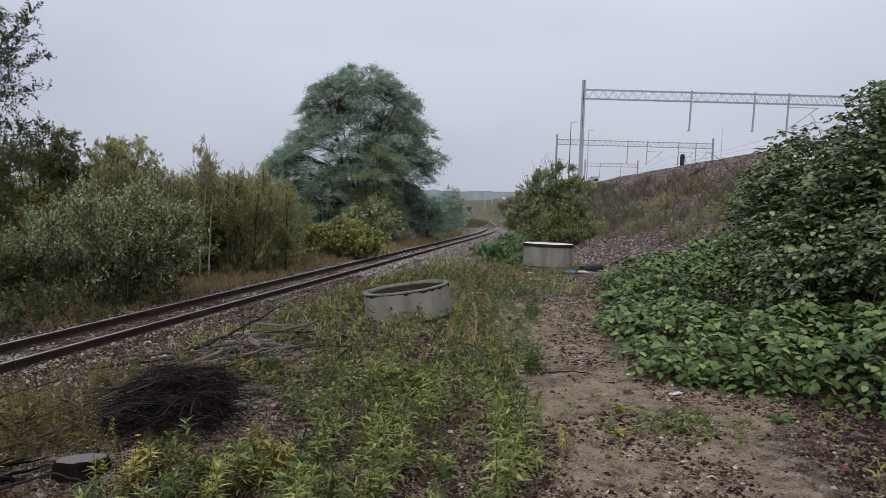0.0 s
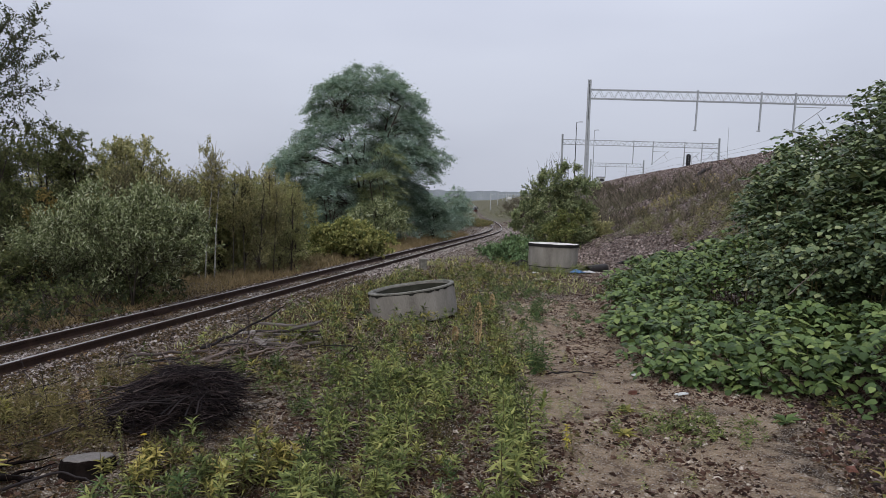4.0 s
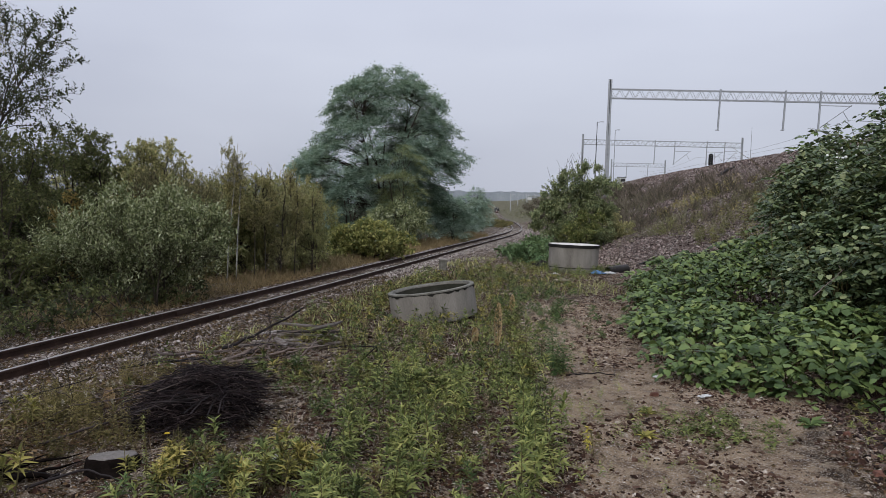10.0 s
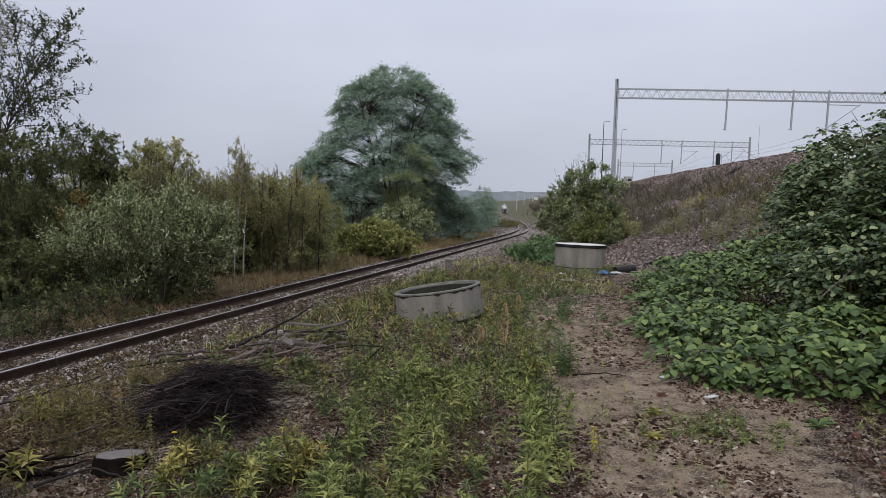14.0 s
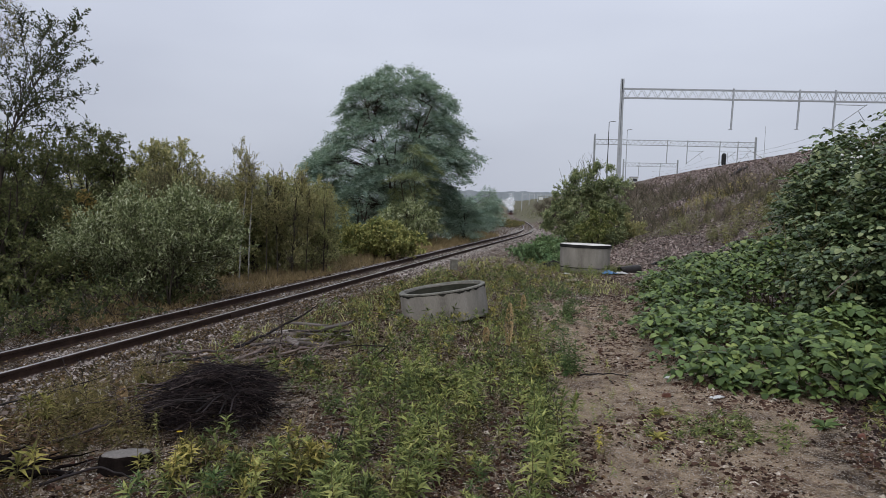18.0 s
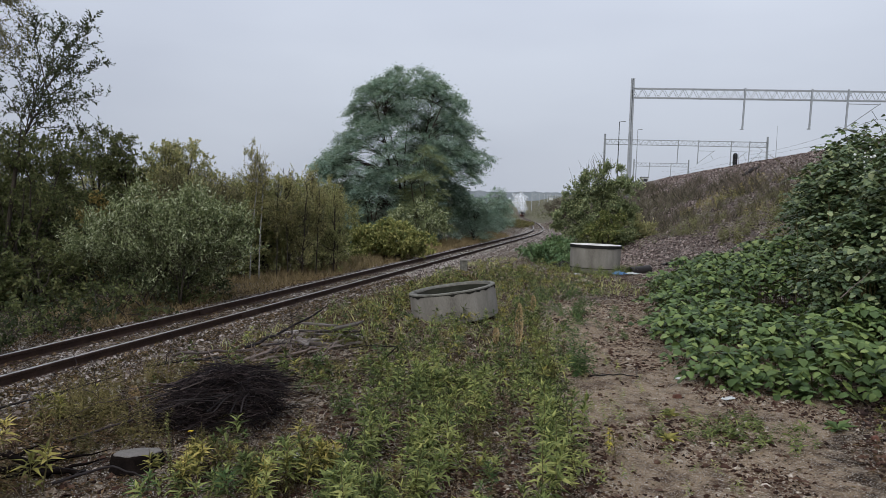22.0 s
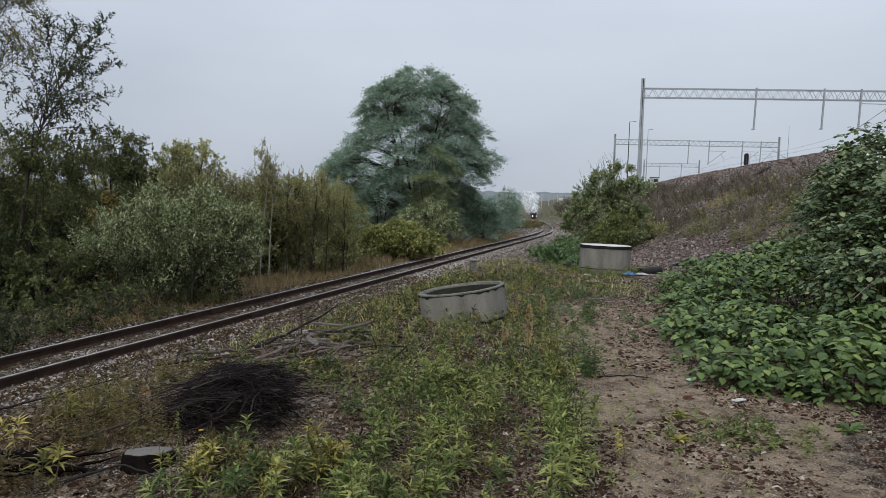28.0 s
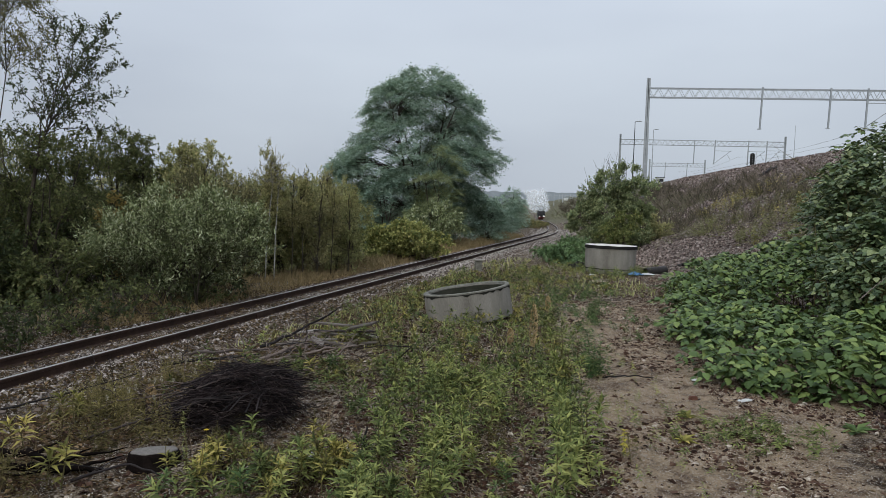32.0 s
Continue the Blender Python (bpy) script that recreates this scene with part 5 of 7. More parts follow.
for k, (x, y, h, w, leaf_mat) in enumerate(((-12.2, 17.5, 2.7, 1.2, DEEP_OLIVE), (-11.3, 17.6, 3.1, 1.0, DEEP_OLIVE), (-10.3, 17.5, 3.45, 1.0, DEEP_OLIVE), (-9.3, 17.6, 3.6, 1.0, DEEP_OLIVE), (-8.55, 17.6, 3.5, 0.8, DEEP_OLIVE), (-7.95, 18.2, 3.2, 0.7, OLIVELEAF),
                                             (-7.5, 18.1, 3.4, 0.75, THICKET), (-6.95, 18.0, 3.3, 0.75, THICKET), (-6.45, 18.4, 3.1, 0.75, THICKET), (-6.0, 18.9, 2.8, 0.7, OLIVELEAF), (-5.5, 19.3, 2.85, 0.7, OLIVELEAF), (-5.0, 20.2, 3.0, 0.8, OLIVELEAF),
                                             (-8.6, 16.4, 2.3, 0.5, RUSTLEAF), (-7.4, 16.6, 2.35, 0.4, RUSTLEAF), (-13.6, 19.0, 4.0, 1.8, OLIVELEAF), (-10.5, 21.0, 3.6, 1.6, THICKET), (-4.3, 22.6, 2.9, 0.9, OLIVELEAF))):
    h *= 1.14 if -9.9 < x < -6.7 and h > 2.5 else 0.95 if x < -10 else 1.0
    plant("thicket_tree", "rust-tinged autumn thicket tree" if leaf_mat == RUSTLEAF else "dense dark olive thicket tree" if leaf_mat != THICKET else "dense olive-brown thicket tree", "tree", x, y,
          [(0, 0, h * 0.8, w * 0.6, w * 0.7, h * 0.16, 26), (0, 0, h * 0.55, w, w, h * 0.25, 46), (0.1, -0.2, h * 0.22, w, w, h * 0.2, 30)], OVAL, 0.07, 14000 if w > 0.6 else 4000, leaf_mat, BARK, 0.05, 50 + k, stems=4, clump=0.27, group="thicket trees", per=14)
for k, (x, y, h) in enumerate(((-5.25, 17.5, 3.5), (-5.05, 17.6, 3.3), (-4.55, 18.6, 3.0), (-4.75, 18.2, 2.7), (-4.25, 20.2, 3.1), (-4.0, 19.6, 2.5), (-3.7, 21.2, 2.7), (-4.4, 21.0, 3.0))):
    plant("birch_tree", "slender young birch with white bark and thin yellowing leaves", "birch", x, y,
          [(0, 0, h * 0.88, 0.16, 0.16, h * 0.12, 12), (0, 0.12, h * 0.68, 0.32, 0.3, h * 0.2, 20)], OVAL, 0.043, 3000, BIRCHLEAF, BIRCH_BARK if k < 2 else BARK, 0.015 if k < 2 else 0.012, 60 + k, limb_low=0.7, trunk_top=h, clump=0.45, group="young birches", up=0.6, droop=-0.3)
for k, (x, y, h) in enumerate(((-4.75, 19.4, 3.0), (-4.3, 19.2, 2.75), (-4.05, 20.6, 2.95), (-3.65, 20.4, 2.6), (-4.7, 22.0, 2.8), (-4.6, 20.8, 3.1), (-5.0, 23.4, 2.8))):
    plant("poplar_sapling", "slender upright sapling with fine dull green leaves", "tree", x, y, [(0, 0, h * 0.6, 0.28, 0.3, h * 0.42, 30), (0, 0, h * 0.3, 0.4, 0.4, h * 0.26, 24)], OVAL, 0.05, 3300, THICKET if k % 3 else OLIVELEAF, BARK, 0.02, 160 + k, trunk_top=h, clump=0.3, up=1.3, per=16, group="saplings", droop=-0.05)


def open_crown(name, label, category, x, y, fork, tips, leaf, leaf_size, mat, seed, per_limb=20, leaves=9, spray=(0.3, 0.75), stem_r=0.05):
    """A tree whose limbs run in curves from a fork to given tips (x, height); leafy sprays stand off the limbs, with sky between."""
    r = np.random.default_rng(seed)
    z0 = float(ground_z(x, y)) - 0.05
    ob = thing(name, label, category, pose(x, y, z0))
    wood, crown = Geo(), Geo()
    f = np.array([fork[0] - x, 0.0, fork[1] - z0])
    t = np.linspace(0, 1, 7)
    wood.tube(np.stack([f[0] * t ** 1.2, 0 * t, f[2] * t], 1) + r.normal(0, 0.02, (7, 3)) * t[:, None], np.linspace(stem_r, stem_r * 0.7, 7), 8)
    lead = np.array([tips[0][0] - x, 0.0, tips[0][1] - z0])
    for tx, tz in tips:
        tip = np.array([tx - x, r.normal(0, 0.45), tz - z0])
        t = np.linspace(0, 1, 12)[:, None]
        low = f if (tx, tz) == tips[0] else f + (lead - f) * min(0.6, 0.75 * r.random() * (tz - fork[1]) / (tips[0][1] - fork[1]))
        limb = low + (tip - low) * t + np.array([-0.16 * (tip[0] - low[0]), 0, 0.1]) * np.sin(t * 3.14) + r.normal(0, 0.02, (12, 3)) * t
        wood.tube(limb, np.linspace(stem_r * 0.24, 0.003, 12), 5)
        for k in range(int(per_limb * np.clip(np.linalg.norm(tip - low) / 1.5, 0.4, 1.2))):
            u = r.uniform(0.05, 1.0) ** 0.5
            at = np.array([np.interp(u * 11, np.arange(12), limb[:, i]) for i in range(3)])
            way = (tip - f) / np.linalg.norm(tip - f) * 0.45 + r.normal(0, 0.7, 3) + np.array([0, 0, 0.3])
            way /= np.linalg.norm(way)
            ln = r.uniform(*spray) * (1.1 - 0.65 * u)
            q = np.linspace(0, 1, leaves)[:, None]
            path = at + way * ln * q - np.array([0, 0, 0.12]) * ln * q ** 2
            wood.tube(path[[0, leaves // 2, -1]], (0.004, 0.003, 0.0015), 3, False)
            d = way + np.where(np.arange(leaves) % 2 == 0, 1, -1)[:, None] * np.cross(way, [0.2, 1.0, 0.3]) * 0.9 + r.normal(0, 0.3, (leaves, 3))
            crown.scatter(leaf, path, along(d, r.normal(0, 0.6, leaves)), leaf_size * r.uniform(0.7, 1.2, leaves))
    part("crown", crown, mat, ob)
    part("trunk", wood, BARK, ob, smooth=True)
    return ob


open_crown("alder_tree", "tree with dark oval leaves on slanting upright shoots", "tree", -9.2, 13.8, (-8.75, 2.95),
           [(-7.44, 5.74), (-7.57, 5.43), (-6.92, 5.03), (-7.23, 4.69), (-7.62, 5.14), (-7.94, 5.31), (-8.24, 5.31), (-7.29, 4.34), (-7.51, 4.13), (-7.15, 3.81), (-7.22, 3.34), (-7.72, 3.71), (-8.06, 4.67), (-8.34, 4.2), (-8.54, 4.53), (-8.76, 3.95), (-8.98, 4.19), (-9.24, 3.74), (-9.39, 3.26), (-8.21, 3.6), (-8.65, 3.39), (-7.83, 4.21), (-9.13, 3.18), (-7.54, 4.77)],
           leaf_shape(1.0, 0.46, 0.12, 0.1), 0.082, DARKLEAF, 71)
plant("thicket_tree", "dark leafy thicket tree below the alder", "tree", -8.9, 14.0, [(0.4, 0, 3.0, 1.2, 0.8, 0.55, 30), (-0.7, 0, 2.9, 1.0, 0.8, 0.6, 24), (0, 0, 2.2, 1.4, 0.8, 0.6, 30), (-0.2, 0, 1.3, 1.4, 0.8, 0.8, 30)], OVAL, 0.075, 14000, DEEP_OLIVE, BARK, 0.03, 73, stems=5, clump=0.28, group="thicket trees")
plant("birch_tree", "tall thin birch with sparse hanging leaves", "birch", -11.7, 17.0,
      [(0.2, 0, 8.1, 1.0, 0.8, 1.5, 50), (0.3, 0, 6.4, 0.9, 0.8, 1.1, 24)], leaf_shape(1.0, 0.45, 0.15, 0.1), 0.06, 30000, HANGLEAF, BARK, 0.016, 72, trunk_top=9.0, clump=0.34, per=20, droop=-0.7, up=0.2)

# undergrowth in dark leaf colours that stand in for shade under the trees
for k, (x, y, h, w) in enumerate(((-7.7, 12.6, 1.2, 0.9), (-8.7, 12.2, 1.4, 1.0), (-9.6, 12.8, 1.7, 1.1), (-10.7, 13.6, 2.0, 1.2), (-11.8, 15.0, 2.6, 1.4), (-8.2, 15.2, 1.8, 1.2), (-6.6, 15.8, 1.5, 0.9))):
    plant("undergrowth_bush", "dense undergrowth below the thicket, coloured dark for tree shade", "bush", x, y, [(0, 0, h * 0.5, w, w * 0.8, h * 0.5, 30)], OVAL, 0.09, 4500, DARKLEAF if k % 3 else DEEP_OLIVE, BARK, 0.02, 230 + k, stems=6, clump=0.3, group="undergrowth")

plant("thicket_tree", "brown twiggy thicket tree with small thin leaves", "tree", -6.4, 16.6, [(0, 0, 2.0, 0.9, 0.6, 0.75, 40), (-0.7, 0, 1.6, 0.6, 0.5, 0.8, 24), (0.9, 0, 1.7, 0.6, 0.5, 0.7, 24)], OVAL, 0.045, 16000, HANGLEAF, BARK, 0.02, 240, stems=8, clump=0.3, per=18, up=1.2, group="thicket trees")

# low growth beyond the rails; its dark leaf colours hold the trees' shade
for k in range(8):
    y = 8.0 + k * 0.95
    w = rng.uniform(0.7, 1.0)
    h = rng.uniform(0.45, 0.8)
    plant("undergrowth_bush", "low undergrowth behind the track, coloured dark for tree shade", "bush", float(track_x(y)) - (1.55 if k < 7 else 1.85) - rng.uniform(0, 0.5), y, [(0, 0, h * 0.5, w, w * 0.7, h * 0.5, 22)], OVAL, 0.075, 900, DARKLEAF if k % 2 else DEEP_OLIVE, BARK, 0.012, 200 + k, stems=6, clump=0.3, group="undergrowth")

def tuft(blades, length, width, seed, spread=0.3):
    r = np.random.default_rng(seed)
    return Geo().scatter(blade_shape(length, width, 0.3), np.stack([r.normal(0, 0.1, blades), r.normal(0, 0.1, blades), np.zeros(blades)], 1), turns(r.uniform(0, 6.28, blades), r.normal(0, spread, blades), r.normal(0, spread, blades)), r.uniform(0.5, 1.1, blades))


n = 2600
y = 11 + 36 * rng.random(n)
x = track_x(y) - 1.15 - 1.5 * rng.random(n) ** 1.2
grass = Geo().scatter(tuft(14, 0.27, 0.007, 7, 0.6), np.stack([x, y, np.maximum(ground_z(x, y), track_z(y) - 0.3)], 1), turns(rng.uniform(0, 6.28, n), rng.normal(0, 0.1, n), rng.normal(0, 0.1, n)), rng.uniform(0.5, 1.15, n) * (0.7 + y / 60))
tagged(part("dry_grass", grass, RUSSET), "dry russet grass and stalks along the far side of the track", "grass", kind="stuff")

# ---------------------------------------------------------------- embankment growth
plant("embankment_bush", "tall leafy bush at the foot of the embankment", "bush", 6.5, 34.5,
      [(0.0, 0, 2.0, 1.5, 1.4, 1.1, 60), (0.5, 0, 3.45, 1.25, 1.0, 0.85, 54), (-1.1, -0.3, 1.5, 0.9, 1.1, 0.9, 50), (1.3, -0.2, 2.7, 0.95, 1.0, 1.1, 46), (0.2, -0.7, 0.8, 1.4, 0.9, 0.7, 44), (1.5, -0.2, 1.2, 0.9, 0.9, 1.0, 36), (-0.55, 0, 2.6, 0.9, 0.9, 0.8, 34)], OVAL, 0.105, 42000, BUSHLEAF, BARK, 0.04, 81, stems=7, clump=0.24, per=14, reach=1.05, droop=-0.3)
plant("embankment_bush", "yellow-green leafy bush at the foot of the embankment", "bush", 6.75, 32.2,
      [(0, 0, 1.0, 0.9, 0.8, 0.6, 30), (0.3, 0.2, 1.7, 0.6, 0.6, 0.4, 16), (-0.6, 0, 0.7, 0.7, 0.7, 0.5, 16)], OVAL, 0.11, 4000, BUSH_YELLOW, BARK, 0.03, 82, stems=6, clump=0.24)
for k in range(26):
    bx = 6.6 + rng.normal(0.1, 0.75)
    lean, z1 = rng.uniform(-0.55, 0.25), 4.75 - 0.55 * abs(bx - 7.0) + rng.uniform(-0.5, 0.2)
    branch("bare_shoot", "thin bare shoot sticking out of the bush", [(bx - lean * 0.8, 34.5, z1 - 1.5), (bx - lean * 0.2, 34.4, z1 - 0.6), (bx + lean * 0.7, 34.3, z1)], 0.007, 0.004, BARK, 0, 500 + k)


plant("brown_shrub", "browning shrub beside the leafy bush on the slope", "bush", 8.5, 35.2, [(0, 0, 0.8, 0.9, 0.8, 0.7, 34), (0.7, 0.2, 0.6, 0.7, 0.7, 0.5, 20)], OVAL, 0.1, 6000, THICKET, BARK, 0.03, 84, stems=6, clump=0.28)


def slope_weeds(label, n, y0, y1, u0, u1, level, shift, shape, size, mat):
    y = y0 + (y1 - y0) * rng.random(n)
    x = foot_x(y) + u0 + (u1 - u0) * rng.random(n)
    ok = vnoise(x + shift, y, 2.6) > level
    P = np.stack([x, y, ground_z(x, y) - 0.03], 1)[ok]
    n = len(P)
    g = Geo().scatter(shape, P, turns(rng.uniform(0, 6.28, n), rng.normal(0, 0.2, n), rng.normal(0, 0.2, n)), rng.uniform(0.5, 1.25, n) * size)
    return tagged(part("dry_weeds", g, mat), label, "weeds", kind="stuff")


slope_weeds("tall dead purple-brown weeds on the embankment slope", 1500, 35, 86, 1.5, 10.0, 0.47, 0, tuft(20, 1.0, 0.018, 3, 0.55), 1.0, BROWN_WEED)
slope_weeds("dry brown weeds on the embankment slope", 520, 27, 50, 2.5, 9.0, 0.57, 50, tuft(16, 0.65, 0.012, 4, 0.45), 1.0, BROWN_WEED)
slope_weeds("yellow-green weeds above the knotweed", 430, 17, 34, 2.6, 8.5, 0.42, 130, weed_clump(0.7, 4, 12, 0.15, 8, 0.2), 1.0, OLIVE_WEED)
slope_weeds("olive weeds on the embankment slope", 700, 30, 60, 1.0, 6.5, 0.5, 90, weed_clump(0.7, 3, 9, 0.16, 5, 0.15), 1.0, SCRUB)

n = 800
y = 15 + 25 * rng.random(n)
x = foot_x(y) + 2.0 + 7.0 * rng.random(n)
keep = (vnoise(x + 11, y, 2.4) > 0.47) & (x > 4.2 + 0.2 * y)
P = np.stack([x, y, ground_z(x, y)], 1)[keep]
n = len(P)
tagged(part("slope_weeds", Geo().scatter(weed_shape(0.5, 22, 0.16, 6), P, turns(rng.uniform(0, 6.28, n), rng.normal(0, 0.2, n), rng.normal(0, 0.2, n)), rng.uniform(0.5, 1.2, n)), NETTLE_YELLOW), "yellow-green weeds on the embankment slope", "weeds", kind="stuff")
plant("nettle_patch", "dense low mound of green nettles beside the well", "nettles", 3.35, 26.6,
      [(0, 0, 0.32, 0.85, 1.3, 0.36, 50), (0.6, 1.5, 0.42, 0.8, 1.4, 0.42, 34), (-0.1, -1.0, 0.18, 0.75, 0.9, 0.22, 24)], OVAL, 0.13, 6500, NETTLE, STEM, 0.01, 83, stems=9, clump=0.28)

# ---------------------------------------------------------------- knotweed
HEART = heart_shape(1.0)
MOUNDS = [  # x, y, reach x, reach y, height
    (4.15, 10.4, 1.15, 2.3, 0.6), (4.5, 9.1, 1.1, 1.45, 0.7), (3.75, 9.0, 0.85, 0.95, 0.5), (8.0, 14.5, 1.6, 2.8, 0.7), (8.4, 17.2, 1.5, 2.8, 0.55), (5.4, 8.7, 1.2, 1.7, 0.85), (5.2, 12.5, 1.6, 2.9, 0.75), (6.2, 15.5, 1.8, 3.4, 0.95), (6.5, 13.4, 1.2, 2.2, 1.0), (7.3, 17.8, 1.5, 3.0, 0.7), (5.65, 7.5, 1.0, 0.9, 0.55), (6.6, 8.4, 1.2, 1.5, 0.8), (5.5, 14.3, 1.1, 2.0, 1.2), (6.6, 14.4, 1.1, 2.2, 1.25)]


def canopy(x, y, mounds):
    h = np.zeros_like(x)
    for cx, cy, rx, ry, hh in mounds:
        q = ((x - cx) / rx) ** 2 + ((y - cy) / ry) ** 2
        h = np.maximum(h, hh * np.clip(1 - q, 0, 1) ** 0.28)
    return h


def shoot_leaves(x, y, top, leaves, seed, lean=(-1.9, 1.25)):
    """Arching shoots whose leaves stand alternately to both sides: places, turns and sizes of the leaves, shoot by shoot."""
    r = np.random.default_rng(seed)
    n = len(x)
    az = r.normal(lean[0], lean[1], n)
    ln = r.uniform(0.28, 0.6, n)
    i = np.repeat(np.arange(n), leaves)
    j = np.tile(np.arange(leaves), n)
    t = j / (leaves - 1)
    P = np.stack([x[i] + np.cos(az[i]) * ln[i] * t * 0.85, y[i] + np.sin(az[i]) * ln[i] * t * 0.85, top[i] - 0.3 * ln[i] * t ** 2 - 0.05 + r.normal(0, 0.015, n * leaves)], 1)
    swing = az[i] + np.where(j % 2 == 0, 1, -1) * (1.15 - 0.8 * t ** 3) + r.normal(0, 0.25, n * leaves)
    d = np.stack([np.cos(swing), np.sin(swing), r.normal(-0.3, 0.24, n * leaves)], 1)
    return P, along(d, r.normal(0, 0.28, n * leaves)), r.uniform(0.7, 1.2, n * leaves) * (1.05 - 0.4 * t ** 2)


knot = thing("knotweed_thicket", "low spreading thicket of knotweed with broad heart-shaped leaves", "knotweed")
n = 13500
x, y = rng.uniform(2.6, 11.6, n), rng.uniform(6.2, 24.5, n)
h = canopy(x, y, MOUNDS)
keep = (h > 0.24) & (rng.random(n) < np.clip(1.5 - y / 22, 0.45, 1) * np.clip((vnoise(x, y, 0.42) - 0.36) * 6, 0.12, 1))
x, y, h = x[keep], y[keep], h[keep]
h = h * (0.45 + 1.0 * vnoise(x, y, 0.75)) * np.where(rng.random(len(x)) < 0.4, rng.uniform(0.35, 0.85, len(x)), 1.0)
P, R, S = shoot_leaves(x, y, ground_z(x, y) + h, 7, 1)
part("foliage", Geo().scatter(HEART, P, R, S * 0.117), KNOT, knot, smooth=True)
st = Geo()
for k in range(700):
    i = int(rng.integers(0, len(x)))
    z0 = float(ground_z(x[i], y[i]))
    st.tube([(x[i] + 0.1, y[i] + 0.1, z0 - 0.02), (x[i] + 0.04, y[i] + 0.03, z0 + h[i] * 0.6), (x[i], y[i], z0 + h[i] - 0.05)], (0.008, 0.006, 0.004), 5, False)
tagged(part("stalk_mass", st, STEM, knot), kind="stuff")

TALL = [  # x, y, reach x, reach y, height of the top above the track
    (6.6, 12.0, 0.8, 1.0, 2.3), (7.5, 11.6, 1.0, 1.2, 3.4), (8.6, 11.0, 1.3, 1.4, 4.7), (6.2, 10.8, 0.8, 0.9, 1.7), (7.0, 9.8, 0.9, 1.0, 2.4), (8.2, 9.3, 1.1, 1.1, 3.9), (7.6, 13.9, 1.0, 1.4, 3.5),
    (8.7, 15.3, 1.1, 1.4, 4.0), (9.3, 17.8, 1.0, 1.4, 3.1), (9.6, 13.6, 1.3, 1.4, 5.0)]
tallk = thing("tall_knotweed", "tall dark thicket of knotweed climbing the embankment", "knotweed")
g = Geo()
st = Geo()
for k, (cx, cy, rx, ry, top) in enumerate(TALL):
    z0 = float(ground_z(cx, cy))
    m = int(300 * rx * ry * (top - z0) ** 0.6)
    d = rng.normal(0, 1, (m, 3))
    d /= np.linalg.norm(d, axis=1)[:, None]
    d *= (0.62 + 0.42 * rng.random(m)[:, None])
    d *= 0.8 + 0.4 * vnoise(d[:, 0] * 2 + 5 * k, d[:, 2] * 2, 0.6)[:, None]
    d = d[(d[:, 2] > -0.25) | (rng.random(m) < 0.25)]
    x, y = cx + d[:, 0] * rx, cy + d[:, 1] * ry
    zz = np.maximum(z0 + (top - z0) * (0.5 + 0.5 * d[:, 2]), ground_z(x, y) + 0.25)
    P, R, S = shoot_leaves(x, y, zz, 8, 100 + k, (-2.1, 1.5))
    g.scatter(HEART, P, R, S * 0.108)
    for j in range(26):
        a, b = cx + rng.normal(0, 0.3) * rx, cy + rng.normal(0, 0.3) * ry
        za = float(ground_z(a, b))
        e = rng.normal(0, 0.5, 2)
        st.tube([(a, b, za - 0.05), (a + e[0] * 0.3, b + e[1] * 0.3, za + (top - za) * 0.6), (a + e[0] * rx, b + e[1] * ry, za + (top - za) * rng.uniform(0.6, 0.92))], (0.011, 0.007, 0.003), 5, False)
part("foliage", g, KNOT_DARK, tallk, smooth=True)
tagged(part("stalk_mass", st, STEM, tallk), kind="stuff")

shoot_leaf = HEART.mesh("leaf", KNOT_PIECE, True)
# single shoots that stand out of the tall knotweed, and the white blossoms of bindweed on it
for k, (x, y, z) in enumerate(((7.3, 14.0, 3.78), (7.0, 14.2, 3.42), (7.35, 14.3, 3.55), (7.75, 13.6, 3.9), (8.2, 12.9, 4.1), (7.9, 14.1, 3.9), (8.5, 12.0, 4.7), (7.1, 12.6, 3.1))):
    r = np.random.default_rng(400 + k)
    bend = r.normal(0, 0.12, 2)
    path = np.array([(x + 0.5, y + 0.1, z - 1.0), (x + 0.34, y + 0.08, z - 0.5), (x + 0.12 + bend[0], y + bend[1], z - 0.12), (x, y, z)])
    shoot = part("shoot", Geo().tube(path, (0.009, 0.007, 0.005, 0.003), 5), STEM, tallk)
    m = 9
    t = np.linspace(0.35, 1.0, m)
    P = np.stack([np.interp(t * 3, np.arange(4), path[:, i]) for i in range(3)], 1)
    a = np.arange(m) * 2.6 + r.random() * 6
    R = along(np.stack([np.cos(a), np.sin(a), r.normal(-0.2, 0.3, m)], 1), r.normal(0, 0.4, m))
    for j in range(m):
        lf = new("leaf", shoot_leaf)
        lf.parent = shoot
        lf.matrix_local = Matrix.Translation(P[j]) @ Matrix(R[j].tolist()).to_4x4() @ Matrix.Scale(float(r.uniform(0.06, 0.11)), 4)
petals = Geo()
for k in range(6):
    petals.scatter(leaf_shape(1, 0.9, 0.2, -0.25), [(0, 0, 0)], turns(np.array([k * 1.047]), np.array([0.5]), np.array([0.0])), np.array([1.0]))
blossom_mesh = petals.mesh("blossom", BLOSSOM)
for k in range(34):
    x = rng.uniform(7.2, 8.6)
    b = new("blossom", blossom_mesh)
    b.parent = tallk
    b.matrix_local = pose(x, 13.1 + 0.25 * (x - 7.2) + rng.normal(0, 0.12), 3.0 + 0.35 * (x - 7.2) + rng.normal(0, 0.14), rng.uniform(20, 80), rng.uniform(-30, 30), rng.uniform(100, 260)) @ Matrix.Scale(rng.uniform(0.025, 0.045), 4)
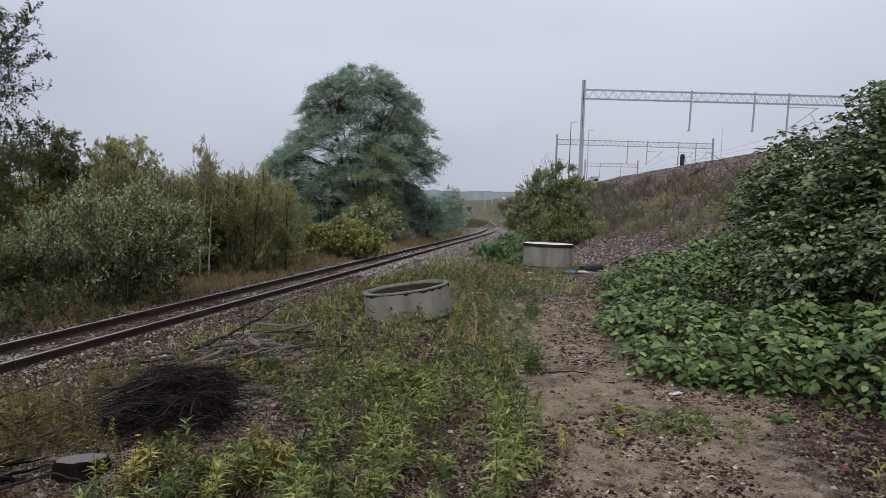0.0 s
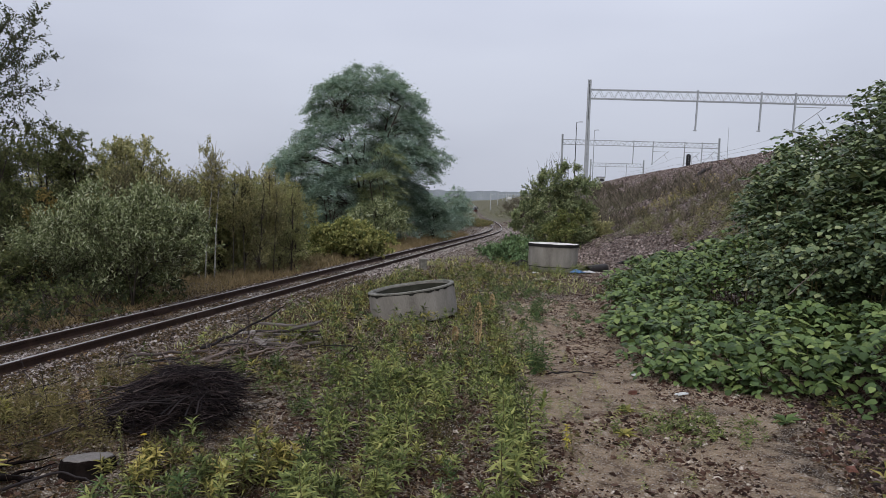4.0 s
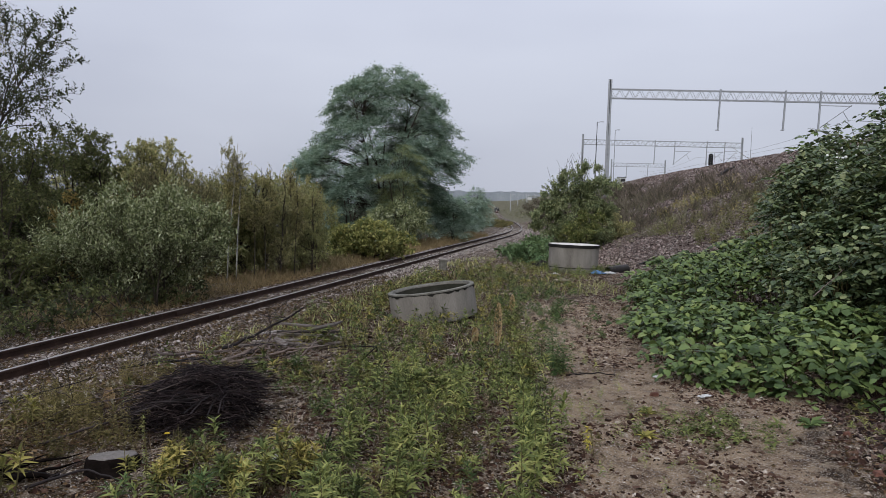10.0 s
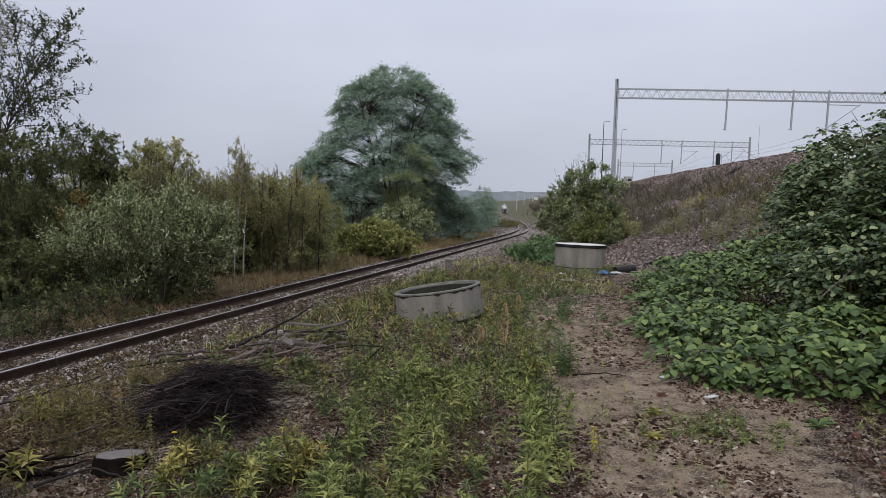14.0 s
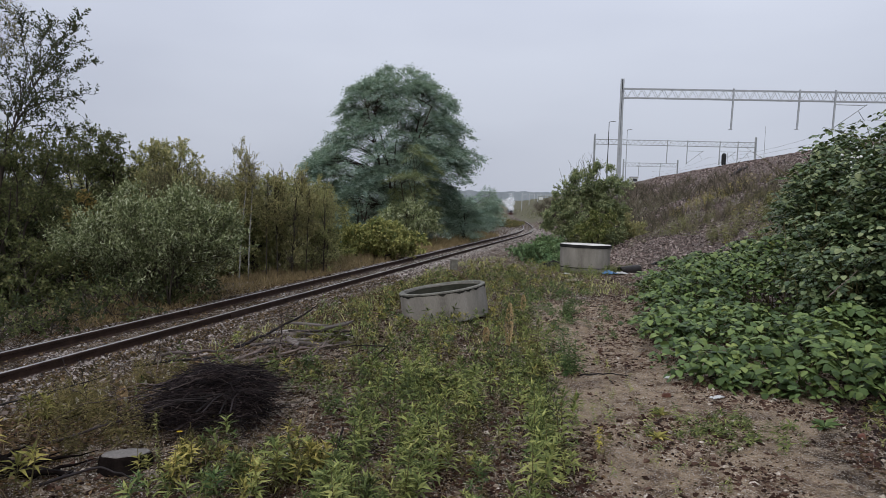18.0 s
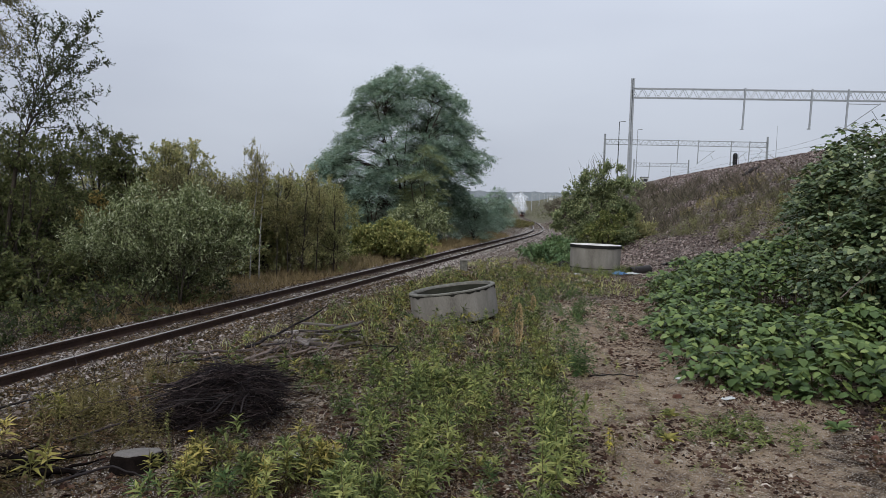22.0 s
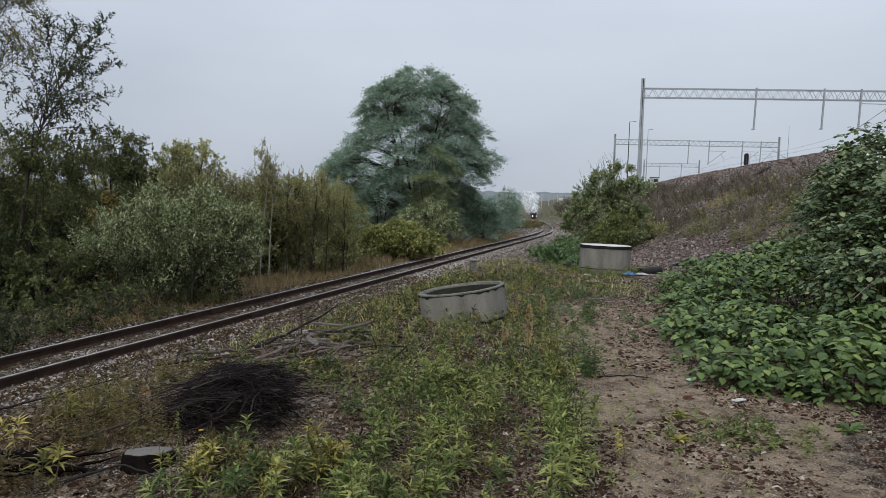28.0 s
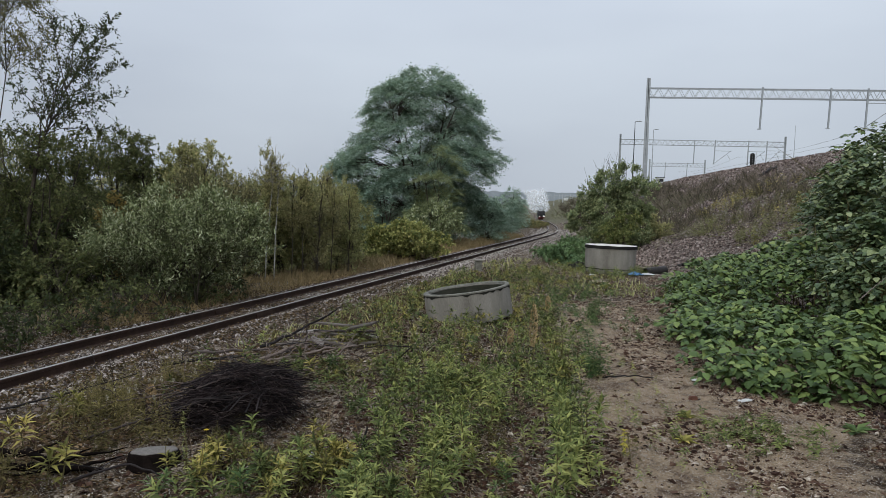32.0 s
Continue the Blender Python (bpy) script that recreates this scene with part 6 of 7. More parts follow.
branch("fallen_branch", "pale dead stick caught in the knotweed", [(5.2, 9.6, 0.95), (5.6, 9.9, 1.15), (5.95, 10.2, 1.3)], 0.008, 0.004, BARE_WOOD, 1, 31)
branch("fallen_log", "dark old log lying on the slag slope", [(18.1, 45.8, 4.4), (19.0, 46.8, 4.75), (19.9, 47.8, 5.06)], 0.1, 0.08, TWIG, 0, 32)

# ---------------------------------------------------------------- main line on the embankment
def gantry(x0, x1, y0, y1, top, drops, depth=0.9):
    """A catenary gantry: two posts, a laced girder and hanging drop posts."""
    ob = thing("catenary_gantry", "grey steel lattice gantry over the main railway line", "gantry", pose(0, 0, 0), "catenary gantries")
    for x, y in ((x0, y0), (x1, y1)):
        z0 = float(ground_z(x, y)) - 0.3
        g = Geo()
        for sx in (-1, 1):
            g.beam((x + sx * 0.11, y, z0), (x + sx * 0.075, y, top + 1.0), 0.085, 0.22)
        k = z0 + 0.5
        while k < top + 0.8:
            g.box((0.24, 0.06, 0.1), (x, y, k))
            k += 0.8
        post = part("post", g, GALV, ob)
        part("footing", Geo().box((0.9, 0.9, 0.5), (x, y, z0 + 0.35), bevel=0.05), CONCRETE, post)
    g = Geo()
    a, b = Vector((x0, y0, top)), Vector((x1, y1, top))
    for dy in (-0.3, 0.3):
        for dz in (0, -depth):
            g.beam(a + Vector((0, dy, dz)), b + Vector((0, dy, dz)), 0.085)
    girder = part("girder", g, GALV, ob)
    m = int((b - a).length / 0.5)
    for dy in (-0.3, 0.3):
        lace = Geo()
        for i in range(m):
            p, q = a.lerp(b, i / m), a.lerp(b, (i + 1) / m)
            z = (0, -depth) if i % 2 == 0 else (-depth, 0)
            lace.beam(p + Vector((0, dy, z[0])), q + Vector((0, dy, z[1])), 0.035)
        part("lacing", lace, GALV, girder)
    for x, low, arm in drops:
        y = y0 + (y1 - y0) * (x - x0) / (x1 - x0)
        g = Geo().beam((x + 0.08, y - 0.34, top + 0.15), (x - 0.02, y - 0.34, low), 0.15, 0.14)
        g.box((0.28, 0.24, 0.08), (x - 0.06, y - 0.34, low))
        d = part("drop_post", g, GALV, ob)
        if arm:
            part("bracket_arm", Geo().beam((x, y - 0.34, low + 2.4), (x + arm, y - 0.34, low + 2.4), 0.07).beam((x, y - 0.34, low + 0.1), (x + arm, y - 0.34, low + 2.5), 0.07)
                 .beam((x + arm * 0.75, y - 0.34, low + 1.8), (x + arm * 0.95, y - 0.34, low + 0.9), 0.05), GALV, d)
    return ob


gantry(17.0, 47.5, 72.0, 70.0, 14.05, [(27.75, 10.15, 0), (34.1, 10.3, 0), (37.5, 10.4, 3.2)])
gantry(26.5, 55.5, 132.0, 130.0, 14.6, [(39.6, 10.4, 0), (43.2, 10.4, 3.0), (49.0, 10.4, 3.0), (52.2, 10.6, 2.4)])
gantry(46.6, 60.6, 192.0, 190.0, 14.2, [(50.5, 10.6, 0), (56.0, 10.6, 0)])

g = Geo()
wires = thing("overhead_wires", "thin dark overhead contact wires of the main line", "wires")
for x1, x2, x3, x0 in ((40.8, 47.5, 54.0, 41.5), (47.0, 53.3, 60.0, 47.5)):
    for z, sag in ((10.1, 0.0), (11.5, 0.9)):
        pts = [(x0, 50.0, z), (x1, 71.0, z), (x2, 131.0, z + 0.3), (x3, 191.0, z + 0.5)]
        path = []
        for p, q in zip(pts[:-1], pts[1:]):
            for k in range(10):
                s = k / 10
                path.append((p[0] + (q[0] - p[0]) * s, p[1] + (q[1] - p[1]) * s, p[2] + (q[2] - p[2]) * s - sag * 4 * s * (1 - s)))
        path.append(pts[-1])
        part("wire", Geo().tube(path, 0.012, 5), DARK_STEEL, wires)

sig = thing("railway_signal", "black railway signal head on a post above the embankment", "signal", pose(25.3, 66.0, float(ground_z(25.3, 66.0)) - 0.1))
part("mast", Geo().tube([(0, 0, 0), (0, 0, 1.3)], 0.06, 10), GALV, sig)
outline = [(0.2 * math.cos(a), (0.38 if math.sin(a) >= 0 else -0.38) + 0.2 * math.sin(a)) for a in [math.pi * k / 12 for k in range(24)]]
shield = Geo().faces([(x, dy, 0.85 + z) for dy in (-0.05, 0.05) for x, z in outline], [tuple(range(23, -1, -1)), tuple(range(24, 48))] + [(k, (k + 1) % 24, 24 + (k + 1) % 24, 24 + k) for k in range(24)])
head = part("head", shield.box((0.26, 0.25, 0.95), (0, 0.17, 0.85), bevel=0.05), BLACK_PAINT, sig, "black rounded signal backboard")
part("ladder", Geo().tube([(-0.36, 0.1, 0), (-0.36, 0.1, 1.5)], 0.022, 6).tube([(0.36, 0.1, 0), (0.36, 0.1, 1.5)], 0.022, 6), GALV, sig)
for k in range(4):
    part("hood", Geo().tube([(0, -0.05, 0.5 + 0.23 * k), (0, -0.22, 0.5 + 0.23 * k)], 0.085, 12), BLACK_PAINT, head)

for name, label, x, y, z1, arm in (("lamp_post", "slim dark lamp post with a short arm", 19.8, 90.0, 12.85, 0.45), ("lamp_post", "grey twin lamp post on the embankment", 24.6, 100.0, 13.0, 0.3),
                                   ("antenna_mast", "thin whip mast on the embankment", 29.0, 66.0, 10.0, 0)):
    z0 = float(ground_z(x, y)) - 0.2
    ob = thing(name, label, "mast", pose(x, y, 0))
    part("pole", Geo().tube([(0, 0, z0), (0, 0, z1)], (0.08 if arm else 0.04, 0.04 if arm else 0.015), 8), DARK_STEEL if arm == 0.45 else GALV, ob)
    if arm:
        part("arm", Geo().tube([(0, 0, z1), (arm, 0, z1 + 0.08)], 0.05, 6).box((0.4, 0.2, 0.09), (arm + 0.15, 0, z1 + 0.07), bevel=0.02), GALV, ob)
    if arm == 0.3:
        part("pole", Geo().tube([(-0.7, 0, z0), (-0.7, 0, z1)], (0.07, 0.04), 8), GALV, ob)

cabinet = thing("trackside_cabinet", "small white trackside cabinet with a dark panel", "cabinet", pose(25.8, 100.0, float(ground_z(25.8, 100.0)) - 0.05))
part("body", Geo().box((1.05, 0.7, 0.8), (0, 0, 0.4), bevel=0.04), WHITE, cabinet)
part("panel", Geo().box((0.55, 0.03, 0.4), (0.1, -0.36, 0.42), bevel=0.01), DARK_STEEL, cabinet)
part("roof", Geo().box((1.2, 0.85, 0.07), (0, 0, 0.835), bevel=0.02), DARK_STEEL, cabinet)

# far masts and a white board
for px, y, h in ((37.5, 370, 8.5), (43.0, 385, 8.5), (47.5, 400, 9), (44.5, 360, 8.5), (49.5, 390, 9), (50.5, 375, 8.5), (54.0, 395, 9), (58.0, 405, 9), (63.0, 420, 9)):
    z0 = float(ground_z(px, y)) - 0.2
    z1 = 2.1 + 20 * y / 1243
    ob = thing("catenary_mast", "pale grey catenary mast far along the line", "mast", pose(px, y, 0), "far masts")
    part("pole", Geo().tube([(0, 0, min(z0, z1 - h)), (0, 0, z1)], (0.22, 0.16), 6), PALE, ob)
    part("cantilever", Geo().beam((0, 0, z1 - 1.0), (2.2, 0, z1 - 0.6), 0.2), PALE, ob)
board = thing("white_board", "small white board far along the line", "sign", pose(42.3, 330, 0))
part("panel", Geo().box((1.9, 0.15, 1.2), (0, 0, 2.1 + 3.0), bevel=0.03), WHITE, board)
part("leg", Geo().beam((-0.9, 0, -1.5), (-0.9, 0, 4.4), 0.12), GALV, board)
part("leg", Geo().beam((0.9, 0, -1.5), (0.9, 0, 4.4), 0.12), GALV, board)
n = 5200
y = 100 + 330 * rng.random(n) ** 1.2
x = track_x(y) + np.where(rng.random(n) < 0.75, 2.6 + 26 * rng.random(n) ** 1.3, -2.6 - 20 * rng.random(n) ** 1.3)
k = (vnoise(x, y, 6) > 0.4) & ((x < foot_x(y) + 5) | (y > 200))
P = np.stack([x, y, ground_z(x, y) + rng.uniform(0, 1.3, n) * (0.4 + vnoise(x, y, 9))], 1)[k]
n = len(P)
tagged(part("far_scrub", Geo().scatter(leaf_shape(1, 0.7), P, turns(rng.uniform(0, 6.28, n), rng.normal(0.5, 0.5, n), rng.normal(0, 0.5, n)), rng.uniform(0.2, 0.55, n)), SCRUB), "grey-olive scrub along the far track", "scrub", kind="stuff")
for k, (x, y, w, h) in enumerate(((13.8, 92, 1.6, 1.5), (15.5, 104, 2.0, 2.0), (17.6, 118, 2.2, 2.4), (12.2, 82, 1.2, 1.1), (19.3, 150, 2.0, 3.0))):
    plant("track_shrub", "dull olive shrub on the embankment foot", "bush", x, y, [(0, 0, h * 0.55, w, w, h * 0.5, 24)], OVAL, 0.13, 4200, BROWN_WEED, BARK, 0.04, 90 + k, stems=5, clump=0.3, group="shrubs by the curve")
for k, (x, y, w, h) in enumerate(((6.3, 70, 1.0, 0.5), (7.6, 80, 0.8, 0.42), (5.2, 66, 1.2, 0.7), (6.9, 75, 0.9, 0.45))):
    plant("track_shrub", "dull gold low scrub inside the curve of the track", "bush", x, y, [(0, 0, h * 0.5, w, w, h * 0.5, 24)], OVAL, 0.15, 1600, DULL_GOLD, BARK, 0.04, 95 + k, stems=5, clump=0.3, group="shrubs by the curve")

# ---------------------------------------------------------------- steam train
def lying(geo_profile, y0, z, sides=20):
    """A profile turned round a line along y."""
    g = Geo().lathe(geo_profile, sides)
    v = g.v[0]
    g.v[0] = np.stack([v[:, 0], v[:, 2] + y0, v[:, 1] + z], 1)
    return g


def wheel_set(owner, ys, r):
    for y in ys:
        ax = part("axle", Geo().tube([(-0.5, y, r), (0.5, y, r)], 0.06, 8), DARK_STEEL, owner)
        for sx in (-1, 1):
            g = Geo().lathe([(r, -0.05), (r, 0.05), (r * 0.85, 0.06), (r * 0.8, 0.02), (0.08, 0.02), (0.08, -0.04), (r * 0.8, -0.04)], 20)
            v = g.v[0]
            g.v[0] = np.stack([v[:, 2] + sx * 0.42, v[:, 0] + y, v[:, 1] + r], 1)
            part("wheel", g, RED_PAINT, ax)


loco = thing("steam_locomotive", "black narrow-gauge steam locomotive with lit headlamps", "locomotive")
part("frame", Geo().box((1.5, 6.6, 0.3), (0, -0.2, 0.75), bevel=0.03), RED_PAINT, loco)
part("buffer_beam", Geo().box((1.9, 0.14, 0.42), (0, 3.2, 0.75), bevel=0.03), RED_PAINT, loco, "red buffer beam")
part("buffer", Geo().tube([(0, 3.2, 0.7), (0, 3.6, 0.7)], 0.13, 12), DARK_STEEL, loco)
part("boiler", lying([(0.62, -1.6), (0.62, 2.2), (0.05, 2.2), (0.05, -1.6)], 0, 1.75), BLACK_PAINT, loco, smooth=False)
part("smokebox", lying([(0.68, 1.9), (0.68, 2.95), (0.6, 3.05), (0.05, 3.1), (0.05, 1.9)], 0, 1.75), BLACK_PAINT, loco)
part("chimney", Geo().lathe([(0.24, 2.2), (0.2, 2.32), (0.19, 2.62), (0.26, 2.7), (0.26, 2.77), (0.15, 2.77), (0.15, 2.2)], 18), BLACK_PAINT, loco)
loco.children[-1].location = (0, 2.5, 0)
part("steam_dome", Geo().lathe([(0.3, 2.25), (0.3, 2.6), (0.22, 2.78), (0.02, 2.82), (0.02, 2.25)], 18), BLACK_PAINT, loco)
loco.children[-1].location = (0, 0.8, 0)
part("side_tank", Geo().box((0.42, 3.0, 1.0), (-0.88, 0.3, 1.4), bevel=0.05), BLACK_PAINT, loco)
part("side_tank", Geo().box((0.42, 3.0, 1.0), (0.88, 0.3, 1.4), bevel=0.05), BLACK_PAINT, loco)
cab = part("cab", Geo().box((2.1, 1.7, 1.7), (0, -2.4, 1.75), bevel=0.05), BLACK_PAINT, loco)
part("roof", Geo().box((2.3, 2.0, 0.14), (0, -2.4, 2.66), bevel=0.06), DARK_STEEL, cab)
for sx in (-1, 1):
    part("window", Geo().box((0.4, 0.04, 0.4), (0.75 * sx, -1.53, 2.2), bevel=0.05), DARK_STEEL, cab)
    lampb = part("headlamp", Geo().tube([(0.72 * sx, 3.2, 1.12), (0.72 * sx, 3.42, 1.12)], 0.2, 14), BLACK_PAINT, loco)
    part("lens", Geo().tube([(0.72 * sx, 3.42, 1.12), (0.72 * sx, 3.46, 1.12)], 0.14, 14), LAMP, lampb, "lit lamp lens")
lampb = part("headlamp", Geo().tube([(0, 3.0, 2.45), (0, 3.25, 2.45)], 0.13, 14), BLACK_PAINT, loco)
part("lens", Geo().tube([(0, 3.25, 2.45), (0, 3.28, 2.45)], 0.07, 14), LAMP, lampb, "lit lamp lens")
wheel_set(loco, (-1.8, -0.7, 0.4, 1.5), 0.4)

tender = thing("tender", "black coal tender behind the locomotive", "tender")
part("tank", Geo().box((1.95, 3.4, 1.3), (0, 0, 1.35), bevel=0.06), BLACK_PAINT, tender)
part("coal", scatter_stones(Geo(), np.stack([rng.uniform(-0.8, 0.8, 260), rng.uniform(-1.5, 1.5, 260), rng.uniform(1.95, 2.25, 260)], 1), rng.uniform(0.12, 0.3, 260)), BLACK_PAINT, tender)
part("frame", Geo().box((1.4, 3.6, 0.2), (0, 0, 0.62), bevel=0.03), RED_PAINT, tender)
wheel_set(tender, (-1.1, 1.1), 0.35)


def coach():
    ob = thing("passenger_coach", "dark green narrow-gauge passenger coach", "coach", group="coaches")
    body = part("body", Geo().box((2.0, 8.6, 1.9), (0, 0, 1.75), bevel=0.08), COACH, ob)
    part("roof", Geo().box((2.1, 8.8, 0.22), (0, 0, 2.78), bevel=0.09), DARK_STEEL, ob)
    for sx in (-1, 1):
        for k in range(6):
            part("window", Geo().box((0.03, 0.9, 0.7), (1.0 * sx, -3.4 + 1.36 * k, 2.0), bevel=0.01), DARK_STEEL, body)
    part("frame", Geo().box((1.5, 8.4, 0.2), (0, 0, 0.68), bevel=0.03), BLACK_PAINT, ob)
    wheel_set(ob, (-3.2, -2.2, 2.2, 3.2), 0.33)
    return ob


coaches = [coach()]
for k in range(2):
    coaches.append(copy_thing(coaches[0], pose(0, 0, 0)))

ms, t, bsdf, s_out = shader("steam")
bsdf.inputs["Base Color"].default_value = (0.86, 0.87, 0.885, 1)
bsdf.inputs["Roughness"].default_value = 1.0
bsdf.inputs["Specular IOR Level"].default_value = 0.0
tp = t.nodes.new("ShaderNodeBsdfTransparent")
tl = t.nodes.new("ShaderNodeBsdfTranslucent")
tl.inputs["Color"].default_value = (0.88, 0.89, 0.9, 1)
m1, m2 = t.nodes.new("ShaderNodeMixShader"), t.nodes.new("ShaderNodeMixShader")
m1.inputs[0].default_value = 0.5
thick = ramp(t, noise_tex(t, 0.7, 2.0), [(0.3, (0.13, 0.13, 0.13)), (0.7, (0.3, 0.3, 0.3))])
t.links.new(thick, m2.inputs[0])
t.links.new(bsdf.outputs[0], m1.inputs[1])
t.links.new(tl.outputs[0], m1.inputs[2])
t.links.new(tp.outputs[0], m2.inputs[1])
t.links.new(m1.outputs[0], m2.inputs[2])
t.links.new(m2.outputs[0], s_out.inputs[0])
STEAM = ms

steam = thing("steam_cloud", "white steam drifting from the locomotive chimney", "steam")
puff_meshes = []
for k in range(6):
    bm = bmesh.new()
    bmesh.ops.create_icosphere(bm, subdivisions=3, radius=rng.uniform(0.75, 1.15))
    for v in bm.verts:
        v.co *= 1.0 + 0.55 * noise.noise(v.co * 1.3 + Vector((7.0 * k, 0, 0))) + 0.25 * noise.noise(v.co * 3.1 + Vector((0, 5.0 * k, 0)))
    me = bpy.data.meshes.new("puff")
    bm.to_mesh(me)
    bm.free()
    me.polygons.foreach_set("use_smooth", [True] * len(me.polygons))
    me.materials.append(STEAM)
    puff_meshes.append(me)
PUFFS = 210
puffs = []
for k in range(PUFFS):
    p = new("puff", puff_meshes[k % 6])
    p.parent = steam
    tagged(p, kind="stuff")
    puffs.append(p)

# ---------------------------------------------------------------- weeds on the near ground
def cover(n, x0, x1, y0, y1, power=1.0):
    return rng.uniform(x0, x1, n), y0 + (y1 - y0) * rng.random(n) ** power


def weed_field(name, label, shape, x, y, size, mat, lean=0.15):
    n = len(x)
    P = np.stack([x, y, ground_z(x, y) - 0.01], 1)
    g = Geo().scatter(shape, P, turns(rng.uniform(0, 6.28, n), rng.normal(0, lean, n), rng.normal(0, lean, n)), size)
    return tagged(part(name, g, mat), label, "weeds", kind="stuff")


def open_ground(x, y):
    """Where weeds may grow: not on sand, rails or under the heaps."""
    free = (sand_share(x, y) < 0.35) & (x - track_x(y) > 1.25) & (x < foot_x(y) - 0.2)
    free &= ((x + 2.2) / 0.95) ** 2 + ((y - 6.55) / 0.8) ** 2 > 1
    free &= ((x + 2.38) / 0.4) ** 2 + ((y - 5.05) / 0.42) ** 2 > 1
    free &= ((x + 2.25) / 1.1) ** 2 + ((y - 8.85) / 0.8) ** 2 > 1
    free &= (x + 0.12) ** 2 + (y - 12.85) ** 2 > 0.85 ** 2
    free &= (x - 4.42) ** 2 + (y - 22.8) ** 2 > 0.85 ** 2
    free &= ((x - 0.15) / 0.3) ** 2 + ((y - 21.0) / 1.3) ** 2 > 1
    return free


free = lambda x, y, scale, level, shift=0.0: open_ground(x, y) & (vnoise(x + shift, y, scale) > level)
def patch(label, n, box, power, level, scale, shift, shape, lo, hi, mat, lean=0.15):
    x, y = cover(n, *box, power)
    ok = free(x, y, scale, level, shift) & (x - track_x(y) > 1.45 + 0.9 * vnoise(x, y, 1.0))
    return weed_field("weeds", label, shape, x[ok], y[ok], rng.uniform(lo, hi, ok.sum()), mat, lean)


near, green = (-4.8, 4.4, 4.0, 25.0), (-2.0, 4.4, 4.0, 25.0)
patch("olive-green weeds with narrow leaves", 430, green, 1.3, 0.54, 0.45, 0, star_clump(0.32, 2, 16, 0.1, 11, 0.1), 0.5, 1.2, WEED)
patch("low green weeds with narrow leaves", 800, green, 1.3, 0.53, 0.4, 15, star_clump(0.13, 2, 11, 0.07, 12, 0.08), 0.5, 1.3, WEED)
patch("yellowing weeds with narrow leaves", 360, near, 1.2, 0.57, 0.45, 40, star_clump(0.3, 2, 15, 0.09, 13, 0.1), 0.5, 1.25, NETTLE_YELLOW)
patch("golden feathery weeds", 700, (-4.8, 2.2, 4.4, 22.0), 1.2, 0.6, 0.45, 70, weed_clump(0.28, 3, 26, 0.05, 14, 0.06), 0.5, 1.2, WEED_DRY)
patch("brown feathery weeds gone to seed", 650, (-4.8, 2.2, 4.4, 20.0), 1.2, 0.54, 0.4, 95, weed_clump(0.28, 3, 26, 0.04, 15, 0.07), 0.5, 1.2, DRY)
patch("yellow-green weeds round the well ring", 800, (-2.6, 3.4, 7.5, 24.0), 1.0, 0.47, 0.35, 20, star_clump(0.24, 2, 12, 0.09, 19, 0.09), 0.6, 1.25, NETTLE_YELLOW)
patch("mixed green weeds in the middle of the ground", 850, (-3.2, 2.8, 6.5, 20.0), 1.1, 0.5, 0.3, 60, star_clump(0.32, 2, 14, 0.1, 20, 0.1), 0.6, 1.25, WEED)
patch("dark green weeds with narrow leaves", 330, (-2.2, 2.6, 4.4, 20.0), 1.2, 0.55, 0.35, 130, star_clump(0.26, 2, 14, 0.09, 21, 0.1), 0.5, 1.2, MUGWORT)
patch("brownish fading weeds with narrow leaves", 300, (-3.0, 2.6, 4.4, 20.0), 1.2, 0.56, 0.35, 160, star_clump(0.28, 2, 15, 0.08, 22, 0.09), 0.5, 1.2, WEED_DRY)
x, y = rng.normal(-3.3, 0.45, 460), rng.normal(6.6, 0.8, 460)
keep = open_ground(x, y) & (vnoise(x, y, 0.4) > 0.6)
weed_field("golden_weeds", "golden feathery weeds beside the ballast", weed_clump(0.42, 3, 36, 0.05, 16, 0.07), x[keep], y[keep], rng.uniform(0.5, 1.2, keep.sum()), WEED_DRY)
x, y = rng.normal(2.65, 0.45, 90), rng.normal(6.55, 0.28, 90)
n = len(x)
weed_field("low_weeds", "flat patch of low green weeds on the sand", weed_shape(0.08, 14, 0.08, 17), x, y, rng.uniform(0.7, 1.5, n), WEED, 0.3)
x, y = cover(320, 0.9, 2.2, 5.0, 20.0)
weed_field("low_weeds", "scattered small weeds along the edge of the sand", weed_shape(0.12, 12, 0.06, 18), x, y, rng.uniform(0.5, 1.3, len(x)), WEED, 0.25)
x, y = cover(42000, -5.8, 4.8, 4.0, 26.0, 2.3)
keep = (open_ground(x, y) | (rng.random(len(x)) < 0.12) | ((x - track_x(y) > 0.9) & (x < -1))) & (x - track_x(y) > 0.75)
n = int(keep.sum())
P = np.stack([x, y, ground_z(x, y) + 0.006], 1)[keep]
lit = Geo().scatter(leaf_shape(1, 0.5, 0.3, 0.1), P, turns(rng.uniform(0, 6.28, n), rng.normal(0, 0.25, n), rng.normal(0, 0.25, n)), rng.uniform(0.012, 0.06, n))
tagged(part("leaf_litter", lit, LITTER), "brown fallen leaves and stalks among the weeds", "leaf litter", kind="stuff")
n = 44000
y = 4.0 + 16 * rng.random(n) ** 1.5
x = track_x(y) + np.where(rng.random(n) < 0.3, rng.uniform(-1.6, 0.9, n), 0.75 + 2.3 * rng.random(n) ** 0.9)
x = np.where(np.abs(np.abs(x - track_x(y)) - GAUGE) < 0.08, x + 1.2, x)
P = np.stack([x, y, np.maximum(ground_z(x, y), track_z(y) - 0.1 - np.maximum(x - track_x(y) - 1.0, 0) * 0.27) + 0.008], 1)
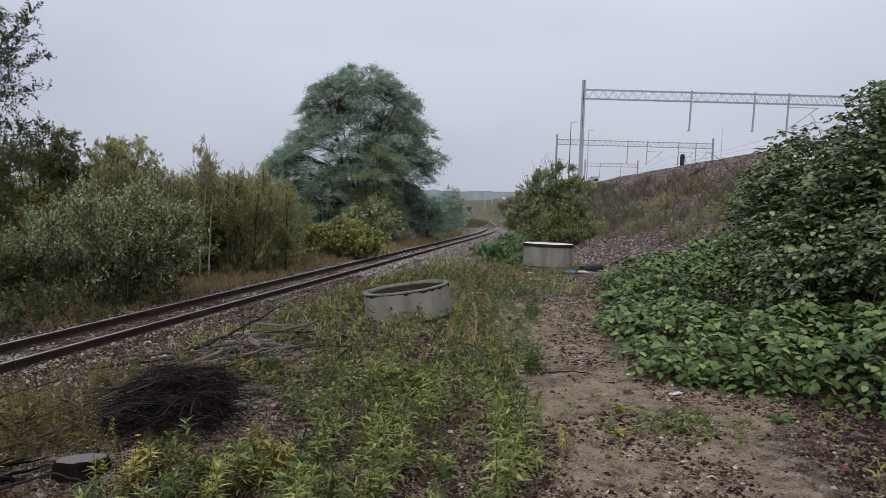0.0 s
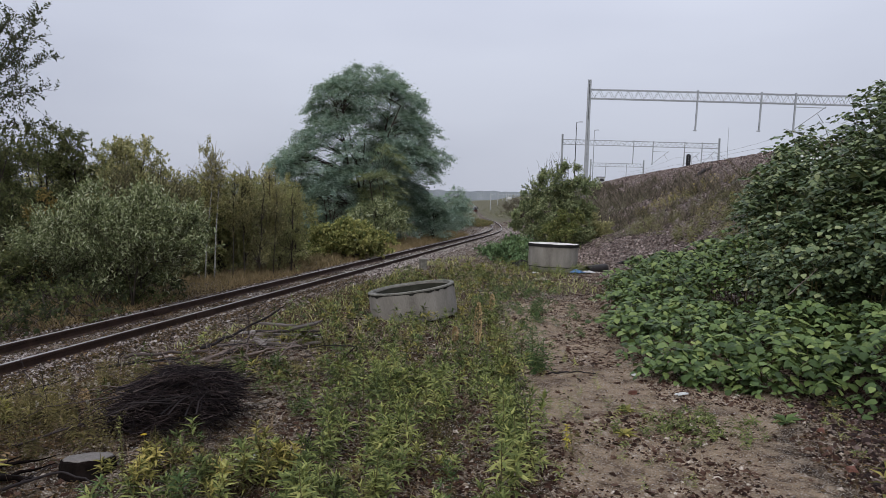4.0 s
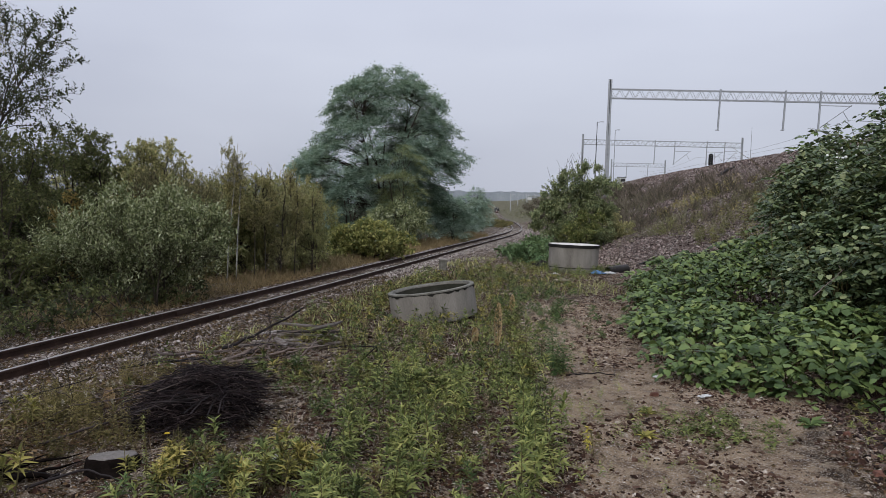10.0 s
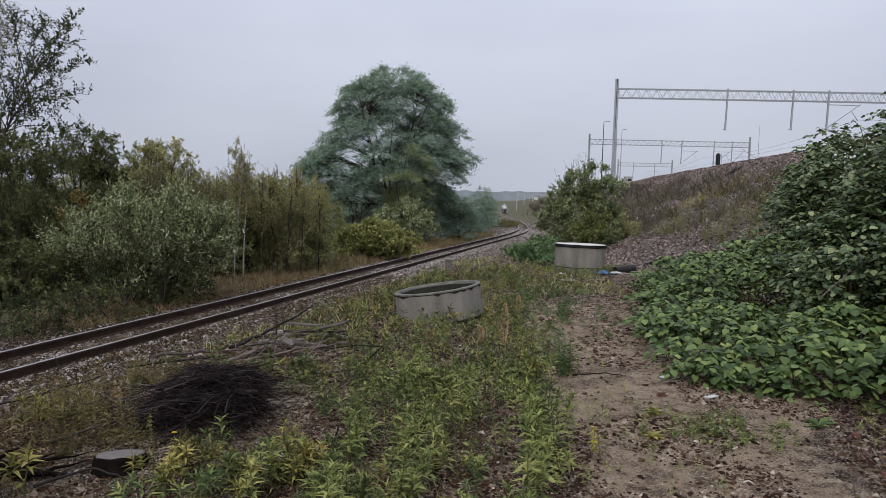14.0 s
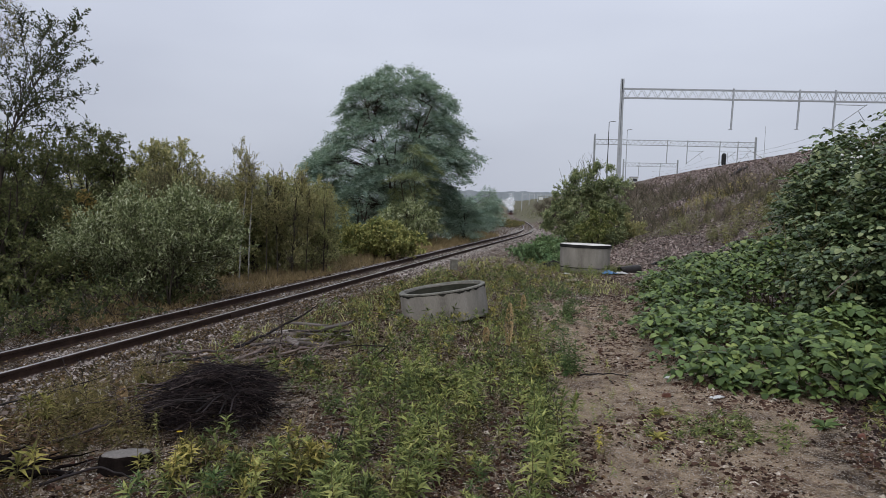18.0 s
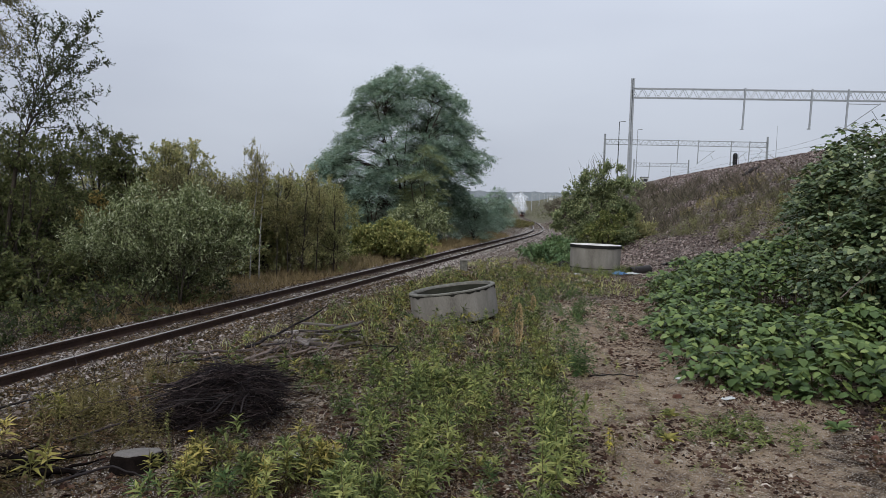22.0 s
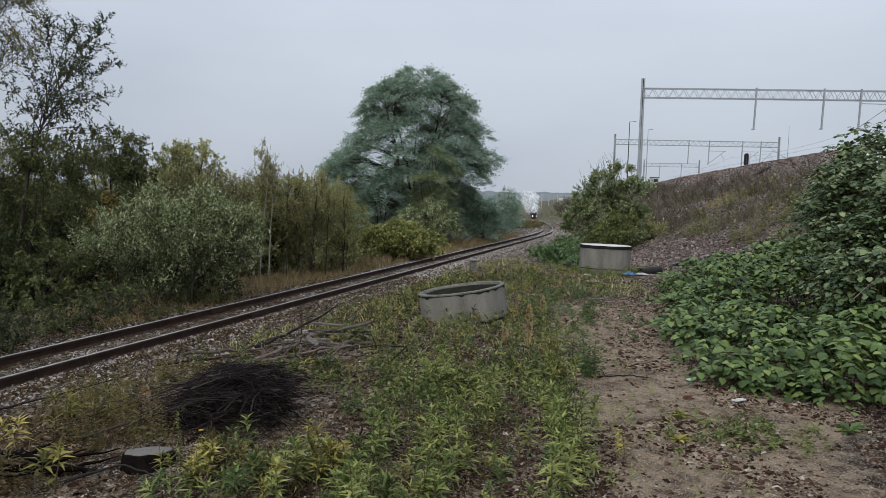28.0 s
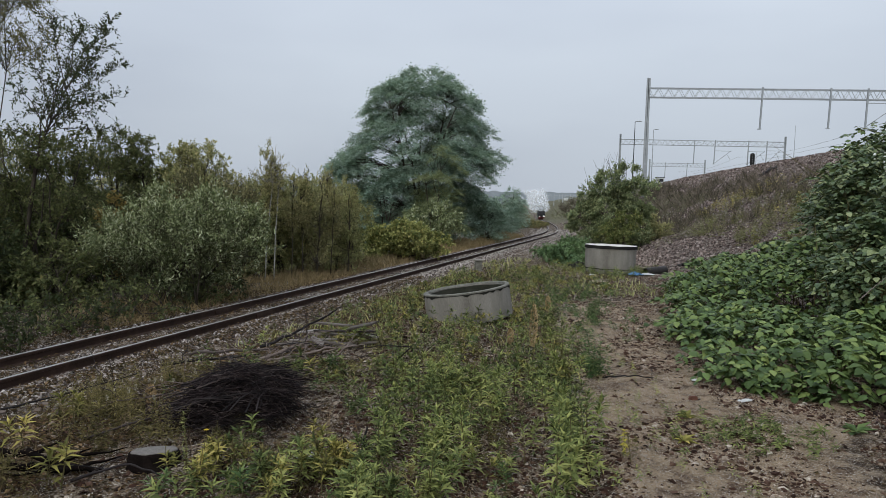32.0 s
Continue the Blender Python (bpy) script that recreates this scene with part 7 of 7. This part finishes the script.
lit = Geo().scatter(leaf_shape(1, 0.6, 0.3, 0.1), P, turns(rng.uniform(0, 6.28, n), rng.normal(0, 0.3, n), rng.normal(0, 0.3, n)), rng.uniform(0.015, 0.06, n))
tagged(part("leaf_litter", lit, LITTER), "brown fallen leaves along the ballast shoulder", "leaf litter", kind="stuff")
x, y = cover(5000, -5.2, 4.0, 4.2, 26.0, 1.2)
keep = open_ground(x, y) & (vnoise(x, y + 30, 1.1) > 0.4)
n = int(keep.sum())
P = np.stack([x, y, ground_z(x, y)], 1)[keep]
gr = Geo().scatter(blade_shape(0.24, 0.0025, 0.4), P, turns(rng.uniform(0, 6.28, n), rng.normal(0, 0.45, n), rng.normal(0, 0.45, n)), rng.uniform(0.4, 1.2, n))
tagged(part("dead_stalks", gr, DRY), "thin dead stalks standing among the weeds", "stalks", kind="stuff")
# thin dark weeds over the far end of the sand
x, y = rng.uniform(1.5, 3.5, 330), rng.uniform(11.0, 20.5, 330)
keep = vnoise(x, y + 8, 0.5) > 0.5
weed_field("low_weeds", "low dark green weeds on the far sand", star_clump(0.16, 2, 11, 0.08, 24, 0.1), x[keep], y[keep], rng.uniform(0.5, 1.3, keep.sum()), MUGWORT, 0.2)
# weeds round the foot of the covered well
a = rng.uniform(3.3, 6.2, 120)
d = rng.uniform(0.86, 1.5, 120)
weed_field("weeds", "dark green weeds round the foot of the covered well", weed_clump(0.34, 3, 12, 0.09, 23, 0.08), 4.42 + d * np.cos(a), 22.8 + d * np.sin(a), rng.uniform(0.4, 1.1, 120), WEED)
# short turf further off
x, y = cover(6000, -4.0, 4.6, 9.5, 27.0, 1.0)
keep = open_ground(x, y) & (vnoise(x, y, 1.4) > 0.36)
n = int(keep.sum())
P = np.stack([x, y, ground_z(x, y)], 1)[keep]
gr = Geo().scatter(blade_shape(0.15, 0.009, 0.6), P, turns(rng.uniform(0, 6.28, n), rng.normal(0, 0.35, n), rng.normal(0, 0.35, n)), rng.uniform(0.5, 1.2, n))
tagged(part("turf", gr, TURF), "short olive turf round the well rings", "grass", kind="stuff")

# the same growth goes on round the viewer
x, y = cover(700, -3.4, 1.2, -3.0, 4.2)
keep = (vnoise(x, y, 0.7) > 0.5) & (x ** 2 + y ** 2 > 1.0)
weed_field("weeds", "low green weeds on the trodden ground", weed_clump(0.12, 3, 8, 0.075, 27, 0.06), x[keep], y[keep], rng.uniform(0.5, 1.3, keep.sum()), WEED)
# single plants: shoots of goldenrod, one by one
kinds = []
for k, (h, leaves, ln, mat) in enumerate(((0.32, 20, 0.1, WEED), (0.24, 16, 0.095, WEED), (0.48, 30, 0.1, WEED), (0.28, 18, 0.095, NETTLE_YELLOW), (0.34, 20, 0.092, NETTLE_YELLOW), (0.3, 20, 0.075, WEED_DRY))):
    p = thing("goldenrod_plant", ("upright green goldenrod shoot with narrow leaves", "upright green goldenrod shoot with narrow leaves", "tall green goldenrod shoot with narrow leaves", "yellow-green goldenrod shoot with narrow leaves",
                                  "yellow-green goldenrod shoot with narrow leaves", "yellowed goldenrod shoot with curling leaves")[k], "goldenrod", pose(0, 0, 0), "goldenrod shoots")
    part("leaves", star_clump(h, (2, 3, 3, 2, 2, 2)[k], leaves, ln, 300 + k, 0.1), mat, p)
    part("stem", Geo().tube([(0, 0, 0), (0.012, 0.005, h * 0.5), (0, 0, h)], (0.005, 0.004, 0.002), 5), STEM, p)
    kinds.append(p)


def grow(kind, x, y, s):
    m = pose(x, y, float(ground_z(x, y)) - 0.01, rng.uniform(-9, 9), rng.uniform(-9, 9), rng.uniform(0, 360)) @ Matrix.Scale(s, 4)
    if kind.location.length == 0:
        kind.matrix_world = m
        return kind
    made = copy_thing(kind, pose(*m.translation, *[math.degrees(a) for a in m.to_euler()]))
    made.scale = (s, s, s)
    return made


for x0, x1, y0, y1, n, pool in ((-0.9, 1.25, 4.2, 8.2, 165, (0, 0, 0, 1, 1, 1, 2, 0, 5)), (-2.2, -0.9, 4.4, 5.6, 38, (3, 4, 1, 5, 1, 0)), (-3.3, -2.7, 4.2, 4.8, 3, (5, 5, 3)), (-3.6, -2.7, 5.3, 6.2, 9, (5, 5, 3)), (-3.0, -1.2, 7.6, 10.0, 24, (1, 5)), (0.9, 1.7, 8.0, 11.0, 20, (2, 1, 5))):
    made = 0
    while made < n:
        x, y = rng.uniform(x0, x1), rng.uniform(y0, y1)
        if not bool(open_ground(np.array([x]), np.array([y]))[0]) or vnoise(np.array([x]), np.array([y]), 0.5)[0] < 0.45:
            continue
        grow(kinds[pool[int(rng.integers(len(pool)))]], x, y, rng.uniform(0.7, 1.2))
        made += 1
for x, y, k, s in ((-2.12, 4.85, 4, 0.9), (0.8, 5.0, 2, 1.2), (0.95, 5.3, 2, 1.25), (0.72, 5.6, 2, 1.1), (0.98, 5.75, 2, 1.2), (0.85, 6.2, 2, 1.1), (1.0, 6.5, 2, 1.0), (0.6, 4.7, 2, 1.1), (-1.02, 5.05, 5, 1.2), (1.36, 5.75, 5, 0.9), (-2.85, 4.7, 4, 1.3)):
    grow(kinds[k], x, y, s)
for k, (x, y, h) in enumerate(((1.5, 8.9, 0.62), (1.62, 8.72, 0.5), (1.4, 9.05, 0.46), (1.52, 8.6, 0.36), (2.35, 13.4, 0.5), (2.2, 13.1, 0.4))):
    mug = thing("mugwort_plant", "tall bushy dark green weed at the edge of the sand", "weed", pose(x, y, float(ground_z(x, y)) - 0.01, 0, 0, 50 * k), "mugwort")
    part("leaves", weed_clump(h, 7, 30, 0.1, 330 + k, 0.08), MUGWORT, mug)
    part("stem", Geo().tube([(0, 0, 0), (0.01, 0.005, h * 0.5), (0, 0, h * 0.9)], (0.006, 0.005, 0.002), 5), STEM, mug)
for x, y, h in ((0.74, 8.25, 0.92), (0.55, 9.6, 0.4), (1.35, 12.4, 0.5), (-3.0, 6.4, 0.3)):
    sp = thing("seed_spike", "pale brown dry seed spike on a thin stalk", "weed", pose(x, y, float(ground_z(x, y)) - 0.01), "dry spikes")
    g = Geo()
    n = 340
    z = h * (0.45 + 0.55 * rng.random(n))
    a = rng.uniform(0, 6.28, n)
    w = 0.045 * np.sin(np.clip((z / h - 0.45) / 0.55, 0.02, 0.98) * 3.14) ** 0.6
    g.scatter(leaf_shape(1, 0.5), np.stack([w * np.cos(a), w * np.sin(a), z], 1), turns(a, rng.normal(0.6, 0.4, n), rng.normal(0, 0.5, n)), np.full(n, 0.03))
    part("seed_head", g, SPIKE, sp)
    part("stem", Geo().tube([(0, 0, 0), (0.01, 0, h * 0.5), (0, 0, h)], (0.005, 0.004, 0.002), 5), STEM, sp)

for k in range(14):
    x, y, h = -3.35 + 0.75 * rng.random(), 5.7 + 1.6 * rng.random(), rng.uniform(0.22, 0.4)
    if ((x + 2.06) / 0.8) ** 2 + ((y - 6.36) / 0.6) ** 2 < 1:
        continue
    sp = thing("seed_spike", "small pale fluffy seed head on a thin stalk", "weed", pose(x, y, float(ground_z(x, y)) - 0.01, rng.uniform(-8, 8), rng.uniform(-8, 8), 0), "pale seed heads")
    a, z = rng.uniform(0, 6.28, 26), h * (0.84 + 0.16 * rng.random(26))
    part("seed_head", Geo().scatter(leaf_shape(1, 0.5), np.stack([0.006 * np.cos(a), 0.006 * np.sin(a), z], 1), turns(a, rng.normal(0.7, 0.4, 26), rng.normal(0, 0.5, 26)), np.full(26, 0.022)), SEED_FLUFF, sp)
    part("stem", Geo().tube([(0, 0, 0), (0.008, 0, h * 0.5), (0, 0, h)], (0.003, 0.0025, 0.0015), 5), STEM, sp)
yellow = thing("yellowed_weed", "small bright yellow weed on the sand", "weed", pose(1.33, 5.9, float(ground_z(1.33, 5.9)) - 0.01))
part("leaves", weed_shape(0.22, 34, 0.075, 341, 0.5, 0.25), BRIGHT_YELLOW, yellow)
part("stem", Geo().tube([(0, 0, 0), (0.005, 0, 0.1), (0, 0, 0.2)], (0.004, 0.003, 0.002), 5), STEM, yellow)
for k, (x, y) in enumerate(((3.74, 6.81), (1.95, 6.3), (2.2, 7.05))):
    dock = thing("dock_plant", "low rosette of broad grey-green leaves on the sand", "weed", pose(x, y, float(ground_z(x, y)) - 0.01), "dock rosettes")
    a = np.arange(11) * 2.4
    part("leaves", Geo().scatter(leaf_shape(1.0, 0.34, 0.15, 0.2), np.tile([[0.0, 0.0, 0.015]], (11, 1)), turns(a, rng.uniform(0.15, 0.6, 11), rng.normal(0, 0.15, 11)), rng.uniform(0.14, 0.24, 11) * (1.0 if k == 0 else 0.65)), MUGWORT if k == 0 else NETTLE_YELLOW, dock)
spire = thing("leafy_spire", "pale green upright leafy spire beside the stump", "weed", pose(-2.06, 4.98, float(ground_z(-2.06, 4.98)) - 0.01, 2, -3, 0))
part("leaves", weed_shape(0.5, 90, 0.045, 340, 0.5, 0.1), SPIRE_LEAF, spire)
part("stem", Geo().tube([(0, 0, 0), (0.01, 0, 0.25), (0, 0, 0.5)], (0.006, 0.005, 0.002), 5), STEM, spire)
flower = thing("yellow_flower", "single yellow flower among the weeds", "flower", pose(-2.02, 5.25, float(ground_z(-2.02, 5.25)) - 0.01))
part("petals", Geo().scatter(leaf_shape(1, 0.7, 0.2, 0.2), np.tile([[0.0, 0.0, 0.27]], (7, 1)), turns(np.arange(7) * 0.9, np.full(7, 0.35), np.zeros(7)), np.full(7, 0.026)), YELLOW_PETAL, flower)
part("stem", Geo().tube([(0, 0, 0), (0.01, 0.01, 0.14), (0, 0, 0.275)], (0.003, 0.003, 0.002), 5), STEM, flower)
crumpled("paper_scrap", "torn pale paper scrap among the weeds", WHITE, -1.28, 5.5, 0.16, 0.08, 0.05, 8)

# the large leaves at the edge of the knotweed, one by one
leaf_meshes = []
for k in range(4):
    h = heart_shape(1.0)
    h.v[0] = h.v[0] * (0.92 + 0.08 * k, 1.0, 0.8 + 0.4 * k)
    leaf_meshes.append(h.mesh("leaf", KNOT_PIECE, True))
x, y = rng.uniform(2.8, 6.2, 600), rng.uniform(6.6, 9.2, 600)
h = canopy(x, y, MOUNDS)
front = np.flatnonzero((h > 0.12) & (canopy(x, y - 0.7, MOUNDS) < 0.35))[:50]
P, R, S = shoot_leaves(x[front], y[front], ground_z(x[front], y[front]) + h[front] * rng.uniform(0.6, 1.0, len(front)) + 0.03, 6, 9, (-1.9, 0.6))
for k in range(len(P)):
    lf = new("leaf", leaf_meshes[k % 4])
    lf.parent = knot
    lf.matrix_local = Matrix.Translation(P[k]) @ Matrix(R[k].tolist()).to_4x4() @ Matrix.Scale(float(S[k]) * 0.13, 4)

# the nearest ballast stones, one by one
stone_meshes = [s.mesh("stone", STONE_PIECE) for s in STONES]
for k in range(300):
    y = 5.0 + 6.5 * rng.random()
    off = rng.uniform(0.55, 1.9)
    x = float(track_x(y)) + off
    z = max(float(track_z(y)) - 0.12 - max(0, off - 1.05) * 0.264, float(ground_z(x, y)))
    s = new("stone", stone_meshes[k % 5])
    s.parent = ballast_bed
    s.matrix_local = pose(x, y, z + 0.01, rng.normal(0, 15), rng.normal(0, 15), rng.uniform(0, 360)) @ Matrix.Scale(rng.uniform(0.035, 0.07), 4)


# ---------------------------------------------------------------- what moves
TRAIN_T = [0, 6, 13, 19, 25, 28, 32]
TRAIN_Y = [450, 420, 385, 345, 295, 264, 222]


def train_y(t):
    fine = np.linspace(0, 32, 321)
    v = np.interp(fine, TRAIN_T, TRAIN_Y)
    k = np.exp(-0.5 * (np.arange(-25, 26) / 10.0) ** 2)
    v = np.convolve(np.pad(v, 25, mode="reflect", reflect_type="odd"), k / k.sum(), "valid")
    return float(np.interp(t, fine, v))


def motions():
    times = [float(k) for k in range(0, 33)]
    for ob, back in ((loco, 3.4), (tender, 8.9), (coaches[0], 15.4), (coaches[1], 24.6), (coaches[2], 33.8)):
        walk(ob, [(t, track_pose(train_y(t) + back, 0.0, True)) for t in times])
    r = np.random.default_rng(17)
    for k, p in enumerate(puffs):
        born = 13.5 + 18.0 * (k / len(puffs)) ** 0.85
        rows = []
        hide = 15.4 + 9.2 * (k % 3) + r.uniform(-2, 2)
        for t in np.arange(0.0, born - 0.35, 1.0):
            y = train_y(t) + hide
            rows.append((float(t), pose(float(track_x(y)), y, float(track_z(y)) + 1.75)))
        y0 = train_y(born) + 0.9
        x0, z0 = float(track_x(y0)), float(track_z(y0)) + 3.0
        rise, drift, away = 8.2 * r.random() ** 0.85 - 0.6, r.normal(-0.5, 1.35), r.uniform(-1.0, 4.0)
        spin = r.uniform(-60, 60)
        for age in (0.0, 0.5, 1.0, 2.0, 3.5, 6.0, 10.0, 18.5):
            t = born + age
            if t > 32.0 and rows[-1][0] >= 32.0:
                break
            f = 1 - math.exp(-age / 1.6)
            rows.append((min(t, 40.0), pose(x0 + drift * f + 0.12 * age * drift * 0.5, y0 + away * f, z0 + rise * f + 0.1 * age, 0, 0, spin * f)))
        walk(p, rows)


motions()
